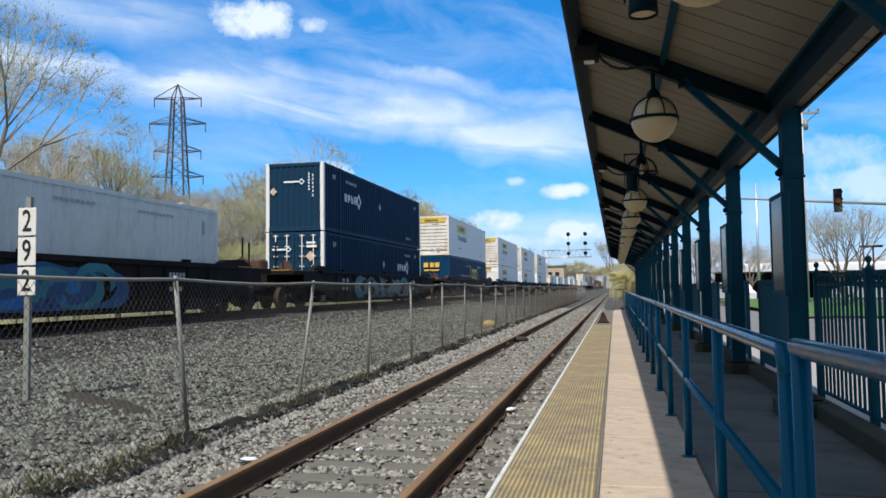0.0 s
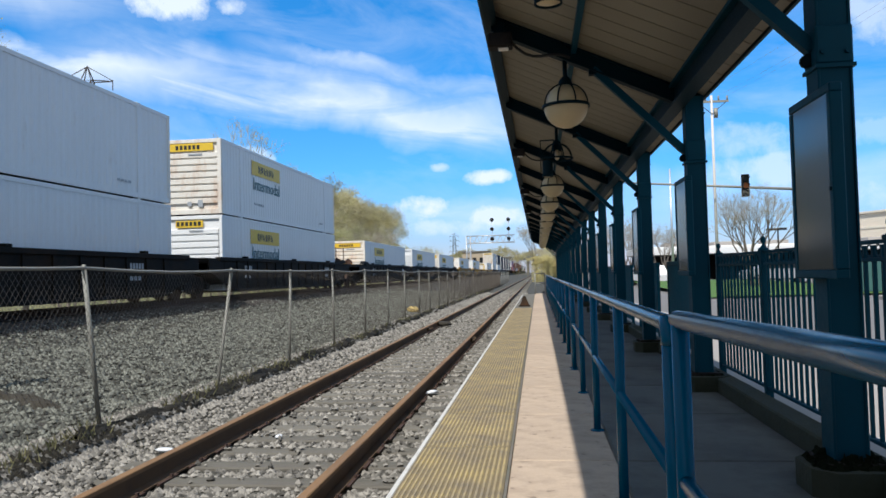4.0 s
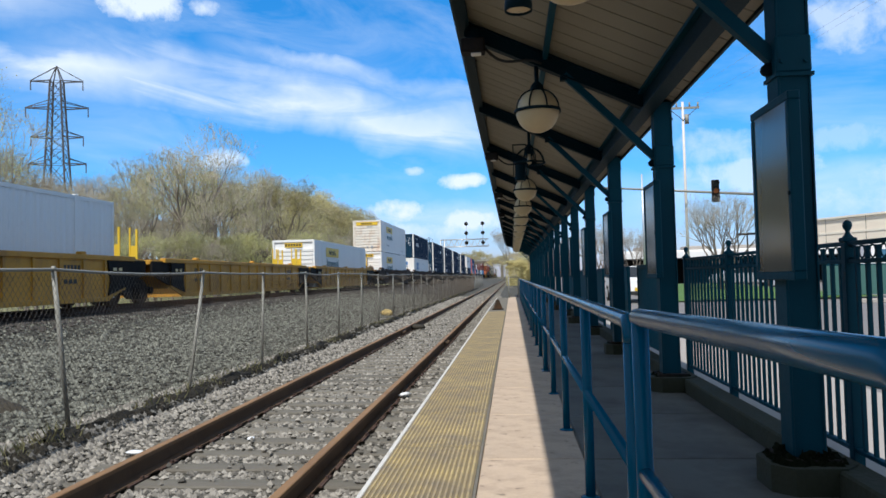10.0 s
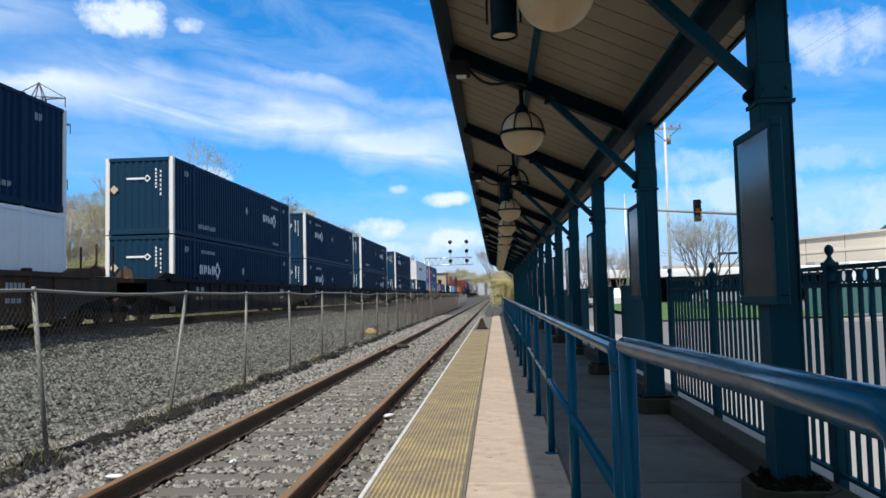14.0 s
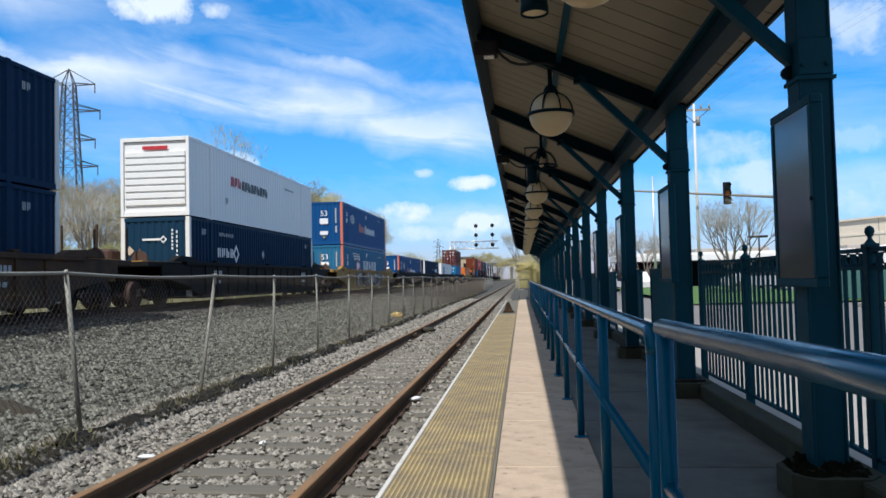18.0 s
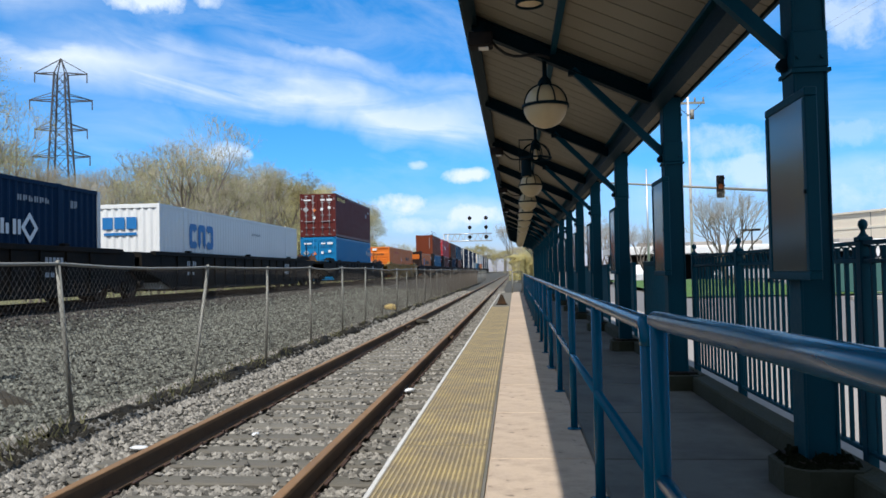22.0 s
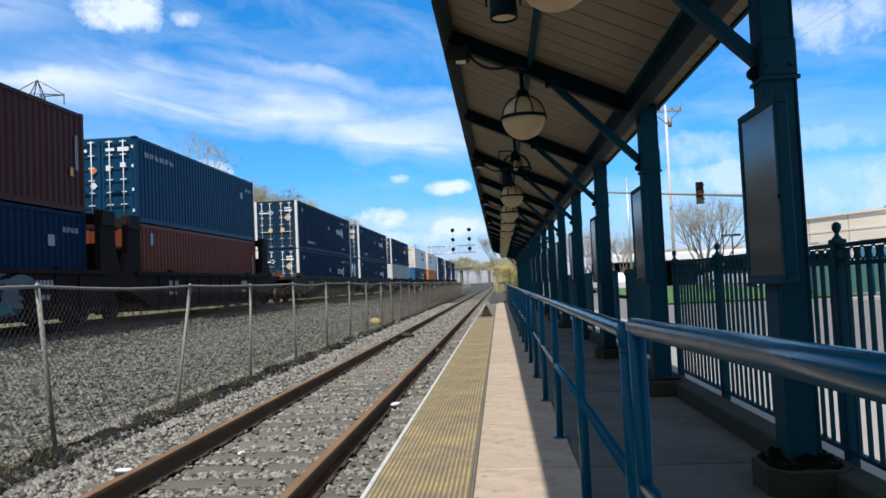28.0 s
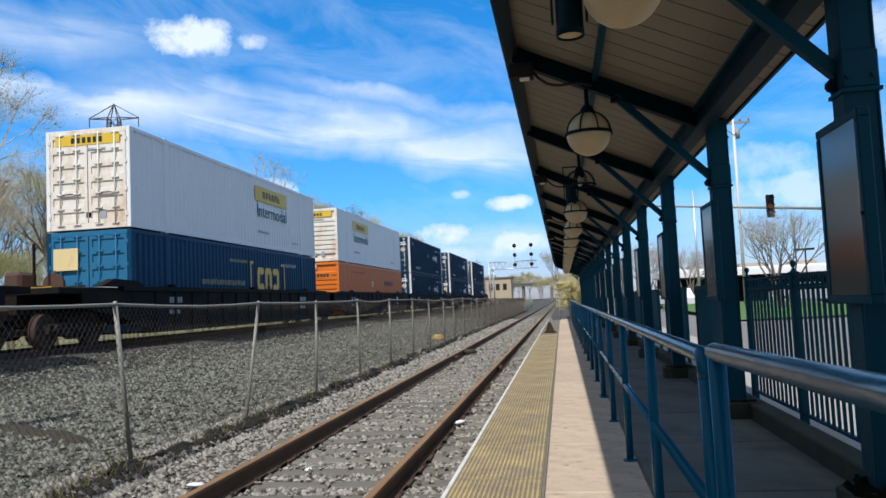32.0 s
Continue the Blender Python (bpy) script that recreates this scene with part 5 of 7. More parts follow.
def marks_blue_rail(c, x, L, h, doors=False):
    blocks(c, 8.85, 2.4, 1.22, 2.14, MARK_YELLOW, x)
    logo_bars(c, 9.0, 11.2, 0.94, 1.12, MARK_YELLOW, x, 10)
    logo_bars(c, 4.2, 7.7, 1.40, 1.58, MARK_GOLD, x, 16)
    logo_bars(c, 6.4, 8.0, 2.25, 2.36, MARK_GOLD, x, 9)
    for y, way in ((8.22, 1), (11.80, -1)):
        part("marking", plate(x, y, 0.94, y + 0.1, 2.36), MARK_YELLOW, c)
        part("marking", plate(x, min(y, y + way * 0.3) + 0.1 * (way > 0), 2.26, max(y, y + way * 0.3), 2.36), MARK_YELLOW, c)
    if doors:
        part("end_panel", end_plate(-h + 0.24, 1.80, -0.30, 2.42, -0.05), MARK_CREAM, c, "pale yellow door panel")
        part("end_marking", end_plate(0.12, 1.02, 0.95, 1.30, -0.05), MARK_GREY, c)
    else:
        for i in range(3):
            a = -0.62 + i * 0.42
            m = Mesh().box(a, -0.052, 2.06, a + 0.34, -0.045, 2.40, 0.003)
            part("end_emblem", m, MARK_YELLOW, c)
        part("end_marking", end_plate(-0.60, 1.80, 0.55, 1.90, -0.045), MARK_YELLOW, c)
    logo_bars(c, L - 4.4, L - 2.8, 2.25, 2.40, MARK_GREY, x, 8)


def marks_white_rail(c, x, L, h):
    blocks(c, 2.3, 2.3, 1.45, 2.35, MARK_BLUE, x)
    logo_bars(c, 2.5, 4.6, 1.15, 1.32, MARK_GREY, x, 9)
    for i in range(3):
        part("end_emblem", end_plate(-0.7 + i * 0.42, 2.05, -0.7 + i * 0.42 + 0.36, 2.45, -0.002), MARK_BLUE, c)
    part("end_marking", end_plate(-0.65, 1.84, 0.5, 1.93, -0.002), MARK_BLUE, c)
    logo_bars(c, 9.0, 10.2, 2.2, 2.3, MARK_GREY, x, 5)


def marks_logistics(c, x, L, h):
    logo_bars(c, 4.0, 5.2, 1.55, 1.95, MARK_RED, x, 3)
    logo_bars(c, 5.25, 8.6, 1.50, 1.90, MARK_BLACK, x, 9)
    logo_bars(c, 3.4, 3.7, 0.75, 1.0, MARK_GREY, x, 2)
    logo_bars(c, L - 5.0, L - 3.4, 2.2, 2.3, MARK_GREY, x, 6)
    part("end_sign", end_plate(-0.45, HIGH - 0.46, 0.5, HIGH - 0.33, 0.002, 0.012), MARK_RED, c)


def marks_pacer(top):
    def draw(c, x, L, h):
        if top:
            m = Mesh()
            for i in range(7):
                m.box(x - 0.002, 2.4 + i * 0.19, 1.55 + 0.10 * abs(3 - i) ** 1.1 * 0.5, x + 0.006, 2.52 + i * 0.19, 2.25 - 0.10 * abs(3 - i) ** 1.1 * 0.5)
            part("emblem", m, MARK_GREY, c)
            logo_bars(c, 5.2, 5.9, 1.15, 1.75, SALMON, x, 1)
            logo_bars(c, 5.9, 7.3, 1.15, 1.58, SALMON, x, 4)
            logo_bars(c, 7.4, 7.9, 1.12, 1.74, MARK_WHITE, x, 1)
            logo_bars(c, 7.9, 11.2, 1.12, 1.58, MARK_WHITE, x, 9)
            logo_bars(c, 12.6, 13.6, 2.44, 2.52, MARK_GREY, x, 5)
        else:
            logo_bars(c, 6.5, 11.6, 1.10, 1.95, MARK_WHITE, x, 5)
            logo_bars(c, 12.4, 13.8, 2.30, 2.42, MARK_GREY, x, 6)
            part("emblem", Mesh().prism([(3.0, 2.45), (5.1, 2.40), (5.3, 1.95), (3.6, 1.90)], "x", x - 0.002, x + 0.006), MARK_WHITE, c)
            for i in range(3):
                part("emblem", Mesh().prism([(3.15 + 0.2 * i, 2.40 - 0.18 * i), (5.0, 2.36 - 0.17 * i), (5.1, 2.25 - 0.17 * i), (3.3 + 0.2 * i, 2.28 - 0.18 * i)], "x", x - 0.004, x + 0.009), MARK_BLACK, c)
            part("emblem", Mesh().prism([(3.8, 1.55), (4.6, 2.0), (5.45, 1.50), (4.7, 0.65)], "x", x - 0.005, x + 0.011), MARK_RED, c)
            part("emblem", Mesh().prism([(4.2, 1.8), (5.1, 1.75), (5.0, 1.4), (4.5, 1.4), (4.5, 1.1), (4.25, 1.1)], "x", x - 0.006, x + 0.014), MARK_WHITE, c)
        part("marking", plate(x, 1.15, 1.55, 1.45, 1.85), MARK_WHITE, c)
        part("marking", plate(x, 7.7, 2.25, 7.95, 2.55), MARK_WHITE, c)
        words("lettering", "53", 0.42, MARK_WHITE, c, pose(x + 0.004, 1.30, 2.12, 90, 0, 90), "white size number")
        words("lettering", "53", 0.52, MARK_WHITE, c, pose(0.05, -0.027, 2.10, 90, 0, 0), "white size number")
        part("end_marking", end_plate(-0.25, 1.40, 0.32, 1.78, -0.022), MARK_WHITE, c)
        part("end_marking", end_plate(-0.25, 0.68, 0.30, 0.92, -0.022), MARK_WHITE, c)
        part("end_marking", end_plate(0.80, 1.45, 0.90, 2.45, -0.022), MARK_GREY, c)
        part("end_marking", end_plate(0.80, 0.80, 0.92, 1.25, -0.022), MARK_GREY, c)
        end_diamond(c, 0.03, 0.52, 0.11, MARK_GOLD)
    return draw


def marks_sea(colour=MARK_WHITE, count=4, y=0.8, size=0.45, z=2.0):
    def draw(c, x, L, h):
        logo_bars(c, y, y + 2.4, z, z + size, colour, x, count)
        part("marking", plate(x, L - 1.9, 1.9, L - 1.6, 2.2), MARK_GREY, c)
        logo_bars(c, L - 1.2, L - 0.4, 2.3, 2.45, MARK_GREY, x, 4)
        for a, z0, b, z1 in ((-0.95, 2.42, -0.45, 2.52), (0.2, 2.42, 0.5, 2.52), (0.62, 2.40, 1.0, 2.54), (0.70, 1.86, 0.88, 2.02), (0.20, 1.76, 0.36, 1.94)):
            part("end_marking", end_plate(a, z0, b, z1, -0.05), MARK_WHITE, c)
        end_diamond(c, -0.82, 1.85, 0.20, MARK_GREY)
        end_diamond(c, -0.25, 1.80, 0.14, ORANGE_DULL)
        end_diamond(c, -0.25, 1.28, 0.13, MARK_WHITE)
    return draw


def marks_orange(c, x, L, h):
    part("marking", plate(x, 7.3, 1.6, 7.5, 1.95), MARK_WHITE, c)
    logo_bars(c, 10.6, 13.2, 1.72, 2.05, MARK_BLACK, x, 7)
    logo_bars(c, 2.8, 5.6, 2.35, 2.45, MARK_RED, x, 9)
    part("end_panel", Mesh().box(-0.75, -0.004, 2.02, 0.85, 0.04, 2.34, 0.01), ORANGE, c)
    m = Mesh()
    for i in range(8):
        m.box(-0.62 + i * 0.175, -0.014, 2.10, -0.62 + i * 0.175 + 0.125, -0.006, 2.26)
    part("end_marking", m, MARK_BLACK, c, kind="stuff")
    part("end_marking", end_plate(-0.35, 2.55, 0.05, 2.76, -0.004), MARK_WHITE, c)
    part("end_disc", Mesh().tube((-0.55, -0.02, 1.45), (-0.55, 0.0, 1.45), 0.16, seg=14), MARK_GREY, c)


def marks_tall_blue(c, x, L, h):
    part("emblem", Mesh().prism([(3.6, 1.30), (4.4, 1.30), (4.8, 1.6), (4.5, 1.8), (4.8, 2.2), (3.9, 2.25)], "x", x - 0.002, x + 0.006), MARK_BLUE, c)
    logo_bars(c, 5.2, 9.8, 1.45, 1.95, MARK_BLACK, x, 9)


def marks_plain(c, x, L, h):
    logo_bars(c, L - 7.0, L - 5.6, 2.46, 2.54, MARK_GREY, x, 8)
    logo_bars(c, L - 4.0, L - 2.4, 2.46, 2.53, MARK_GREY, x, 9)
    part("marking", plate(x, L - 3.6, 0.3, L - 3.5, 0.7), MARK_BLACK, c)
    part("marking", plate(x, L - 0.9, 2.1, L - 0.8, 2.5), MARK_GREY, c)


def marks_brick(c, x, L, h):
    m = Mesh()
    for i in range(9):
        m.box(0.72, -0.010, 1.0 + i * 0.17, 0.80, -0.002, 1.12 + i * 0.17)
    part("end_marking", m, MARK_GREY, c, kind="stuff")
    part("marking", plate(x, 0.9, 2.2, 1.1, 2.6), MARK_GREY, c)
    logo_bars(c, L - 0.5, L - 0.3, 1.2, 2.2, MARK_GREY, x, 1)
    part("marking", plate(x, L - 0.75, 1.0, L - 0.6, 1.25), MARK_YELLOW, c)


def marks_grey_box(c, x, L, h):
    logo_bars(c, 2.6, 5.2, 1.9, 2.2, MARK_GREY, x, 8)
    logo_bars(c, 1.0, 1.5, 1.1, 1.9, MARK_GREY, x, 2)
    part("end_marking", end_plate(-1.0, 2.0, -0.2, 2.3, -0.05), MARK_GREY, c)


L53, L40 = 16.154, 12.192
KINDS = {
    "van_worn": lambda: container("container", "white container with rust-stained slatted end and yellow panel", L53, WHITE, "slats", WHITE_WORN, WHITE_WORN, 0.018, marks=marks_van(3.15)),
    "van": lambda: container("container", "white container with slatted end and yellow name panel", L53, WHITE, "slats", WHITE, WHITE, 0.018, marks=marks_van(2.9, True)),
    "van_door": lambda: container("container", "white ribbed container with doors and yellow panels", L53, WHITE, "doors", WHITE, WHITE_WORN, 0.034, rods=WHITE_OLD, marks=marks_van(8.9)),
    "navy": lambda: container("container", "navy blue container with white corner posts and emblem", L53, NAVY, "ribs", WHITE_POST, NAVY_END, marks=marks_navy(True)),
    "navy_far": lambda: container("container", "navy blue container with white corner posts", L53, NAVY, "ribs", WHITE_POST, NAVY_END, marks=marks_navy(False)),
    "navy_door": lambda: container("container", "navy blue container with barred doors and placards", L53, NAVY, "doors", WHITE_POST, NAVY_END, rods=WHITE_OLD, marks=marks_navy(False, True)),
    "rail_blue": lambda: container("container", "dark teal-blue container with yellow letter-like blocks", L53, BLUE_DEEP, "ribs", BLUE_DEEP, BLUE_DEEP, marks=marks_blue_rail),
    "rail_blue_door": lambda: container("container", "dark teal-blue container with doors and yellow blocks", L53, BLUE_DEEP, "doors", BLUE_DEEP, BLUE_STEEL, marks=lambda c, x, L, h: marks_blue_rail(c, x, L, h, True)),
    "rail_white": lambda: container("container", "white container with large blue letter-like blocks", L53, WHITE, "ribs", WHITE, WHITE, 0.02, marks=marks_white_rail),
    "logistics": lambda: container("container", "white container with red and black marking blocks", L53, WHITE, "slats", WHITE, WHITE, 0.014, marks=marks_logistics),
    "strong_blue": lambda: container("container", "strong blue container with salmon corner posts", L53, BLUE_PACER, "ribs", SALMON, BLUE_PACER, marks=marks_pacer(True)),
    "steel_blue": lambda: container("container", "steel blue container with salmon posts and white blocks", L53, BLUE_STEEL, "ribs", SALMON, BLUE_STEEL, marks=marks_pacer(False)),
    "maroon40": lambda: container("container", "maroon container with barred doors and hazard placards", L40, MAROON, "doors", MAROON, MAROON, rods=MARK_GREY, marks=marks_sea(SIGN_YELLOW, 4, 0.5, 0.22, 2.45)),
    "bright40": lambda: container("container", "bright blue container with doors and white labels", L40, BLUE_BRIGHT, "doors", BLUE_BRIGHT, BLUE_BRIGHT, marks=marks_sea(MARK_GREY, 2, L40 - 1.4, 0.3, 1.8)),
    "orange": lambda: container("container", "orange container with slatted bright orange end", L53, ORANGE_DULL, "slats", ORANGE, ORANGE, 0.03, marks=marks_orange),
    "orange40": lambda: container("container", "orange ribbed container with blue emblem and black blocks", L40, ORANGE_DULL, "doors", ORANGE_DULL, ORANGE, marks=marks_tall_blue),
    "brick40": lambda: container("container", "brick-red ribbed container with vertical white lettering", L40, BRICK, "ribs", BRICK, BRICK, marks=marks_brick),
    "shaded_brick40": lambda: container("container", "brick-red ribbed container with shade-darkened sides and vertical white lettering", L40, BRICK_SHADE, "ribs", BRICK_SHADE, BRICK, marks=marks_brick),
    "steel40": lambda: container("container", "faded steel blue container with white blocks", L40, BLUE_STEEL, "doors", BLUE_STEEL, BLUE_STEEL, marks=marks_sea(MARK_WHITE, 5, 0.6, 0.40, 1.9)),
    "red40": lambda: container("container", "bright red container with barred doors", L40, RED, "doors", RED, RED, rods=MARK_WHITE, marks=marks_sea(MARK_WHITE, 3, 3.4, 0.6, 1.2)),
    "deep40": lambda: container("container", "deep blue container with white-marked doors", L40, BLUE_DEEP, "doors", BLUE_DEEP, BLUE_DEEP, rods=MARK_WHITE, marks=marks_sea(MARK_GREY, 6, 0.6, 0.18, 2.28)),
    "dark40": lambda: container("container", "dark navy ribbed container with grey blocks", L40, NAVY, "doors", NAVY, NAVY, marks=marks_sea(MARK_GREY, 3, 0.6, 0.18, 2.28)),
    "plain": lambda: container("container", "plain grey-white ribbed container", L53, WHITE_OLD, "ribs", WHITE_OLD, WHITE_OLD, marks=marks_plain),
    "grey_box": lambda: container("container", "weathered pale grey container with doors", L53, GREY_PAINT, "doors", WHITE_OLD, WHITE_WORN, marks=marks_grey_box),
}
MADE = {}


def put_container(kind, place, z):
    if kind not in MADE:
        MADE[kind] = ob = KINDS[kind]()
    else:
        ob = copy_thing(MADE[kind], pose(0, 0, 0))
    MOVING.append((ob, place, z))


# ---- well cars ----
def truck(car, y, colour):
    frame_ = Mesh()
    for s in (-1, 1):
        x = s * 1.02
        frame_.prism([(y - 1.15, 0.36), (y - 1.15, 0.56), (y - 0.55, 0.62), (y - 0.35, 0.80), (y + 0.35, 0.80), (y + 0.55, 0.62), (y + 1.15, 0.56), (y + 1.15, 0.36), (y + 0.7, 0.36), (y + 0.35, 0.20), (y - 0.35, 0.20), (y - 0.7, 0.36)], "x", x - 0.07, x + 0.07)
        for j in (-0.16, 0.0, 0.16):
            frame_.tube((x + s * 0.075, y + j, 0.24), (x + s * 0.075, y + j, 0.56), 0.06, seg=8)
        for a in (-0.89, 0.89):
            frame_.tube((x + s * 0.06, y + a, 0.46), (x + s * 0.16, y + a, 0.46), 0.12, seg=10)
    frame_.box(-1.0, y - 0.2, 0.55, 1.0, y + 0.2, 0.85)
    bogie = part("truck", frame_, BLACK, car, "black two-axle truck")
    for a in (-0.89, 0.89):
        wheels = Mesh()
        for s in (-1, 1):
            wheels.tube((s * 0.69, y + a, 0.42), (s * 0.82, y + a, 0.42), 0.42, seg=20)
            wheels.tube((s * 0.66, y + a, 0.42), (s * 0.69, y + a, 0.42), 0.455, seg=20)
        wheels.tube((-0.7, y + a, 0.42), (0.7, y + a, 0.42), 0.09, seg=8)
        part("wheelset", wheels, RUST_DARK, bogie)


def graffiti(car, L, spray, tag):
    """Sprayed swells, curls and scribbles over one side of a car, each a thin layer over the last."""
    r = random.Random(len(tag) + int(L))
    x = 1.5365
    lo, hi = (1.5, 10.6) if tag == "blue" else (L * 0.25, L * 0.72)
    if tag == "blue":
        top = [(lo + (hi - lo) * k / 14, 1.30 + 0.07 * math.sin(k * 1.9)) for k in range(15)]
        low = [(hi - 0.3 - (hi - lo - 0.3) * k / 14, 0.30 + 0.05 * math.sin(k * 2.3)) for k in range(15)]
        part("graffiti", Mesh().prism(top + low, "x", x, x + 0.0009), SPRAY_NAVY, car)
    count = 34
    for i in range(count):
        x += 0.0007
        cy, cz = lo + (hi - lo) * (i + r.random()) / count, r.uniform(0.55, 1.0)
        rad, width = r.uniform(0.18, 0.55), r.uniform(0.14, 0.40)
        a0 = r.uniform(0, 6.28)
        sweep = r.uniform(1.6, 4.2)
        outer, inner = [], []
        for k in range(11):
            u = k / 10
            a = a0 + sweep * u
            w = width * math.sin(math.pi * (0.08 + 0.84 * u))
            for ring, rr in ((outer, rad + w / 2), (inner, rad - w / 2)):
                ring.append((cy + 1.7 * rr * math.cos(a), min(1.37, max(0.34, cz + rr * math.sin(a)))))
        late = i > count * 0.6
        colours = (SPRAY_BLUE, SPRAY_NAVY, SPRAY_BLUE, SPRAY_TEAL) if tag == "blue" and not late else (SPRAY_TEAL, SPRAY_NAVY, SPRAY_TEAL, SPRAY_BLUE) if tag == "blue" else (SPRAY_GREY, MARK_BLACK, MARK_GREY, CAR_BROWN) if tag == "pale" else (SPRAY_TEAL, spray, SPRAY_GREY, MARK_BLACK)
        part("graffiti", Mesh().prism(outer + inner[::-1], "x", x, x + 0.0006), colours[i % 4], car)


def well_car(L, near, far, colour, tall=False, tag=""):
    """One well of an articulated set. near and far: 'joint' where it shares a truck, 'end' where it couples."""
    words_ = {id(CAR_BLACK): "black", id(CAR_BROWN): "rusty brown", id(CAR_TAN): "dull tan", id(CAR_YELLOW): "weathered yellow", id(CAR_MAROON): "dark maroon"}[id(colour)]
    car = thing("well_car", f"{words_} well car of the freight train" + (" with tall end bulkheads" if tall else ""), "rail car", "well cars of the train")
    n0, n1 = -0.30, L + 0.30
    for s in (-1, 1):
        side = Mesh()
        x0, x1 = s * 1.43, s * 1.49
        side.prism([(n0, 0.55), (n0 + 1.0, 0.22), (n1 - 1.0, 0.22), (n1, 0.55), (n1, 1.45), (n0, 1.45)], "x", min(x0, x1), max(x0, x1))
        part("side_sill", side, colour, car)
        part("top_chord", Mesh().box(min(s * 1.36, s * 1.55), n0 - 0.5, 1.38, max(s * 1.36, s * 1.55), n1 + 0.5, 1.52, 0.012), colour, car)
        part("bottom_chord", Mesh().box(min(s * 1.40, s * 1.54), n0 + 1.0, 0.20, max(s * 1.40, s * 1.54), n1 - 1.0, 0.33, 0.012), colour, car)
        ribs = 14 if L > 13 else 10
        rib = Mesh()
        for i in range(ribs):
            y = n0 + 1.2 + (n1 - n0 - 2.4) * i / (ribs - 1)
            rib.box(min(s * 1.49, s * 1.535), y - 0.045, 0.33, max(s * 1.49, s * 1.535), y + 0.045, 1.38)
        part("side_ribs", rib, colour, car, kind="stuff")
        marks = Mesh()
        for y in (n0 + 2.0, n1 - 3.2):
            for i in range(5):
                marks.box(min(s * 1.49, s * 1.494), y + i * 0.16, 1.05, max(s * 1.49, s * 1.494), y + i * 0.16 + 0.11, 1.22)
            for i in range(3):
                marks.box(min(s * 1.49, s * 1.494), y + i * 0.22, 0.72, max(s * 1.49, s * 1.494), y + i * 0.22 + 0.16, 0.84)
        part("stencil", marks, MARK_GREY if colour is not CAR_YELLOW else MARK_BLACK, car, kind="stuff")
        for y in (2.0, 8.2, 14.2) if L > 13 else (2.0, 10.4):
            part("guide_clip", Mesh().box(min(s * 1.32, s * 1.5), y - 0.12, 1.52, max(s * 1.32, s * 1.5), y + 0.12, 1.60, 0.02), colour, car)
    for i in range(6):
        y = n0 + 1.2 + (n1 - n0 - 2.4) * i / 5
        part("cross_member", Mesh().box(-1.43, y - 0.2, 0.20, 1.43, y + 0.2, 0.26), colour, car)
    for y, way, kind in ((n0, -1, near), (n1, 1, far)):
        reach = 1.30 if kind == "joint" else 3.05
        a, b = sorted((y - way * 0.05, y + way * reach))
        part("end_platform", Mesh().box(-1.45, a, 1.30, 1.45, b, 1.46, 0.015).box(-0.35, a, 0.85, 0.35, b, 1.30), colour, car)
        part("end_bulkhead", Mesh().box(-1.43, min(y, y + way * 0.08), 0.5, 1.43, max(y, y + way * 0.08), 1.40), colour, car)
        for s in (-1, 1):
            part("side_shroud", Mesh().prism([(y, 0.60), (y + way * min(reach, 2.2), 0.98), (y + way * min(reach, 2.2), 1.40), (y, 1.40)], "x", min(s * 1.40, s * 1.48), max(s * 1.40, s * 1.48)), CAR_BLACK if colour is CAR_YELLOW else colour, car)
            if kind == "end" or colour is CAR_YELLOW:
                yy = y + way * (reach - 0.35)
                rail_ = Mesh().box(s * 0.55 - 0.025, yy - 0.025, 1.46, s * 0.55 + 0.025, yy + 0.025, 2.55)
                if colour is CAR_YELLOW:
                    rail_.box(s * 0.55 + 0.20, yy - 0.03, 1.46, s * 0.55 + 0.27, yy + 0.03, 2.50).box(s * 0.55 + 0.025, yy - 0.01, 1.55, s * 0.55 + 0.20, yy + 0.01, 1.95)
                part("hand_stand", rail_, SIGN_YELLOW if colour is CAR_YELLOW else colour, car)
        if colour is CAR_YELLOW:
            for s in (-1, 1):
                x0, x1 = sorted((s * 1.494, s * 1.542))
                a0, a1 = y - way * 1.05, y + way * 0.02
                panel = part("end_panel", Mesh().prism([(a0, 0.36), (a0 + way * 0.12, 0.80), (a0 - way * 0.04, 1.375), (a1, 1.375), (a1, 0.62)], "x", x0, x1), CAR_BLACK, car, "black end panel with stencils")
                for k in range(2):
                    lo, hi = sorted((y - way * (0.80 - 0.32 * k), y - way * (0.62 - 0.32 * k)))
                    part("stencil", Mesh().box(min(s * 1.542, s * 1.546), lo, 1.08, max(s * 1.542, s * 1.546), hi, 1.17), MARK_CREAM, panel)
        part("walkway_grid", Mesh().box(-1.2, a + 0.1, 1.46, 1.2, b - 0.1, 1.49), CAR_YELLOW if (kind == "end" and colour is not CAR_YELLOW) else BLACK, car)
        if tall:
            for s in (-1, 1):
                part("tall_bulkhead", Mesh().prism([(y + way * 0.02, 1.40), (y + way * 1.28, 1.40), (y + way * 0.95, 2.1), (y + way * 0.88, 3.25), (y + way * 0.06, 3.25)], "x", min(s * 1.28, s * 1.46), max(s * 1.28, s * 1.46)), colour, car)
                part("bulkhead_pad", Mesh().box(min(s * 1.22, s * 1.52), min(y + way * 0.1, y + way * 0.85), 2.85, max(s * 1.22, s * 1.52), max(y + way * 0.1, y + way * 0.85), 3.32, 0.02), BLACK, car)
            part("bulkhead_panel", Mesh().box(-1.28, min(y + way * 0.32, y + way * 0.42), 1.46, 1.28, max(y + way * 0.32, y + way * 0.42), 2.35), colour, car)
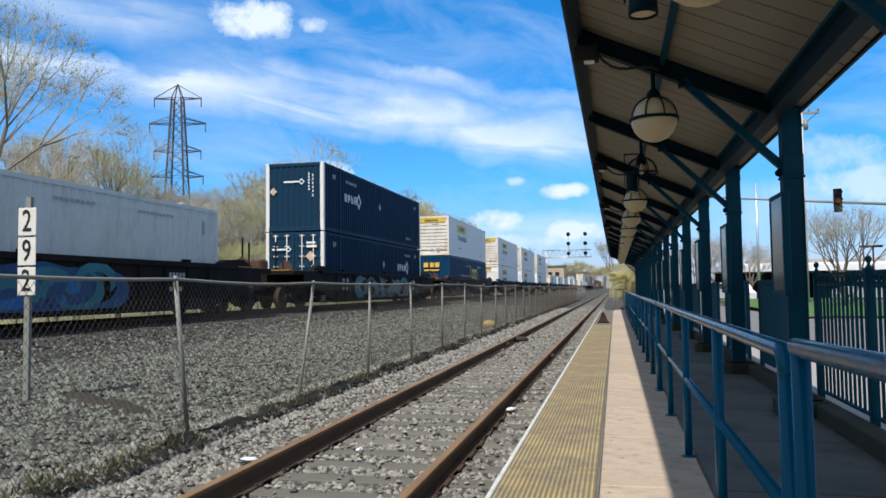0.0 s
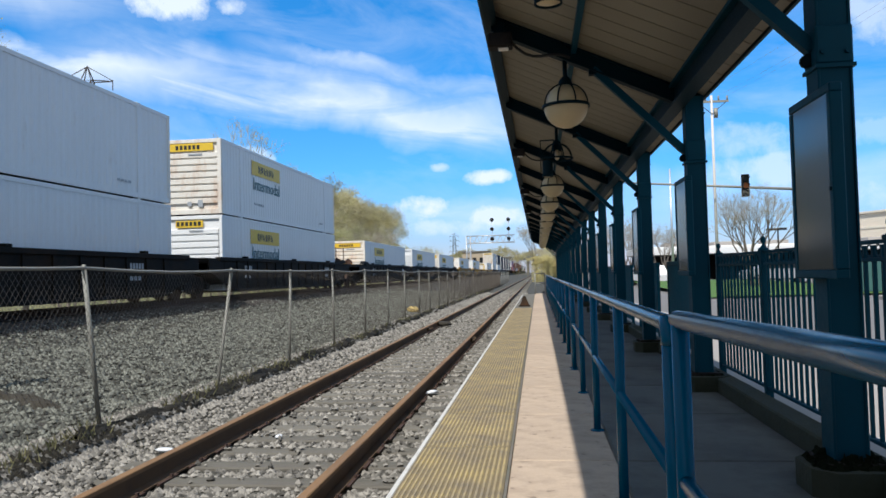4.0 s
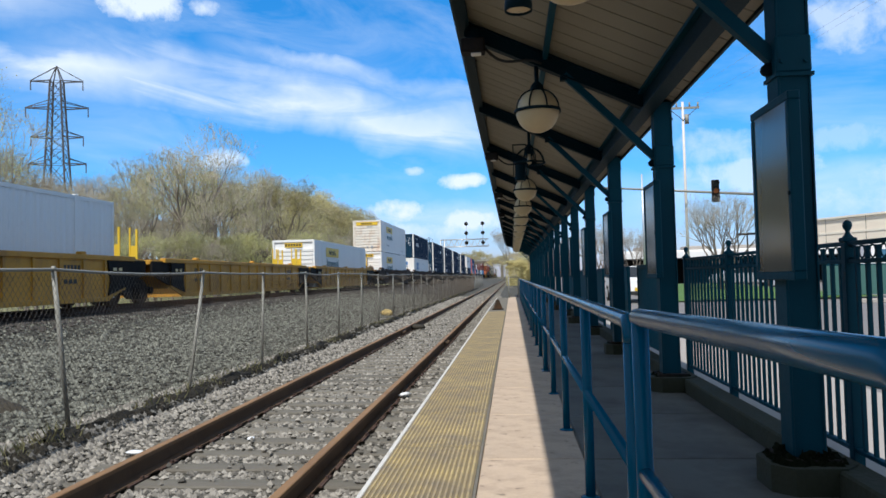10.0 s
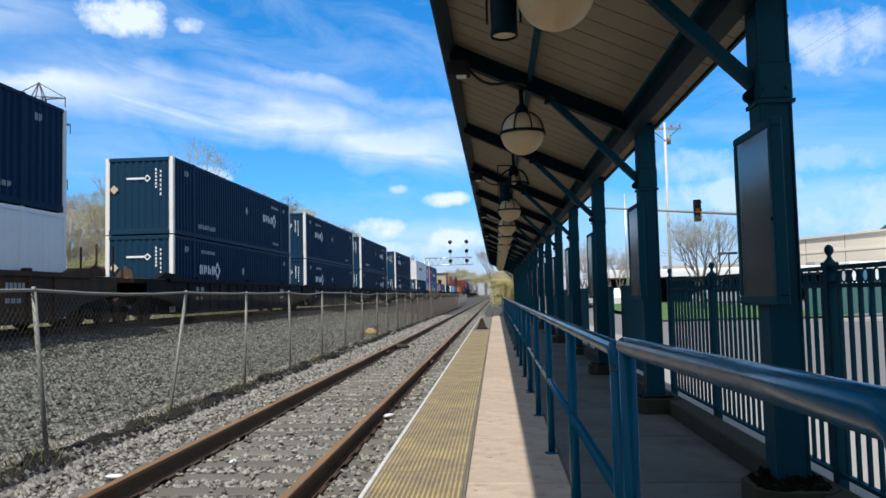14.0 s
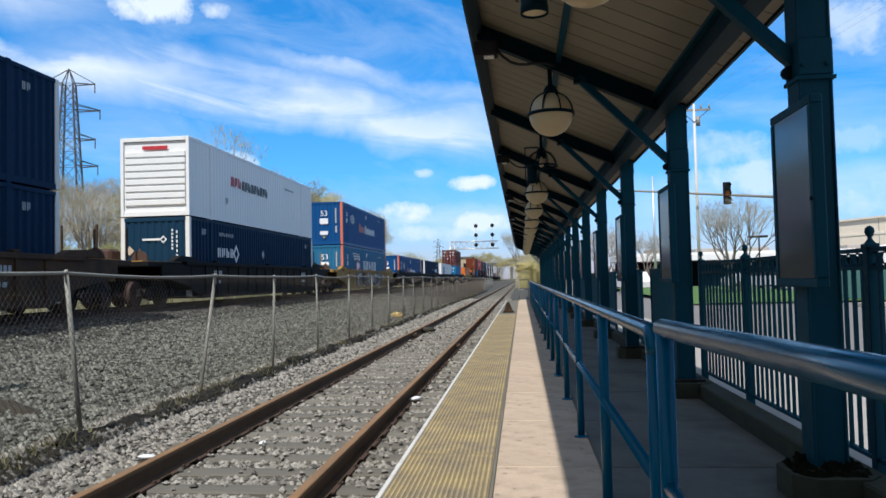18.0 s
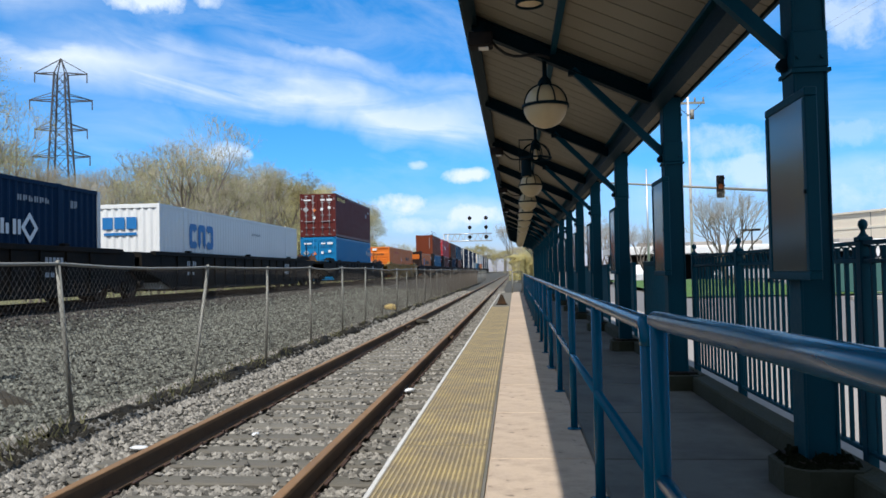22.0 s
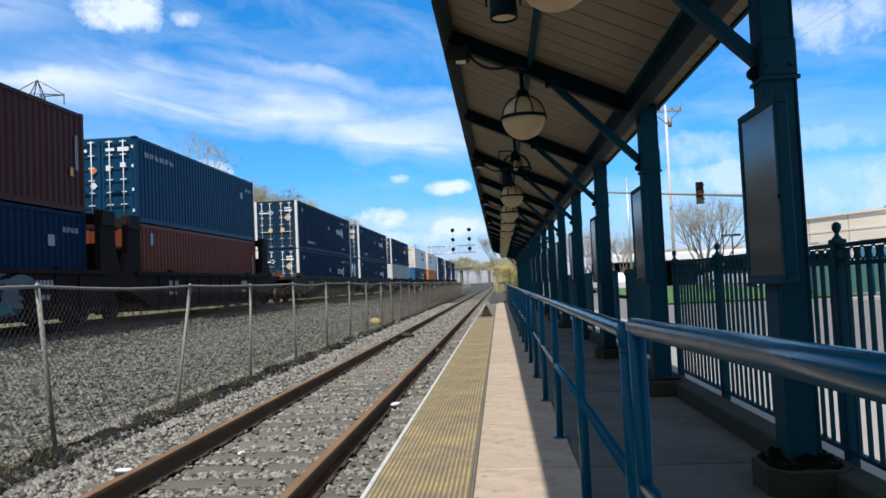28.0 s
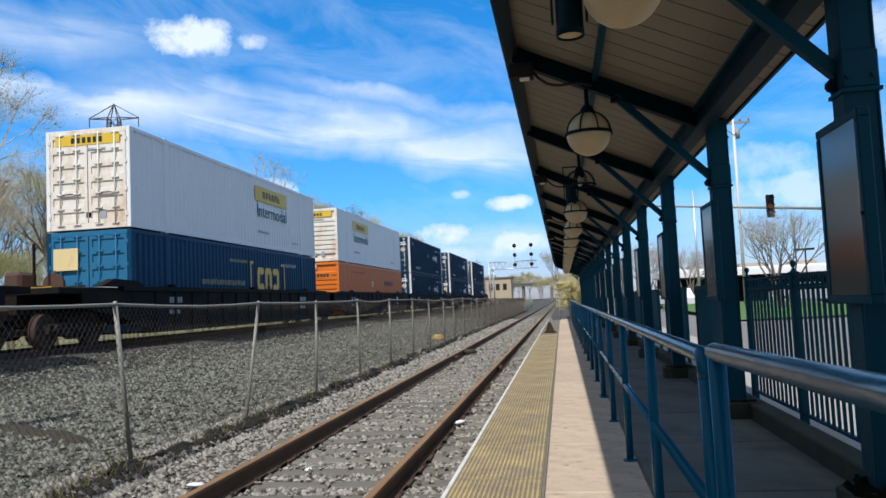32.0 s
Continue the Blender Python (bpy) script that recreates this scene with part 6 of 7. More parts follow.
            part("bulkhead_beam", Mesh().box(-1.28, min(y + way * 0.3, y + way * 0.6), 2.95, 1.28, max(y + way * 0.3, y + way * 0.6), 3.25), colour, car)
        if kind == "end":
            brake = Mesh().box(-0.95, min(y + way * 1.2, y + way * 1.9), 1.46, -0.45, max(y + way * 1.2, y + way * 1.9), 1.95, 0.08)
            hand = Mesh().tube((0.75, y + way * 2.2, 1.55), (0.75, y + way * 2.3, 1.55), 0.28, seg=14).tube((0.75, y + way * 2.25, 1.46), (0.75, y + way * 2.25, 1.9), 0.04, seg=6)
            part("brake_housing", brake, RUST_DARK if colour is not CAR_YELLOW else CAR_BROWN, car)
            part("brake_wheel", hand, RUST_DARK, car)
            for s in (-1, 1):
                part("end_hump", Mesh().prism([(y - way * 0.6, 1.50), (y - way * 0.2, 1.66), (y + way * 0.9, 1.70), (y + way * 1.5, 1.50)], "x", min(s * 1.30, s * 1.53), max(s * 1.30, s * 1.53)), colour, car)
            truck(car, y + way * 1.75, colour)
            part("coupler", Mesh().box(-0.12, min(y + way * 2.9, y + way * 3.75), 0.72, 0.12, max(y + way * 2.9, y + way * 3.75), 0.98, 0.03), RUST_DARK, car)
        elif way < 0:
            truck(car, y - 1.62 + 0.0, colour)
    if tag:
        for s in (1,):
            spray = {"blue": SPRAY_BLUE, "grey": SPRAY_GREY, "pale": MARK_GREY}[tag]
            graffiti(car, L, spray, tag)
    return car


LOW, UP = TRAIN_Z + 0.26, TRAIN_Z + 0.26 + HIGH + 0.025
J, E = "joint", "end"
# place, car colour, near end, far end, lower, upper
CONSIST = [
    (5.0, CAR_BLACK, J, E, "plain", None, "blue"), (29.8, CAR_BLACK, E, E, "navy_door", "navy", "grey"), (54.4, CAR_BROWN, E, E, "rail_blue", "van_worn", ""),
    (78.4, CAR_BLACK, E, J, "van", "van_worn", ""), (98.8, CAR_BLACK, J, J, "van", "van_worn", ""), (119.0, CAR_BLACK, J, E, "van", "van_worn", ""),
    (143.0, CAR_BLACK, E, J, "van_worn", None, ""), (163.0, CAR_BLACK, J, J, "van", None, ""), (183.0, CAR_BLACK, J, E, "van_worn", None, ""),
    (206.8, CAR_TAN, E, E, "van", None, ""), (230.8, CAR_YELLOW, E, J, "van", None, ""), (250.6, CAR_YELLOW, J, J, None, None, ""), (270.3, CAR_YELLOW, J, E, "van", None, ""),
    (294.1, CAR_BROWN, E, E, "van", "van_worn", ""), (317.5, CAR_BROWN, E, E, "rail_white", "navy", ""),
    (340.7, CAR_BLACK, E, J, "navy", "navy_far", ""), (360.5, CAR_BLACK, J, J, "navy", "navy", ""), (380.4, CAR_BLACK, J, E, "navy_far", "navy_far", ""),
    (403.9, CAR_BROWN, E, E, "navy", "navy", ""), (427.8, CAR_BLACK, E, E, "navy", "logistics", ""), (451.5, CAR_TAN, E, E, "steel_blue", "strong_blue", "pale"),
    (474.9, CAR_BLACK, E, J, "strong_blue", None, ""), (494.6, CAR_BLACK, J, J, "navy_far", None, ""), (514.4, CAR_BLACK, J, E, "rail_white", None, ""),
    (538.1, CAR_BLACK, E, E, "bright40", "maroon40", ""), (561.5, CAR_TAN, E, E, "orange", None, ""),
    (585.5, CAR_MAROON, E, J, "orange40", None, ""), (600.5, CAR_MAROON, J, J, "steel40", "brick40", ""), (616.0, CAR_MAROON, J, J, "maroon40", "red40", ""),
    (632.0, CAR_MAROON, J, J, "dark40", "shaded_brick40", "grey"), (647.4, CAR_MAROON, J, E, "brick40", "deep40", ""),
    (667.5, CAR_BROWN, E, J, "navy_door", "navy_door", ""), (687.6, CAR_BROWN, J, J, "navy_far", "navy_door", ""), (707.3, CAR_BLACK, J, E, "grey_box", "navy_door", ""),
    (731.1, CAR_BLACK, E, J, "rail_blue_door", "van_door", ""), (751.2, CAR_BLACK, J, J, "orange", "van_worn", ""), (771.2, CAR_BLACK, J, E, "navy_door", "navy_door", ""),
    (793.0, CAR_BLACK, E, J, "navy_door", "navy_door", ""), (814.0, CAR_BLACK, J, E, "navy_door", "navy_door", ""),
]
CARS = {}
for y, colour, near, far, low, upper, tag in CONSIST:
    tall = colour is CAR_MAROON
    L = L40 if tall else L53
    key = (L, near, far, colour.name, tag)
    if key in CARS:
        car = copy_thing(CARS[key], pose(0, 0, 0))
    else:
        CARS[key] = car = well_car(L, near, far, colour, tall, tag)
    MOVING.append((car, y, TRAIN_Z))
    for kind, z in ((low, LOW), (upper, UP)):
        if kind:
            shift = (L53 - L40) / 2 if kind.endswith("40") and not tall else 0.0
            put_container(kind, y + shift, z)

# ---- trees ----


def tree_shapes(seed, height, spread, levels, leaves, leaf_size, forks=3, multi=1, droop=0.0, leaf_low=0.0, twigs=6, thick=0.0145):
    """Wood and leaves of one tree: forking tapered limbs, fine twigs, and small leaves scattered about the twig ends."""
    r = random.Random(seed)
    wood, spray, twig_ends = Mesh(), Mesh(), []

    def limb(p, d, length, radius, level):
        bend = Vector((r.uniform(-1, 1), r.uniform(-1, 1), r.uniform(-0.3, 0.6 - droop))) * 0.18
        mid = p + d * (length * 0.5)
        d2 = (d + bend).normalized()
        end = mid + d2 * (length * 0.5)
        seg = 6 if level < 2 else (4 if level < 4 else 3)
        into = wood if level < 4 else spray
        into.tube(p, mid, radius, radius * 0.86, seg, caps=False)
        into.tube(mid, end, radius * 0.86, radius * 0.70, seg, caps=False)
        if level >= levels:
            twig_ends.append((end, d2))
            return
        n = forks if level else forks + 1
        for i in range(n):
            a = 2 * math.pi * (i + r.random()) / n
            u = d2.orthogonal().normalized()
            w = d2.cross(u)
            lean = r.uniform(0.30, 0.75) * spread
            nd = (d2 + (u * math.cos(a) + w * math.sin(a)) * lean + Vector((0, 0, 0.10 - droop * (level > 2)))).normalized()
            limb(end if i else end, nd, length * r.uniform(0.60, 0.86), radius * r.uniform(0.50, 0.66), level + 1)

    for k in range(multi):
        a = 2 * math.pi * k / max(1, multi)
        d = Vector((math.cos(a) * 0.35, math.sin(a) * 0.35, 1)).normalized() if multi > 1 else Vector((r.uniform(-0.08, 0.08), r.uniform(-0.08, 0.08), 1)).normalized()
        limb(Vector((0, 0, -0.2)), d, height * (0.30 if multi == 1 else 0.26), height * thick * (1.0 if multi == 1 else 0.6), 0)
    # fine twigs at the limb ends
    for p, d in twig_ends:
        for _ in range(twigs):
            q = (d + Vector((r.gauss(0, 1), r.gauss(0, 1), r.gauss(0, 1) * 0.7 - droop)) * 0.55).normalized() * (height * r.uniform(0.035, 0.085))
            u = q.orthogonal().normalized() * (height * 0.00062)
            w = q.cross(u).normalized() * (height * 0.00062)
            k = len(spray.v)
            spray.v += [tuple(p - u), tuple(p + u), tuple(p + w), tuple(p + q)]
            spray.f += [(k, k + 1, k + 3), (k + 1, k + 2, k + 3)]
            spray.smooth += [False, False]
    crown = Mesh()
    v, f = [], []
    for _ in range(leaves):
        p, d = r.choice(twig_ends)
        q = p + Vector((r.gauss(0, 1), r.gauss(0, 1), r.gauss(0, 1) - droop)) * (height * 0.028)
        if r.random() < leaf_low:
            q.z *= r.random()
        s = leaf_size * r.uniform(0.5, 1.3)
        a = Vector((r.uniform(-1, 1), r.uniform(-1, 1), r.uniform(-1, 1))).normalized() * s
        b = a.orthogonal().normalized() * s * 0.6
        k = len(v)
        v += [tuple(q - a), tuple(q + b), tuple(q + a), tuple(q - b)]
        f.append((k, k + 1, k + 2, k + 3))
    crown.v, crown.f, crown.smooth = v, f, [False] * len(f)
    return wood, spray, crown


def tree(label, seed, height, spread, levels, leaves, leaf_size, leaf, **more):
    wood, spray, crown = tree_shapes(seed, height, spread, levels, leaves, leaf_size, **more)
    t = thing("tree", label, "tree", "trees")
    part("trunk", wood, BARK, t)
    part("twig_spray", spray, TWIG, t, "fine pale twigs", kind="stuff")
    part("crown", crown, leaf, t)
    return t


TREES = [
    tree("tall budding tree with bare spreading limbs", 1, 14.0, 0.75, 5, 6500, 0.045, LEAF_SPRING, twigs=6, thick=0.0165),
    tree("bare grey-brown tree with fine upright twigs", 2, 13.0, 0.62, 5, 1500, 0.045, LEAF_BUD),
    tree("tree with a haze of young yellow-green leaves", 3, 12.5, 0.85, 5, 10000, 0.05, LEAF_SPRING),
    tree("slender budding tree behind the railway", 4, 14.5, 0.6, 5, 6000, 0.045, LEAF_SPRING, twigs=6, thick=0.016),
    tree("dense yellow-green spring thicket tree", 5, 9.5, 0.95, 5, 15000, 0.06, LEAF_SPRING, leaf_low=0.35),
    tree("broad olive-green tree with fresh leaves", 6, 13.0, 0.80, 5, 17000, 0.075, LEAF_WILLOW, leaf_low=0.15),
    tree("tall open tree with pale limbs and sparse yellow-green leaves", 7, 14.5, 0.72, 5, 12000, 0.045, LEAF_SPRING, twigs=9),
]
TREES.append(tree("bare tree with dark forking limbs and a thin crown", 8, 13.5, 0.80, 5, 1800, 0.045, LEAF_SPRING, twigs=6, thick=0.0175))
rng = random.Random(21)
used = set()


def plant(kind, x, y, scale):
    m = pose(x, y, ground_height(x, y), 0, 0, rng.uniform(0, 360)) @ Matrix.Scale(scale, 4)
    if kind in used:
        copy_thing(TREES[kind], m @ Matrix.Scale(1 / TREES[kind].scale.x, 4))
    else:
        used.add(kind)
        TREES[kind].matrix_basis = m


SKYLINE = [(20, 14.0), (36, 12.2), (45, 10.6), (57, 11.6), (69, 13.3), (77, 13.1), (105, 14.2), (154, 14.7), (400, 14.7)]


def skyline(y):
    for (a, p), (b, q) in zip(SKYLINE, SKYLINE[1:]):
        if a <= y <= b:
            return p + (q - p) * (y - a) / (b - a)
    return 14.0


for row, (x, step) in enumerate(((-26, 4.4), (-32, 7.2), (-40, 8.2), (-50, 9.2))):
    y = (40.0, 47.0, 52.0, 62.0)[row]
    while y < (172 if row < 3 else 230):
        px, py = x + rng.uniform(-1.6, 1.6), y + rng.uniform(-1.2, 1.2)
        along = py * 30 / -px
        if along > 190:
            break
        top = (skyline(along) - 1.15) * -px / 30 + 1.75
        if row == 0:
            kind = rng.choice((4, 4, 2, 1, 4))
            size = top * rng.uniform(0.42, 0.68) / (9.5 if kind == 4 else 12.5)
        elif along > 100:
            kind = 5 if rng.random() < 0.7 else rng.choice((2, 1))
            size = top * rng.uniform(0.86, 1.02) / 12.6
        else:
            kind = rng.choice((0, 1, 0, 3, 2, 7))
            size = top * rng.uniform(0.70, 1.06) / 12.8
            if 44 < along < 54:
                kind, size = 1, size * 0.85
        plant(kind, px, py, size)
        y += step * (1 + y / 260)
# bare undergrowth between and behind the tall trees
for x, step, first in ((-29, 5.2, 43.0), (-45, 6.4, 60.0), (-60, 6.0, 80.0)):
    y = first
    while y * 30 / -x < 150:
        px, py = x + rng.uniform(-2, 2), y + rng.uniform(-1.5, 1.5)
        top = (skyline(py * 30 / -px) - 1.15) * -px / 30 + 1.75
        plant(rng.choice((1, 1, 4, 3, 7)), px, py, top * rng.uniform(0.45, 0.66) / 12.5)
        y += step
plant(6, -31.0, 30.0, 1.04)
plant(1, -36.0, 41.0, 0.95)
plant(3, -38.0, 46.0, 0.92)
plant(1, -32.0, 38.0, 0.75)
plant(4, -27.0, 34.0, 0.60)
plant(4, -26.0, 29.0, 0.55)
# trees at the end of the line
bush = tree("low yellow-green bushy tree at the end of the platform", 12, 4.4, 0.95, 4, 18000, 0.085, LEAF_WILLOW, leaf_low=0.45)
bush.matrix_basis = pose(1.0, 126, -0.45)
copy_thing(bush, pose(3.0, 130, -0.45, 0, 0, 100) @ Matrix.Scale(0.9, 4))
copy_thing(bush, pose(5.4, 128, -0.45, 0, 0, 200))
for x, y, s in ((-9, 372, 0.75), (-3, 366, 0.7), (4, 370, 0.8), (10, 362, 0.7), (16, 350, 0.8), (-32, 376, 0.7), (-26, 380, 0.6)):
    plant(5, x, y, s)
for i in range(16):
    plant(5, -62 + i * 6.2, 452 + 9 * (i % 3), 0.95 + 0.12 * (i % 4))
plant(2, 3.6, 128, 0.44)
plant(5, 6.2, 134, 0.42)
plant(1, -0.6, 150, 0.85)
plant(1, 4.5, 150, 0.75)
for x, y, s in ((-60, 340, 1.3), (-48, 360, 1.2), (-38, 380, 1.0), (12, 300, 1.0), (20, 280, 1.1), (30, 310, 1.3), (-28, 420, 1.2), (-12, 430, 1.1), (2, 440, 1.2)):
    plant(2 if x < 0 else 1, x, y, s)
shrub = tree("bare many-stemmed street tree with fine twigs", 9, 6.2, 0.80, 5, 60, 0.05, LEAF_BUD, multi=3, twigs=3, thick=0.022)
shrub.matrix_basis = pose(10.9, 40.5, -0.05)
copy_thing(shrub, pose(9.8, 62, -0.05, 0, 0, 80) @ Matrix.Scale(0.9, 4))
copy_thing(shrub, pose(8.6, 77, -0.05, 0, 0, 200) @ Matrix.Scale(1.2, 4))

# ---- lattice towers ----


def lattice_tower(x, y, turn, scale=1.0):
    t = thing("power_pylon", "rusty steel lattice power pylon with three pairs of arms", "pylon", "power pylons", at=pose(x, y, -1.6, 0, 0, turn) @ Matrix.Scale(scale, 4))

    def half(z):
        return 2.54 + (0.82 - 2.54) * z / 37.1

    levels = [0, 6, 11, 15.5, 19.5, 23.2, 25.5, 27.7, 30.2, 32.6, 34.9, 37.1]
    for sx, sy in ((-1, -1), (-1, 1), (1, -1), (1, 1)):
        leg = Mesh().tube((sx * half(0), sy * half(0), 0), (sx * half(37.1), sy * half(37.1), 37.1), 0.20, 0.16, seg=4)
        part("leg", leg, STEEL_DARK, t)
    for a, b in zip(levels, levels[1:]):
        web = Mesh()
        p, q = half(a), half(b)
        for c in ((-1, -1, 1, -1), (1, -1, 1, 1), (1, 1, -1, 1), (-1, 1, -1, -1)):
            web.tube((c[0] * p, c[1] * p, a), (c[2] * q, c[3] * q, b), 0.055, seg=3, caps=False)
            web.tube((c[2] * p, c[3] * p, a), (c[0] * q, c[1] * q, b), 0.055, seg=3, caps=False)
            web.tube((c[0] * q, c[1] * q, b), (c[2] * q, c[3] * q, b), 0.05, seg=3, caps=False)
        part("bracing", web, STEEL_DARK, t, kind="stuff")
    for z, reach in ((37.1, 4.1), (32.6, 4.9), (27.7, 4.1), (23.2, 4.5)):
        for s in (-1, 1):
            arm = Mesh()
            h = half(z)
            rise = 1.1 if z < 37 else 0.0
            for sy in (-1, 1):
                arm.tube((s * h, sy * h, z), (s * reach, 0, z), 0.11, seg=4, caps=False)
                if rise:
                    arm.tube((s * h, sy * h, z + rise), (s * reach, 0, z + 0.1), 0.08, seg=3, caps=False)
            arm.tube((s * reach, 0, z + 0.2), (s * reach, 0, z - 1.5), 0.10, seg=4)
            part("arm", arm, STEEL_DARK, t)
    peak = Mesh()
    for sx, sy in ((-1, -1), (-1, 1), (1, -1), (1, 1)):
        peak.tube((sx * 0.82, sy * 0.82, 37.1), (0, 0, 39.7), 0.1, seg=4, caps=False)
    for sx in (-1, 1):
        peak.tube((0, 0, 39.6), (sx * 4.1, 0, 37.2), 0.09, seg=4, caps=False)
    part("peak", peak, STEEL_DARK, t, kind="stuff")
    return t


pylon = lattice_tower(-74.7, 120.0, 14)
copy_thing(pylon, pose(-74, 684, -1.6, 0, 0, 14))

# ---- signal gantry across the main line ----
gantry = thing("signal_gantry", "pale steel cantilever signal gantry with two signal masts", "signal", at=pose(0, 189, 0))
leg = Mesh()
for sx in (-0.5, 0.5):
    for sy in (-0.5, 0.5):
        leg.tube((-16.9 + sx, sy, -0.4), (-16.9 + sx, sy, 10.6), 0.11, seg=6)
for z in range(0, 10):
    leg.tube((-17.4, -0.5, z), (-16.4, -0.5, z + 1), 0.06, seg=4, caps=False)
    leg.tube((-16.4, -0.5, z), (-17.4, -0.5, z + 1), 0.06, seg=4, caps=False)
part("mast_leg", leg, ALUMINIUM, gantry)
for z in (8.75, 10.5):
    for sy in (-0.5, 0.5):
        part("chord", Mesh().tube((-17.4, sy, z), (-5.4, sy, z), 0.11, seg=6), ALUMINIUM, gantry)
for i in range(8):
    web = Mesh()
    x = -16.9 + i * 1.44
    for sy in (-0.5, 0.5):
        web.tube((x, sy, 8.75), (x + 0.72, sy, 10.5), 0.05, seg=4, caps=False).tube((x + 0.72, sy, 10.5), (x + 1.44, sy, 8.75), 0.05, seg=4, caps=False)
    part("web", web, ALUMINIUM, gantry, kind="stuff")
part("walkway", Mesh().box(-17.4, -0.9, 8.60, -5.4, 0.9, 8.68), ALUMINIUM, gantry)
for x in (-10.9, -6.85):
    mast = part("signal_mast", Mesh().tube((x, -0.7, 8.7), (x, -0.7, 15.0), 0.07, seg=6), ALUMINIUM, gantry)
    for z in (9.6, 12.0, 14.3):
        head = Mesh().tube((x, -0.95, z), (x, -0.78, z), 0.48, seg=14).box(x - 0.2, -0.78, z - 0.3, x + 0.2, -0.5, z + 0.3)
        for dz in (-0.22, 0.22):
            head.tube((x, -1.15, z + dz), (x, -0.95, z + dz), 0.15, seg=8)
        part("signal_head", head, BLACK, mast, "black signal head")

# ---- road overpass in the distance ----
bridge = thing("road_overpass", "grey concrete road overpass far down the line", "bridge", at=pose(0, 400, 0))
part("deck", Mesh().box(-70, -5, 7.6, 9, 5, 8.6), CONCRETE_OLD, bridge)
part("parapet", Mesh().box(-70, -5.2, 8.6, 9, -5.0, 9.3), CONCRETE_OLD, bridge)
for x in (-19.5, -5.0, 8):
    part("pier", Mesh().box(x - 0.7, -4, -1, x + 0.7, 4, 7.6, 0.1), CONCRETE_OLD, bridge)
part("abutment", Mesh().prism([(-70, -2), (-30, -2), (-24, 7.6), (-70, 7.6)], "y", -5, 5), CONCRETE_OLD, bridge)
hut = thing("signal_hut", "tan flat-roofed railway building by the line", "building", at=pose(-19.5, 240, -0.3))
part("wall", Mesh().box(-4, 0, 0, 4, 9, 8.2), surface("tan_wall", (0.42, 0.34, 0.24), 0.9), hut)
part("roof", Mesh().box(-4.3, -0.3, 8.2, 4.3, 9.3, 8.6), CONCRETE_OLD, hut)
for i in range(3):
    part("window", Mesh().box(-3 + i * 2.2, -0.05, 4.5, -1.8 + i * 2.2, 0.02, 6.5), DARK_GLASS, hut)

# ---- street side ----
signal = thing("traffic_signal", "traffic signal head on a long mast arm over the street", "traffic light", at=pose(0, 45, 0))
part("mast_arm", Mesh().tube((16.6, 0, 5.26), (5.2, 0, 6.16), 0.09, 0.05, seg=8), GALV, signal)
part("pole", Mesh().tube((16.6, 0, -0.1), (16.6, 0, 6.4), 0.16, 0.12, seg=10), GALV, signal)
head = part("signal_housing", Mesh().box(11.62, -0.18, 5.08, 12.02, 0.05, 6.36, 0.03), BLACK, signal)
for i in range(3):
    z = 5.30 + i * 0.42
    lens = Mesh().tube((11.82, -0.20, z), (11.82, -0.17, z), 0.15, seg=14)
    part("lens", lens, (MARK_BLACK, SIGN_YELLOW, MARK_BLACK)[i] if i != 1 else ORANGE_DULL, head)
    hood = Mesh()
    c = [Vector((11.82 + 0.17 * math.cos(radians(a)), 0, z + 0.17 * math.sin(radians(a)))) for a in range(-10, 191, 25)]
    for a, b in zip(c, c[1:]):
        hood.quad((a.x, -0.18, a.z), (b.x, -0.18, b.z), (b.x, -0.42, b.z), (a.x, -0.42, a.z))
    part("hood", hood, BLACK, head)


def utility_pole(x, y, h, cross):
    p = thing("utility_pole", "weathered utility pole with a crossarm" if cross else "slim pale metal street pole", "pole", at=pose(x, y, -0.1))
    part("pole", Mesh().tube((0, 0, 0), (0, 0, h), 0.095 if cross else 0.09, 0.07 if cross else 0.05, seg=10), surface("pole_wood", (0.60, 0.56, 0.52), 0.9, vary=0.2) if cross else ALUMINIUM, p)
    if cross:
        part("crossarm", Mesh().box(-0.95, -0.05, h - 0.42, 0.95, 0.05, h - 0.30), GALV, p)
        for dx in (-0.88, 0.4, 0.88):
            part("overhead_wire", Mesh().pipe([(dx + 0.085 * u * 46 / 10, -u * 46 / 10, h - 0.04 - 0.9 * math.sin(math.pi * u / 10)) for u in range(11)], 0.0035, 4), GALV, p)
        for i, dx in enumerate((-0.88, -0.35, 0.4, 0.88)):
            part("insulator", Mesh().tube((dx, 0, h - 0.30), (dx, 0, h - 0.05), 0.05, seg=8), GALV, p)
        part("transformer", Mesh().tube((0.22, 0, h - 1.3), (0.22, 0, h - 0.75), 0.12, seg=12), GALV, p)
        part("brace", Mesh().tube((-0.8, -0.07, h - 0.4), (0, -0.07, h - 1.1), 0.025, seg=4).tube((0.8, -0.07, h - 0.4), (0, -0.07, h - 1.1), 0.025, seg=4), STEEL_DARK, p)
    return p


utility_pole(10.3, 45.6, 11.2, True)
utility_pole(8.3, 48.5, 7.4, False)
lamp = thing("street_lamp", "dark street lamp with a flat head", "street lamp", at=pose(18.0, 60, -0.1))
part("pole", Mesh().tube((0, 0, 0), (0, 0, 3.9), 0.06, seg=8), BLACK, lamp)
part("lamp_head", Mesh().box(-0.8, -0.2, 3.9, 0.6, 0.2, 4.05), BLACK, lamp)

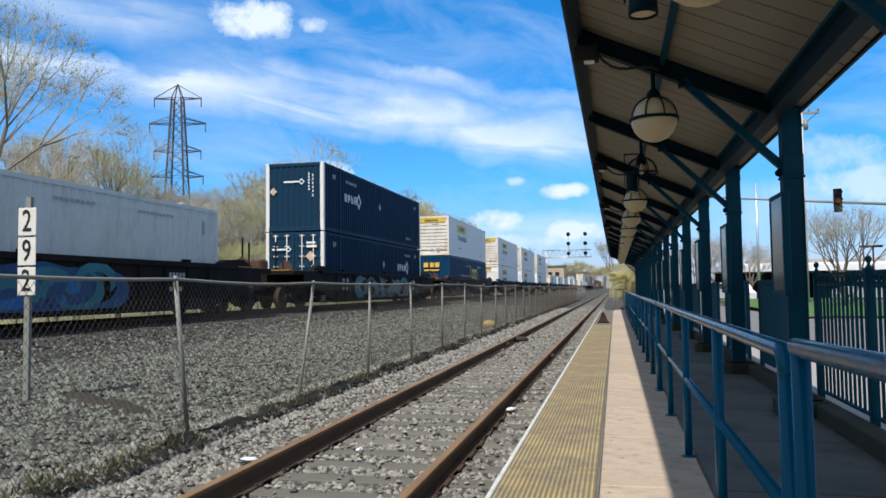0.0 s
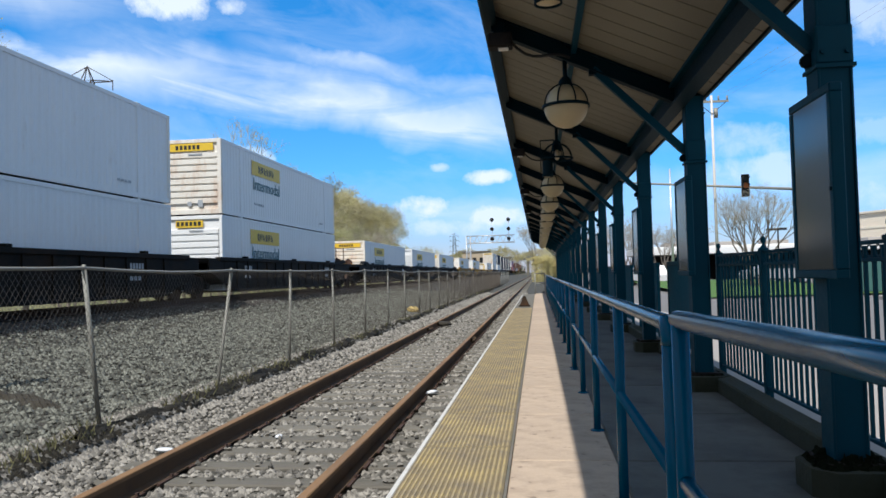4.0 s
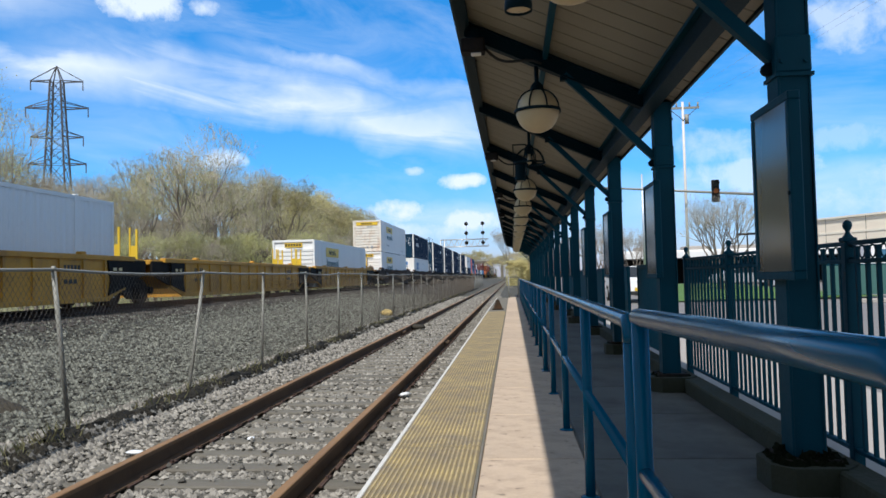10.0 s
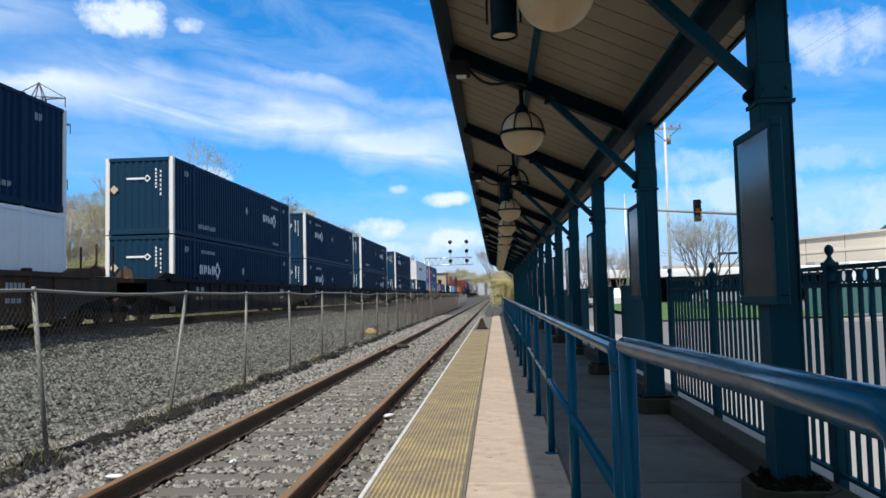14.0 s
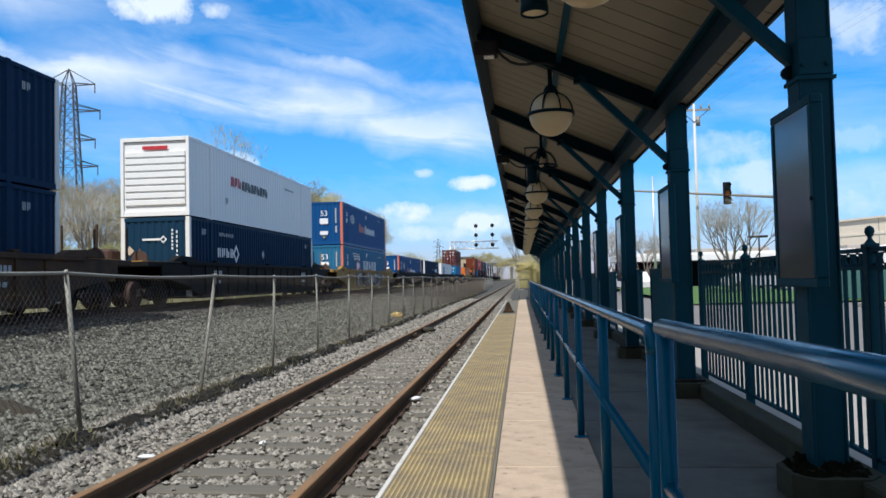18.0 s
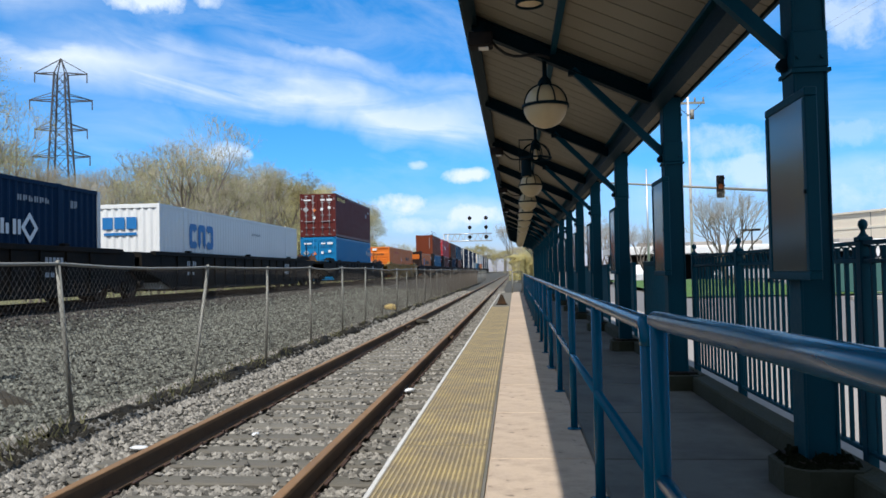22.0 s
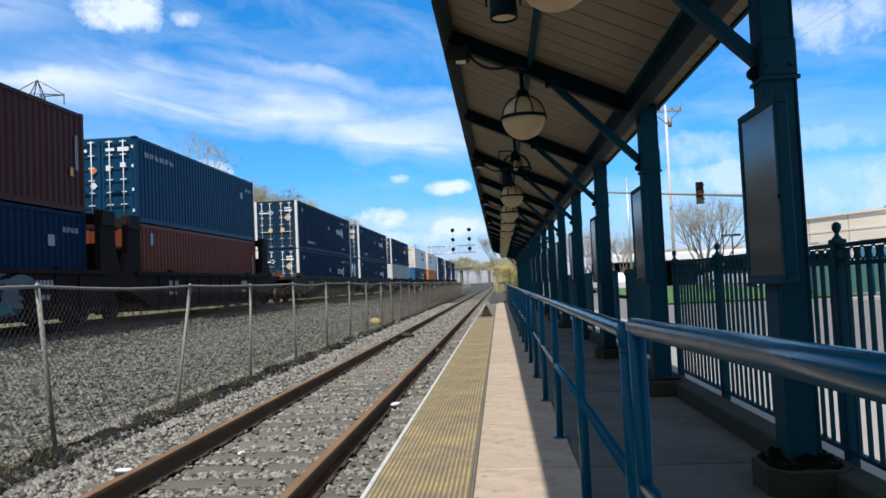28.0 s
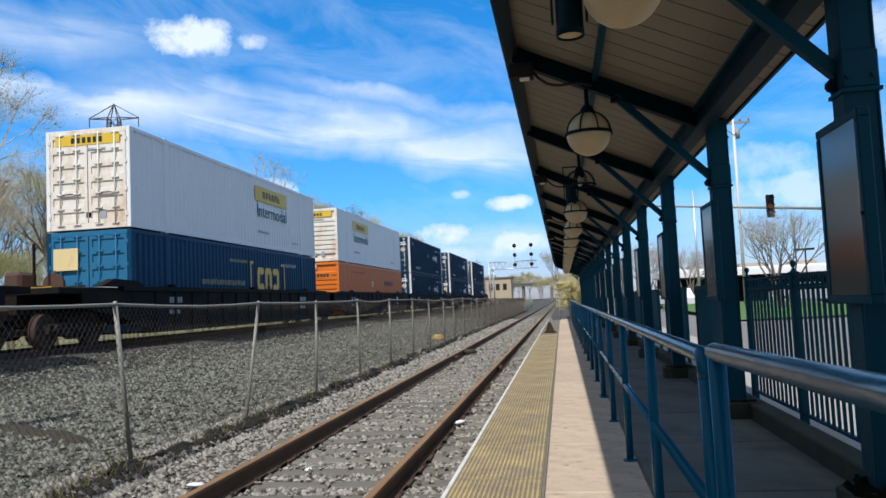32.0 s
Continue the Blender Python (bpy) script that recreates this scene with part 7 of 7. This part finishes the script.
# long low bus shelter with a white roof
depot = thing("bus_station", "long low bus station with a white flat roof edge", "building", at=pose(0, 66, 0))
part("roof", Mesh().box(8.5, 0, 2.35, 36, 9, 2.95, 0.05), WHITE, depot)
part("roof_edge", Mesh().box(8.4, -0.25, 2.30, 36.2, 0.0, 2.80), WHITE, depot)
# Black back wall: the shade beneath the roof is put into its colour.
part("back_wall", Mesh().box(9, 8.5, 0, 36, 9, 2.35), BLACK, depot)
for i in range(12):
    part("column", Mesh().box(9.2 + i * 2.3, 0.3, -0.1, 9.45 + i * 2.3, 0.55, 2.35), TEAL_DARK, depot)
for i in range(6):
    part("roof_unit", Mesh().box(11 + i * 4.2, 2.5, 2.95, 13 + i * 4.2, 4.5, 3.35, 0.05), SIDEWALK, depot)
hall = thing("hall_building", "long beige panel-walled hall with a green roof hood", "building", at=pose(37.2, 75.7, 0, 0, 0, 20.4))
BEIGE = surface("beige_wall", (0.84, 0.73, 0.58), 0.8, vary=0.06, scale=0.4, grain=6)
BEIGE_BAND = surface("pale_beige_wall", (0.80, 0.72, 0.59), 0.8, vary=0.06, scale=0.4, grain=6)
part("wall", Mesh().box(0, -46, -0.1, 22, 12, 6.3), BEIGE, hall)
for z in (2.9, 4.7):
    part("wall_band", Mesh().box(-0.05, -46, z, 0.0, 12, z + 0.22), BEIGE_BAND, hall)
for i in range(11):
    part("panel_joint", Mesh().box(-0.015, -44 + i * 5.4, 0, 0.0, -43.95 + i * 5.4, 6.3), CONCRETE_OLD, hall)
part("coping", Mesh().box(-0.2, -46.2, 6.3, 22.2, 12.2, 6.5), BEIGE_BAND, hall)
GREEN_ROOF = surface("green_roof", (0.03, 0.12, 0.11), 0.6)
part("roof_hood", Mesh().prism([(-6.0, 6.5), (2.0, 6.5), (0.0, 7.6), (-4.0, 7.6)], "x", 1.5, 7), GREEN_ROOF, hall)


def parked_car(x, y, turn, colour, label, name="car"):
    c = thing(name, label, "car", at=pose(x, y, -0.045, 0, 0, turn))
    side = [(-2.2, 0.35), (-2.25, 0.75), (-1.5, 0.95), (-0.75, 1.42), (0.75, 1.45), (1.55, 1.0), (2.2, 0.9), (2.25, 0.4)]
    part("body", Mesh().prism([(a, b) for a, b in side], "x", -0.85, 0.85), colour, c)
    part("window_band", Mesh().prism([(-1.28, 0.99), (-0.70, 1.36), (0.68, 1.38), (1.35, 1.01)], "x", -0.862, 0.862), DARK_GLASS, c)
    for s in (-1, 1):
        for yy in (-1.35, 1.4):
            w = part("wheel", Mesh().tube((s * 0.68, yy, 0.33), (s * 0.88, yy, 0.33), 0.33, seg=18), RUBBER, c)
            part("rim", Mesh().tube((s * 0.86, yy, 0.33), (s * 0.89, yy, 0.33), 0.2, seg=12), ALUMINIUM, w)
        part("head_lamp", Mesh().box(s * 0.6 - 0.16, 2.2, 0.62, s * 0.6 + 0.16, 2.27, 0.78), MARK_WHITE, c)
    return c


parked_car(8.0, 62, 8, BLUE_STEEL, "blue car parked at the end of the street")
parked_car(7.9, 56, 8, WHITE, "white car parked at the end of the street")
parked_car(8.6, 69, 5, MAROON, "dark red car parked at the end of the street")
for x, y, turn, colour, label in ((21, 47, 80, WHITE, "white car parked across the street"), (15.5, 52, 88, MARK_GREY, "grey car parked across the street")):
    parked_car(x, y, turn, colour, label)
# the car that drives by
driven = parked_car(5.0, 64, 180, WHITE, "white car driving along the street")
part("plate", Mesh().box(-0.26, 2.25, 0.48, 0.26, 2.27, 0.60), SIGN_YELLOW, driven, "plain yellow plate")
part("bumper", Mesh().box(-0.84, 2.20, 0.33, 0.84, 2.29, 0.47, 0.03), RUBBER, driven)
part("windscreen", Mesh().prism([(1.56, 1.02), (0.80, 1.43), (0.78, 1.41), (1.52, 1.00)], "x", -0.72, 0.72), DARK_GLASS, driven)

bus = thing("bus", "white city bus with blue-tinted windows waiting at the station", "bus", at=pose(26.0, 58, -0.05))
part("body", Mesh().box(0, 0, 0.35, 11.5, 2.5, 3.0, 0.12), WHITE, bus)
for i in range(7):
    part("window", Mesh().box(0.5 + i * 1.55, -0.02, 1.45, 1.85 + i * 1.55, 0.02, 2.45, 0.008), glassy("bus_window", (0.06, 0.16, 0.26), 0.1), bus)
part("skirt", Mesh().box(0.1, -0.015, 0.40, 11.4, 0.015, 0.95), BLUE_STEEL, bus)
for x in (2.2, 8.8):
    part("wheel", Mesh().tube((x, -0.04, 0.48), (x, 0.3, 0.48), 0.48, seg=20), RUBBER, bus)
barrier = thing("screened_fence", "low street fence hung with dull green mesh", "fence", at=pose(0, 31, -0.05))
GREEN_MESH = surface("green_mesh", (0.045, 0.12, 0.11), 0.8, vary=0.25, scale=2, grain=30, bump=0.2)
for i in range(8):
    x = 12.2 + i * 2.4
    part("post", Mesh().tube((x, 0, 0), (x, 0, 1.34), 0.035, seg=8), TEAL, barrier)
    if i < 7:
        part("screen", Mesh().box(x + 0.04, -0.012, 0.12, x + 2.36, 0.012, 1.26), GREEN_MESH, barrier)
        part("rail", Mesh().tube((x, 0, 1.29), (x + 2.4, 0, 1.29), 0.025, seg=8), TEAL, barrier)
solid("pavement_kerb", Mesh().box(11.0, 26.2, -0.06, 40, 26.5, 0.09, 0.02), SIDEWALK, "pale concrete street kerb", "kerb", kind="structure")

# ---- small things along the track ----
def pebble(name, x, y, z, r, material, label, seed, flat=0.7):
    g = random.Random(seed)
    m = Mesh()
    ring = [(0.02, -0.5), (0.8, -0.3), (1.0, 0.1), (0.6, 0.5), (0.02, 0.6)]
    m.lathe(0, 0, [(a * r, b * r * flat) for a, b in ring], 9)
    m.v = [(px * g.uniform(0.8, 1.2), py * g.uniform(0.8, 1.2), pz) for px, py, pz in m.v]
    ob = solid(name, m, material, label, "litter" if "litter" in name else "stone")
    ob.matrix_basis = pose(x, y, z, g.uniform(-10, 10), g.uniform(-10, 10), g.uniform(0, 360))


pebble("white_litter", -1.43, 10.0, -0.40, 0.085, MARK_WHITE, "scrap of white litter beside the rail", 1)
pebble("white_litter", -3.46, 6.76, -0.405, 0.085, MARK_WHITE, "crumpled white litter beside the track", 2, 0.5)
pebble("white_litter", -2.60, 7.4, -0.415, 0.04, MARK_WHITE, "small scrap of white litter between the ties", 3)
pebble("yellow_stone", -4.85, 29.5, -0.20, 0.26, surface("yellow_lump", (0.55, 0.40, 0.14), 0.8), "yellow-painted rounded lump by the fence", 4, 1.0)
pebble("dark_clump", -2.88, 23.0, -0.34, 0.26, SOIL, "dark clump of debris between the rails", 5, 0.5)
# dark raised streak that stands in for a shadow on the ballast
pts, w = [], 29
for iy in range(9):
    for ix in range(w):
        a, b = -1.15 + 2.3 * ix / (w - 1), -0.30 + 0.6 * iy / 8
        px, py = -6.45 + 0.91 * a + 0.41 * b, 8.62 - 0.41 * a + 0.91 * b
        lift = 0.085 - 0.10 * (a / 1.15) ** 4 - 0.11 * (abs(b) / 0.22) ** 2 + 0.035 * noise.noise((a * 4, b * 5, 2))
        pts.append((px, py, rough_height(px, py) + lift))
me = bpy.data.meshes.new("ground_damp_streak")
me.from_pydata(pts, [], [(q * w + i, q * w + i + 1, (q + 1) * w + i + 1, (q + 1) * w + i) for q in range(8) for i in range(w - 1)])
me.materials.append(SOIL)
tagged(new("ground_damp_streak", me), "dark soil-coloured streak drawn as a shadow across the ballast", "soil", kind="structure")
# dark soil and debris heaped along the foot of the fence
bank_x = spaced(-0.12, 0.12, 6)
bank_y = spaced(6.6, 95.0, 670)


def bank(x, y):
    d = 1 - abs(x) / 0.12
    return ground_height(FENCE_X + x, y) + 0.035 + max(0.0, d) * (0.06 + 0.13 * noise.noise((x * 2.0, y * 1.1, 5))) + 0.07 * noise.noise((x * 9, y * 6, 1)) - (0.12 if d < 0.15 else 0)


v = [(FENCE_X + 0.12 + x + 0.20 * noise.noise((0, y * 0.6, 2)) + 0.07 * noise.noise((x, y * 3.1, 6)), y, bank(x, y)) for y in bank_y for x in bank_x]
w = len(bank_x)
me = bpy.data.meshes.new("soil_bank")
me.from_pydata(v, [], [(j * w + i, j * w + i + 1, (j + 1) * w + i + 1, (j + 1) * w + i) for j in range(len(bank_y) - 1) for i in range(w - 1)])
me.materials.append(SOIL)
tagged(new("ground_soil_bank", me), "dark soil and debris along the fence foot", "soil", kind="structure")
r = np.random.default_rng(5)
blades, faces = [], []
for i in range(11000):
    y = 3.5 + 70 * r.random() ** 1.7
    clump = noise.noise((y * 0.7, 3, 0))
    if r.random() > 0.30 + 1.2 * clump:
        continue
    x = FENCE_X + 0.05 + r.normal(0, 0.22) + 0.16 * noise.noise((0, y * 0.6, 2))
    h, a = r.uniform(0.04, 0.13), r.uniform(0, 6.28)
    z = bank(x - FENCE_X - 0.12, y)
    k = len(blades)
    blades += [(x - 0.008, y, z), (x + 0.008, y + 0.004, z), (x + 0.6 * h * math.cos(a), y + 0.6 * h * math.sin(a), z + h)]
    faces.append((k, k + 1, k + 2))
me = bpy.data.meshes.new("weeds")
me.from_pydata(blades, [], faces)
me.materials.append(GRASS_BLADE)
tagged(new("weeds", me), "dry weeds growing along the fence", "weeds", kind="stuff")
stones("soil_clods", 4500, (-4.48, -4.10, 5.0, 70), 0.045, 16, SOIL, "dark clods of soil along the fence foot")
stones("bank_stones", 15000, (-4.70, -3.95, 4.5, 55), 0.036, 15, STONE_PALE, "stones strewn along the fence foot")


# ---- movement ----
def run(t):
    """How far the train has come at t seconds, in metres."""
    u = t / 16
    return 370.846 * u - 24.632 * u ** 2 + 13.921 * u ** 3 - 2.694 * u ** 4


DRIVE = [(0, 64), (4, 64), (6, 62.2), (7, 59), (8, 51.7), (9, 42), (10, 32.3), (11, 22.6), (12, 12.9), (13, 3.2), (14, -6.5), (16, -25.9), (18, -43), (20, -53), (22, -56), (32, -56)]


def motions():
    walk(driven, [(float(t), pose(5.0, y, -0.045, 0, 0, 180)) for t, y in DRIVE])
    for ob, place, z in MOVING:
        walk(ob, [(float(t), pose(TRAIN_X, place - run(t), z)) for t in range(0, 33, 2)])


motions()
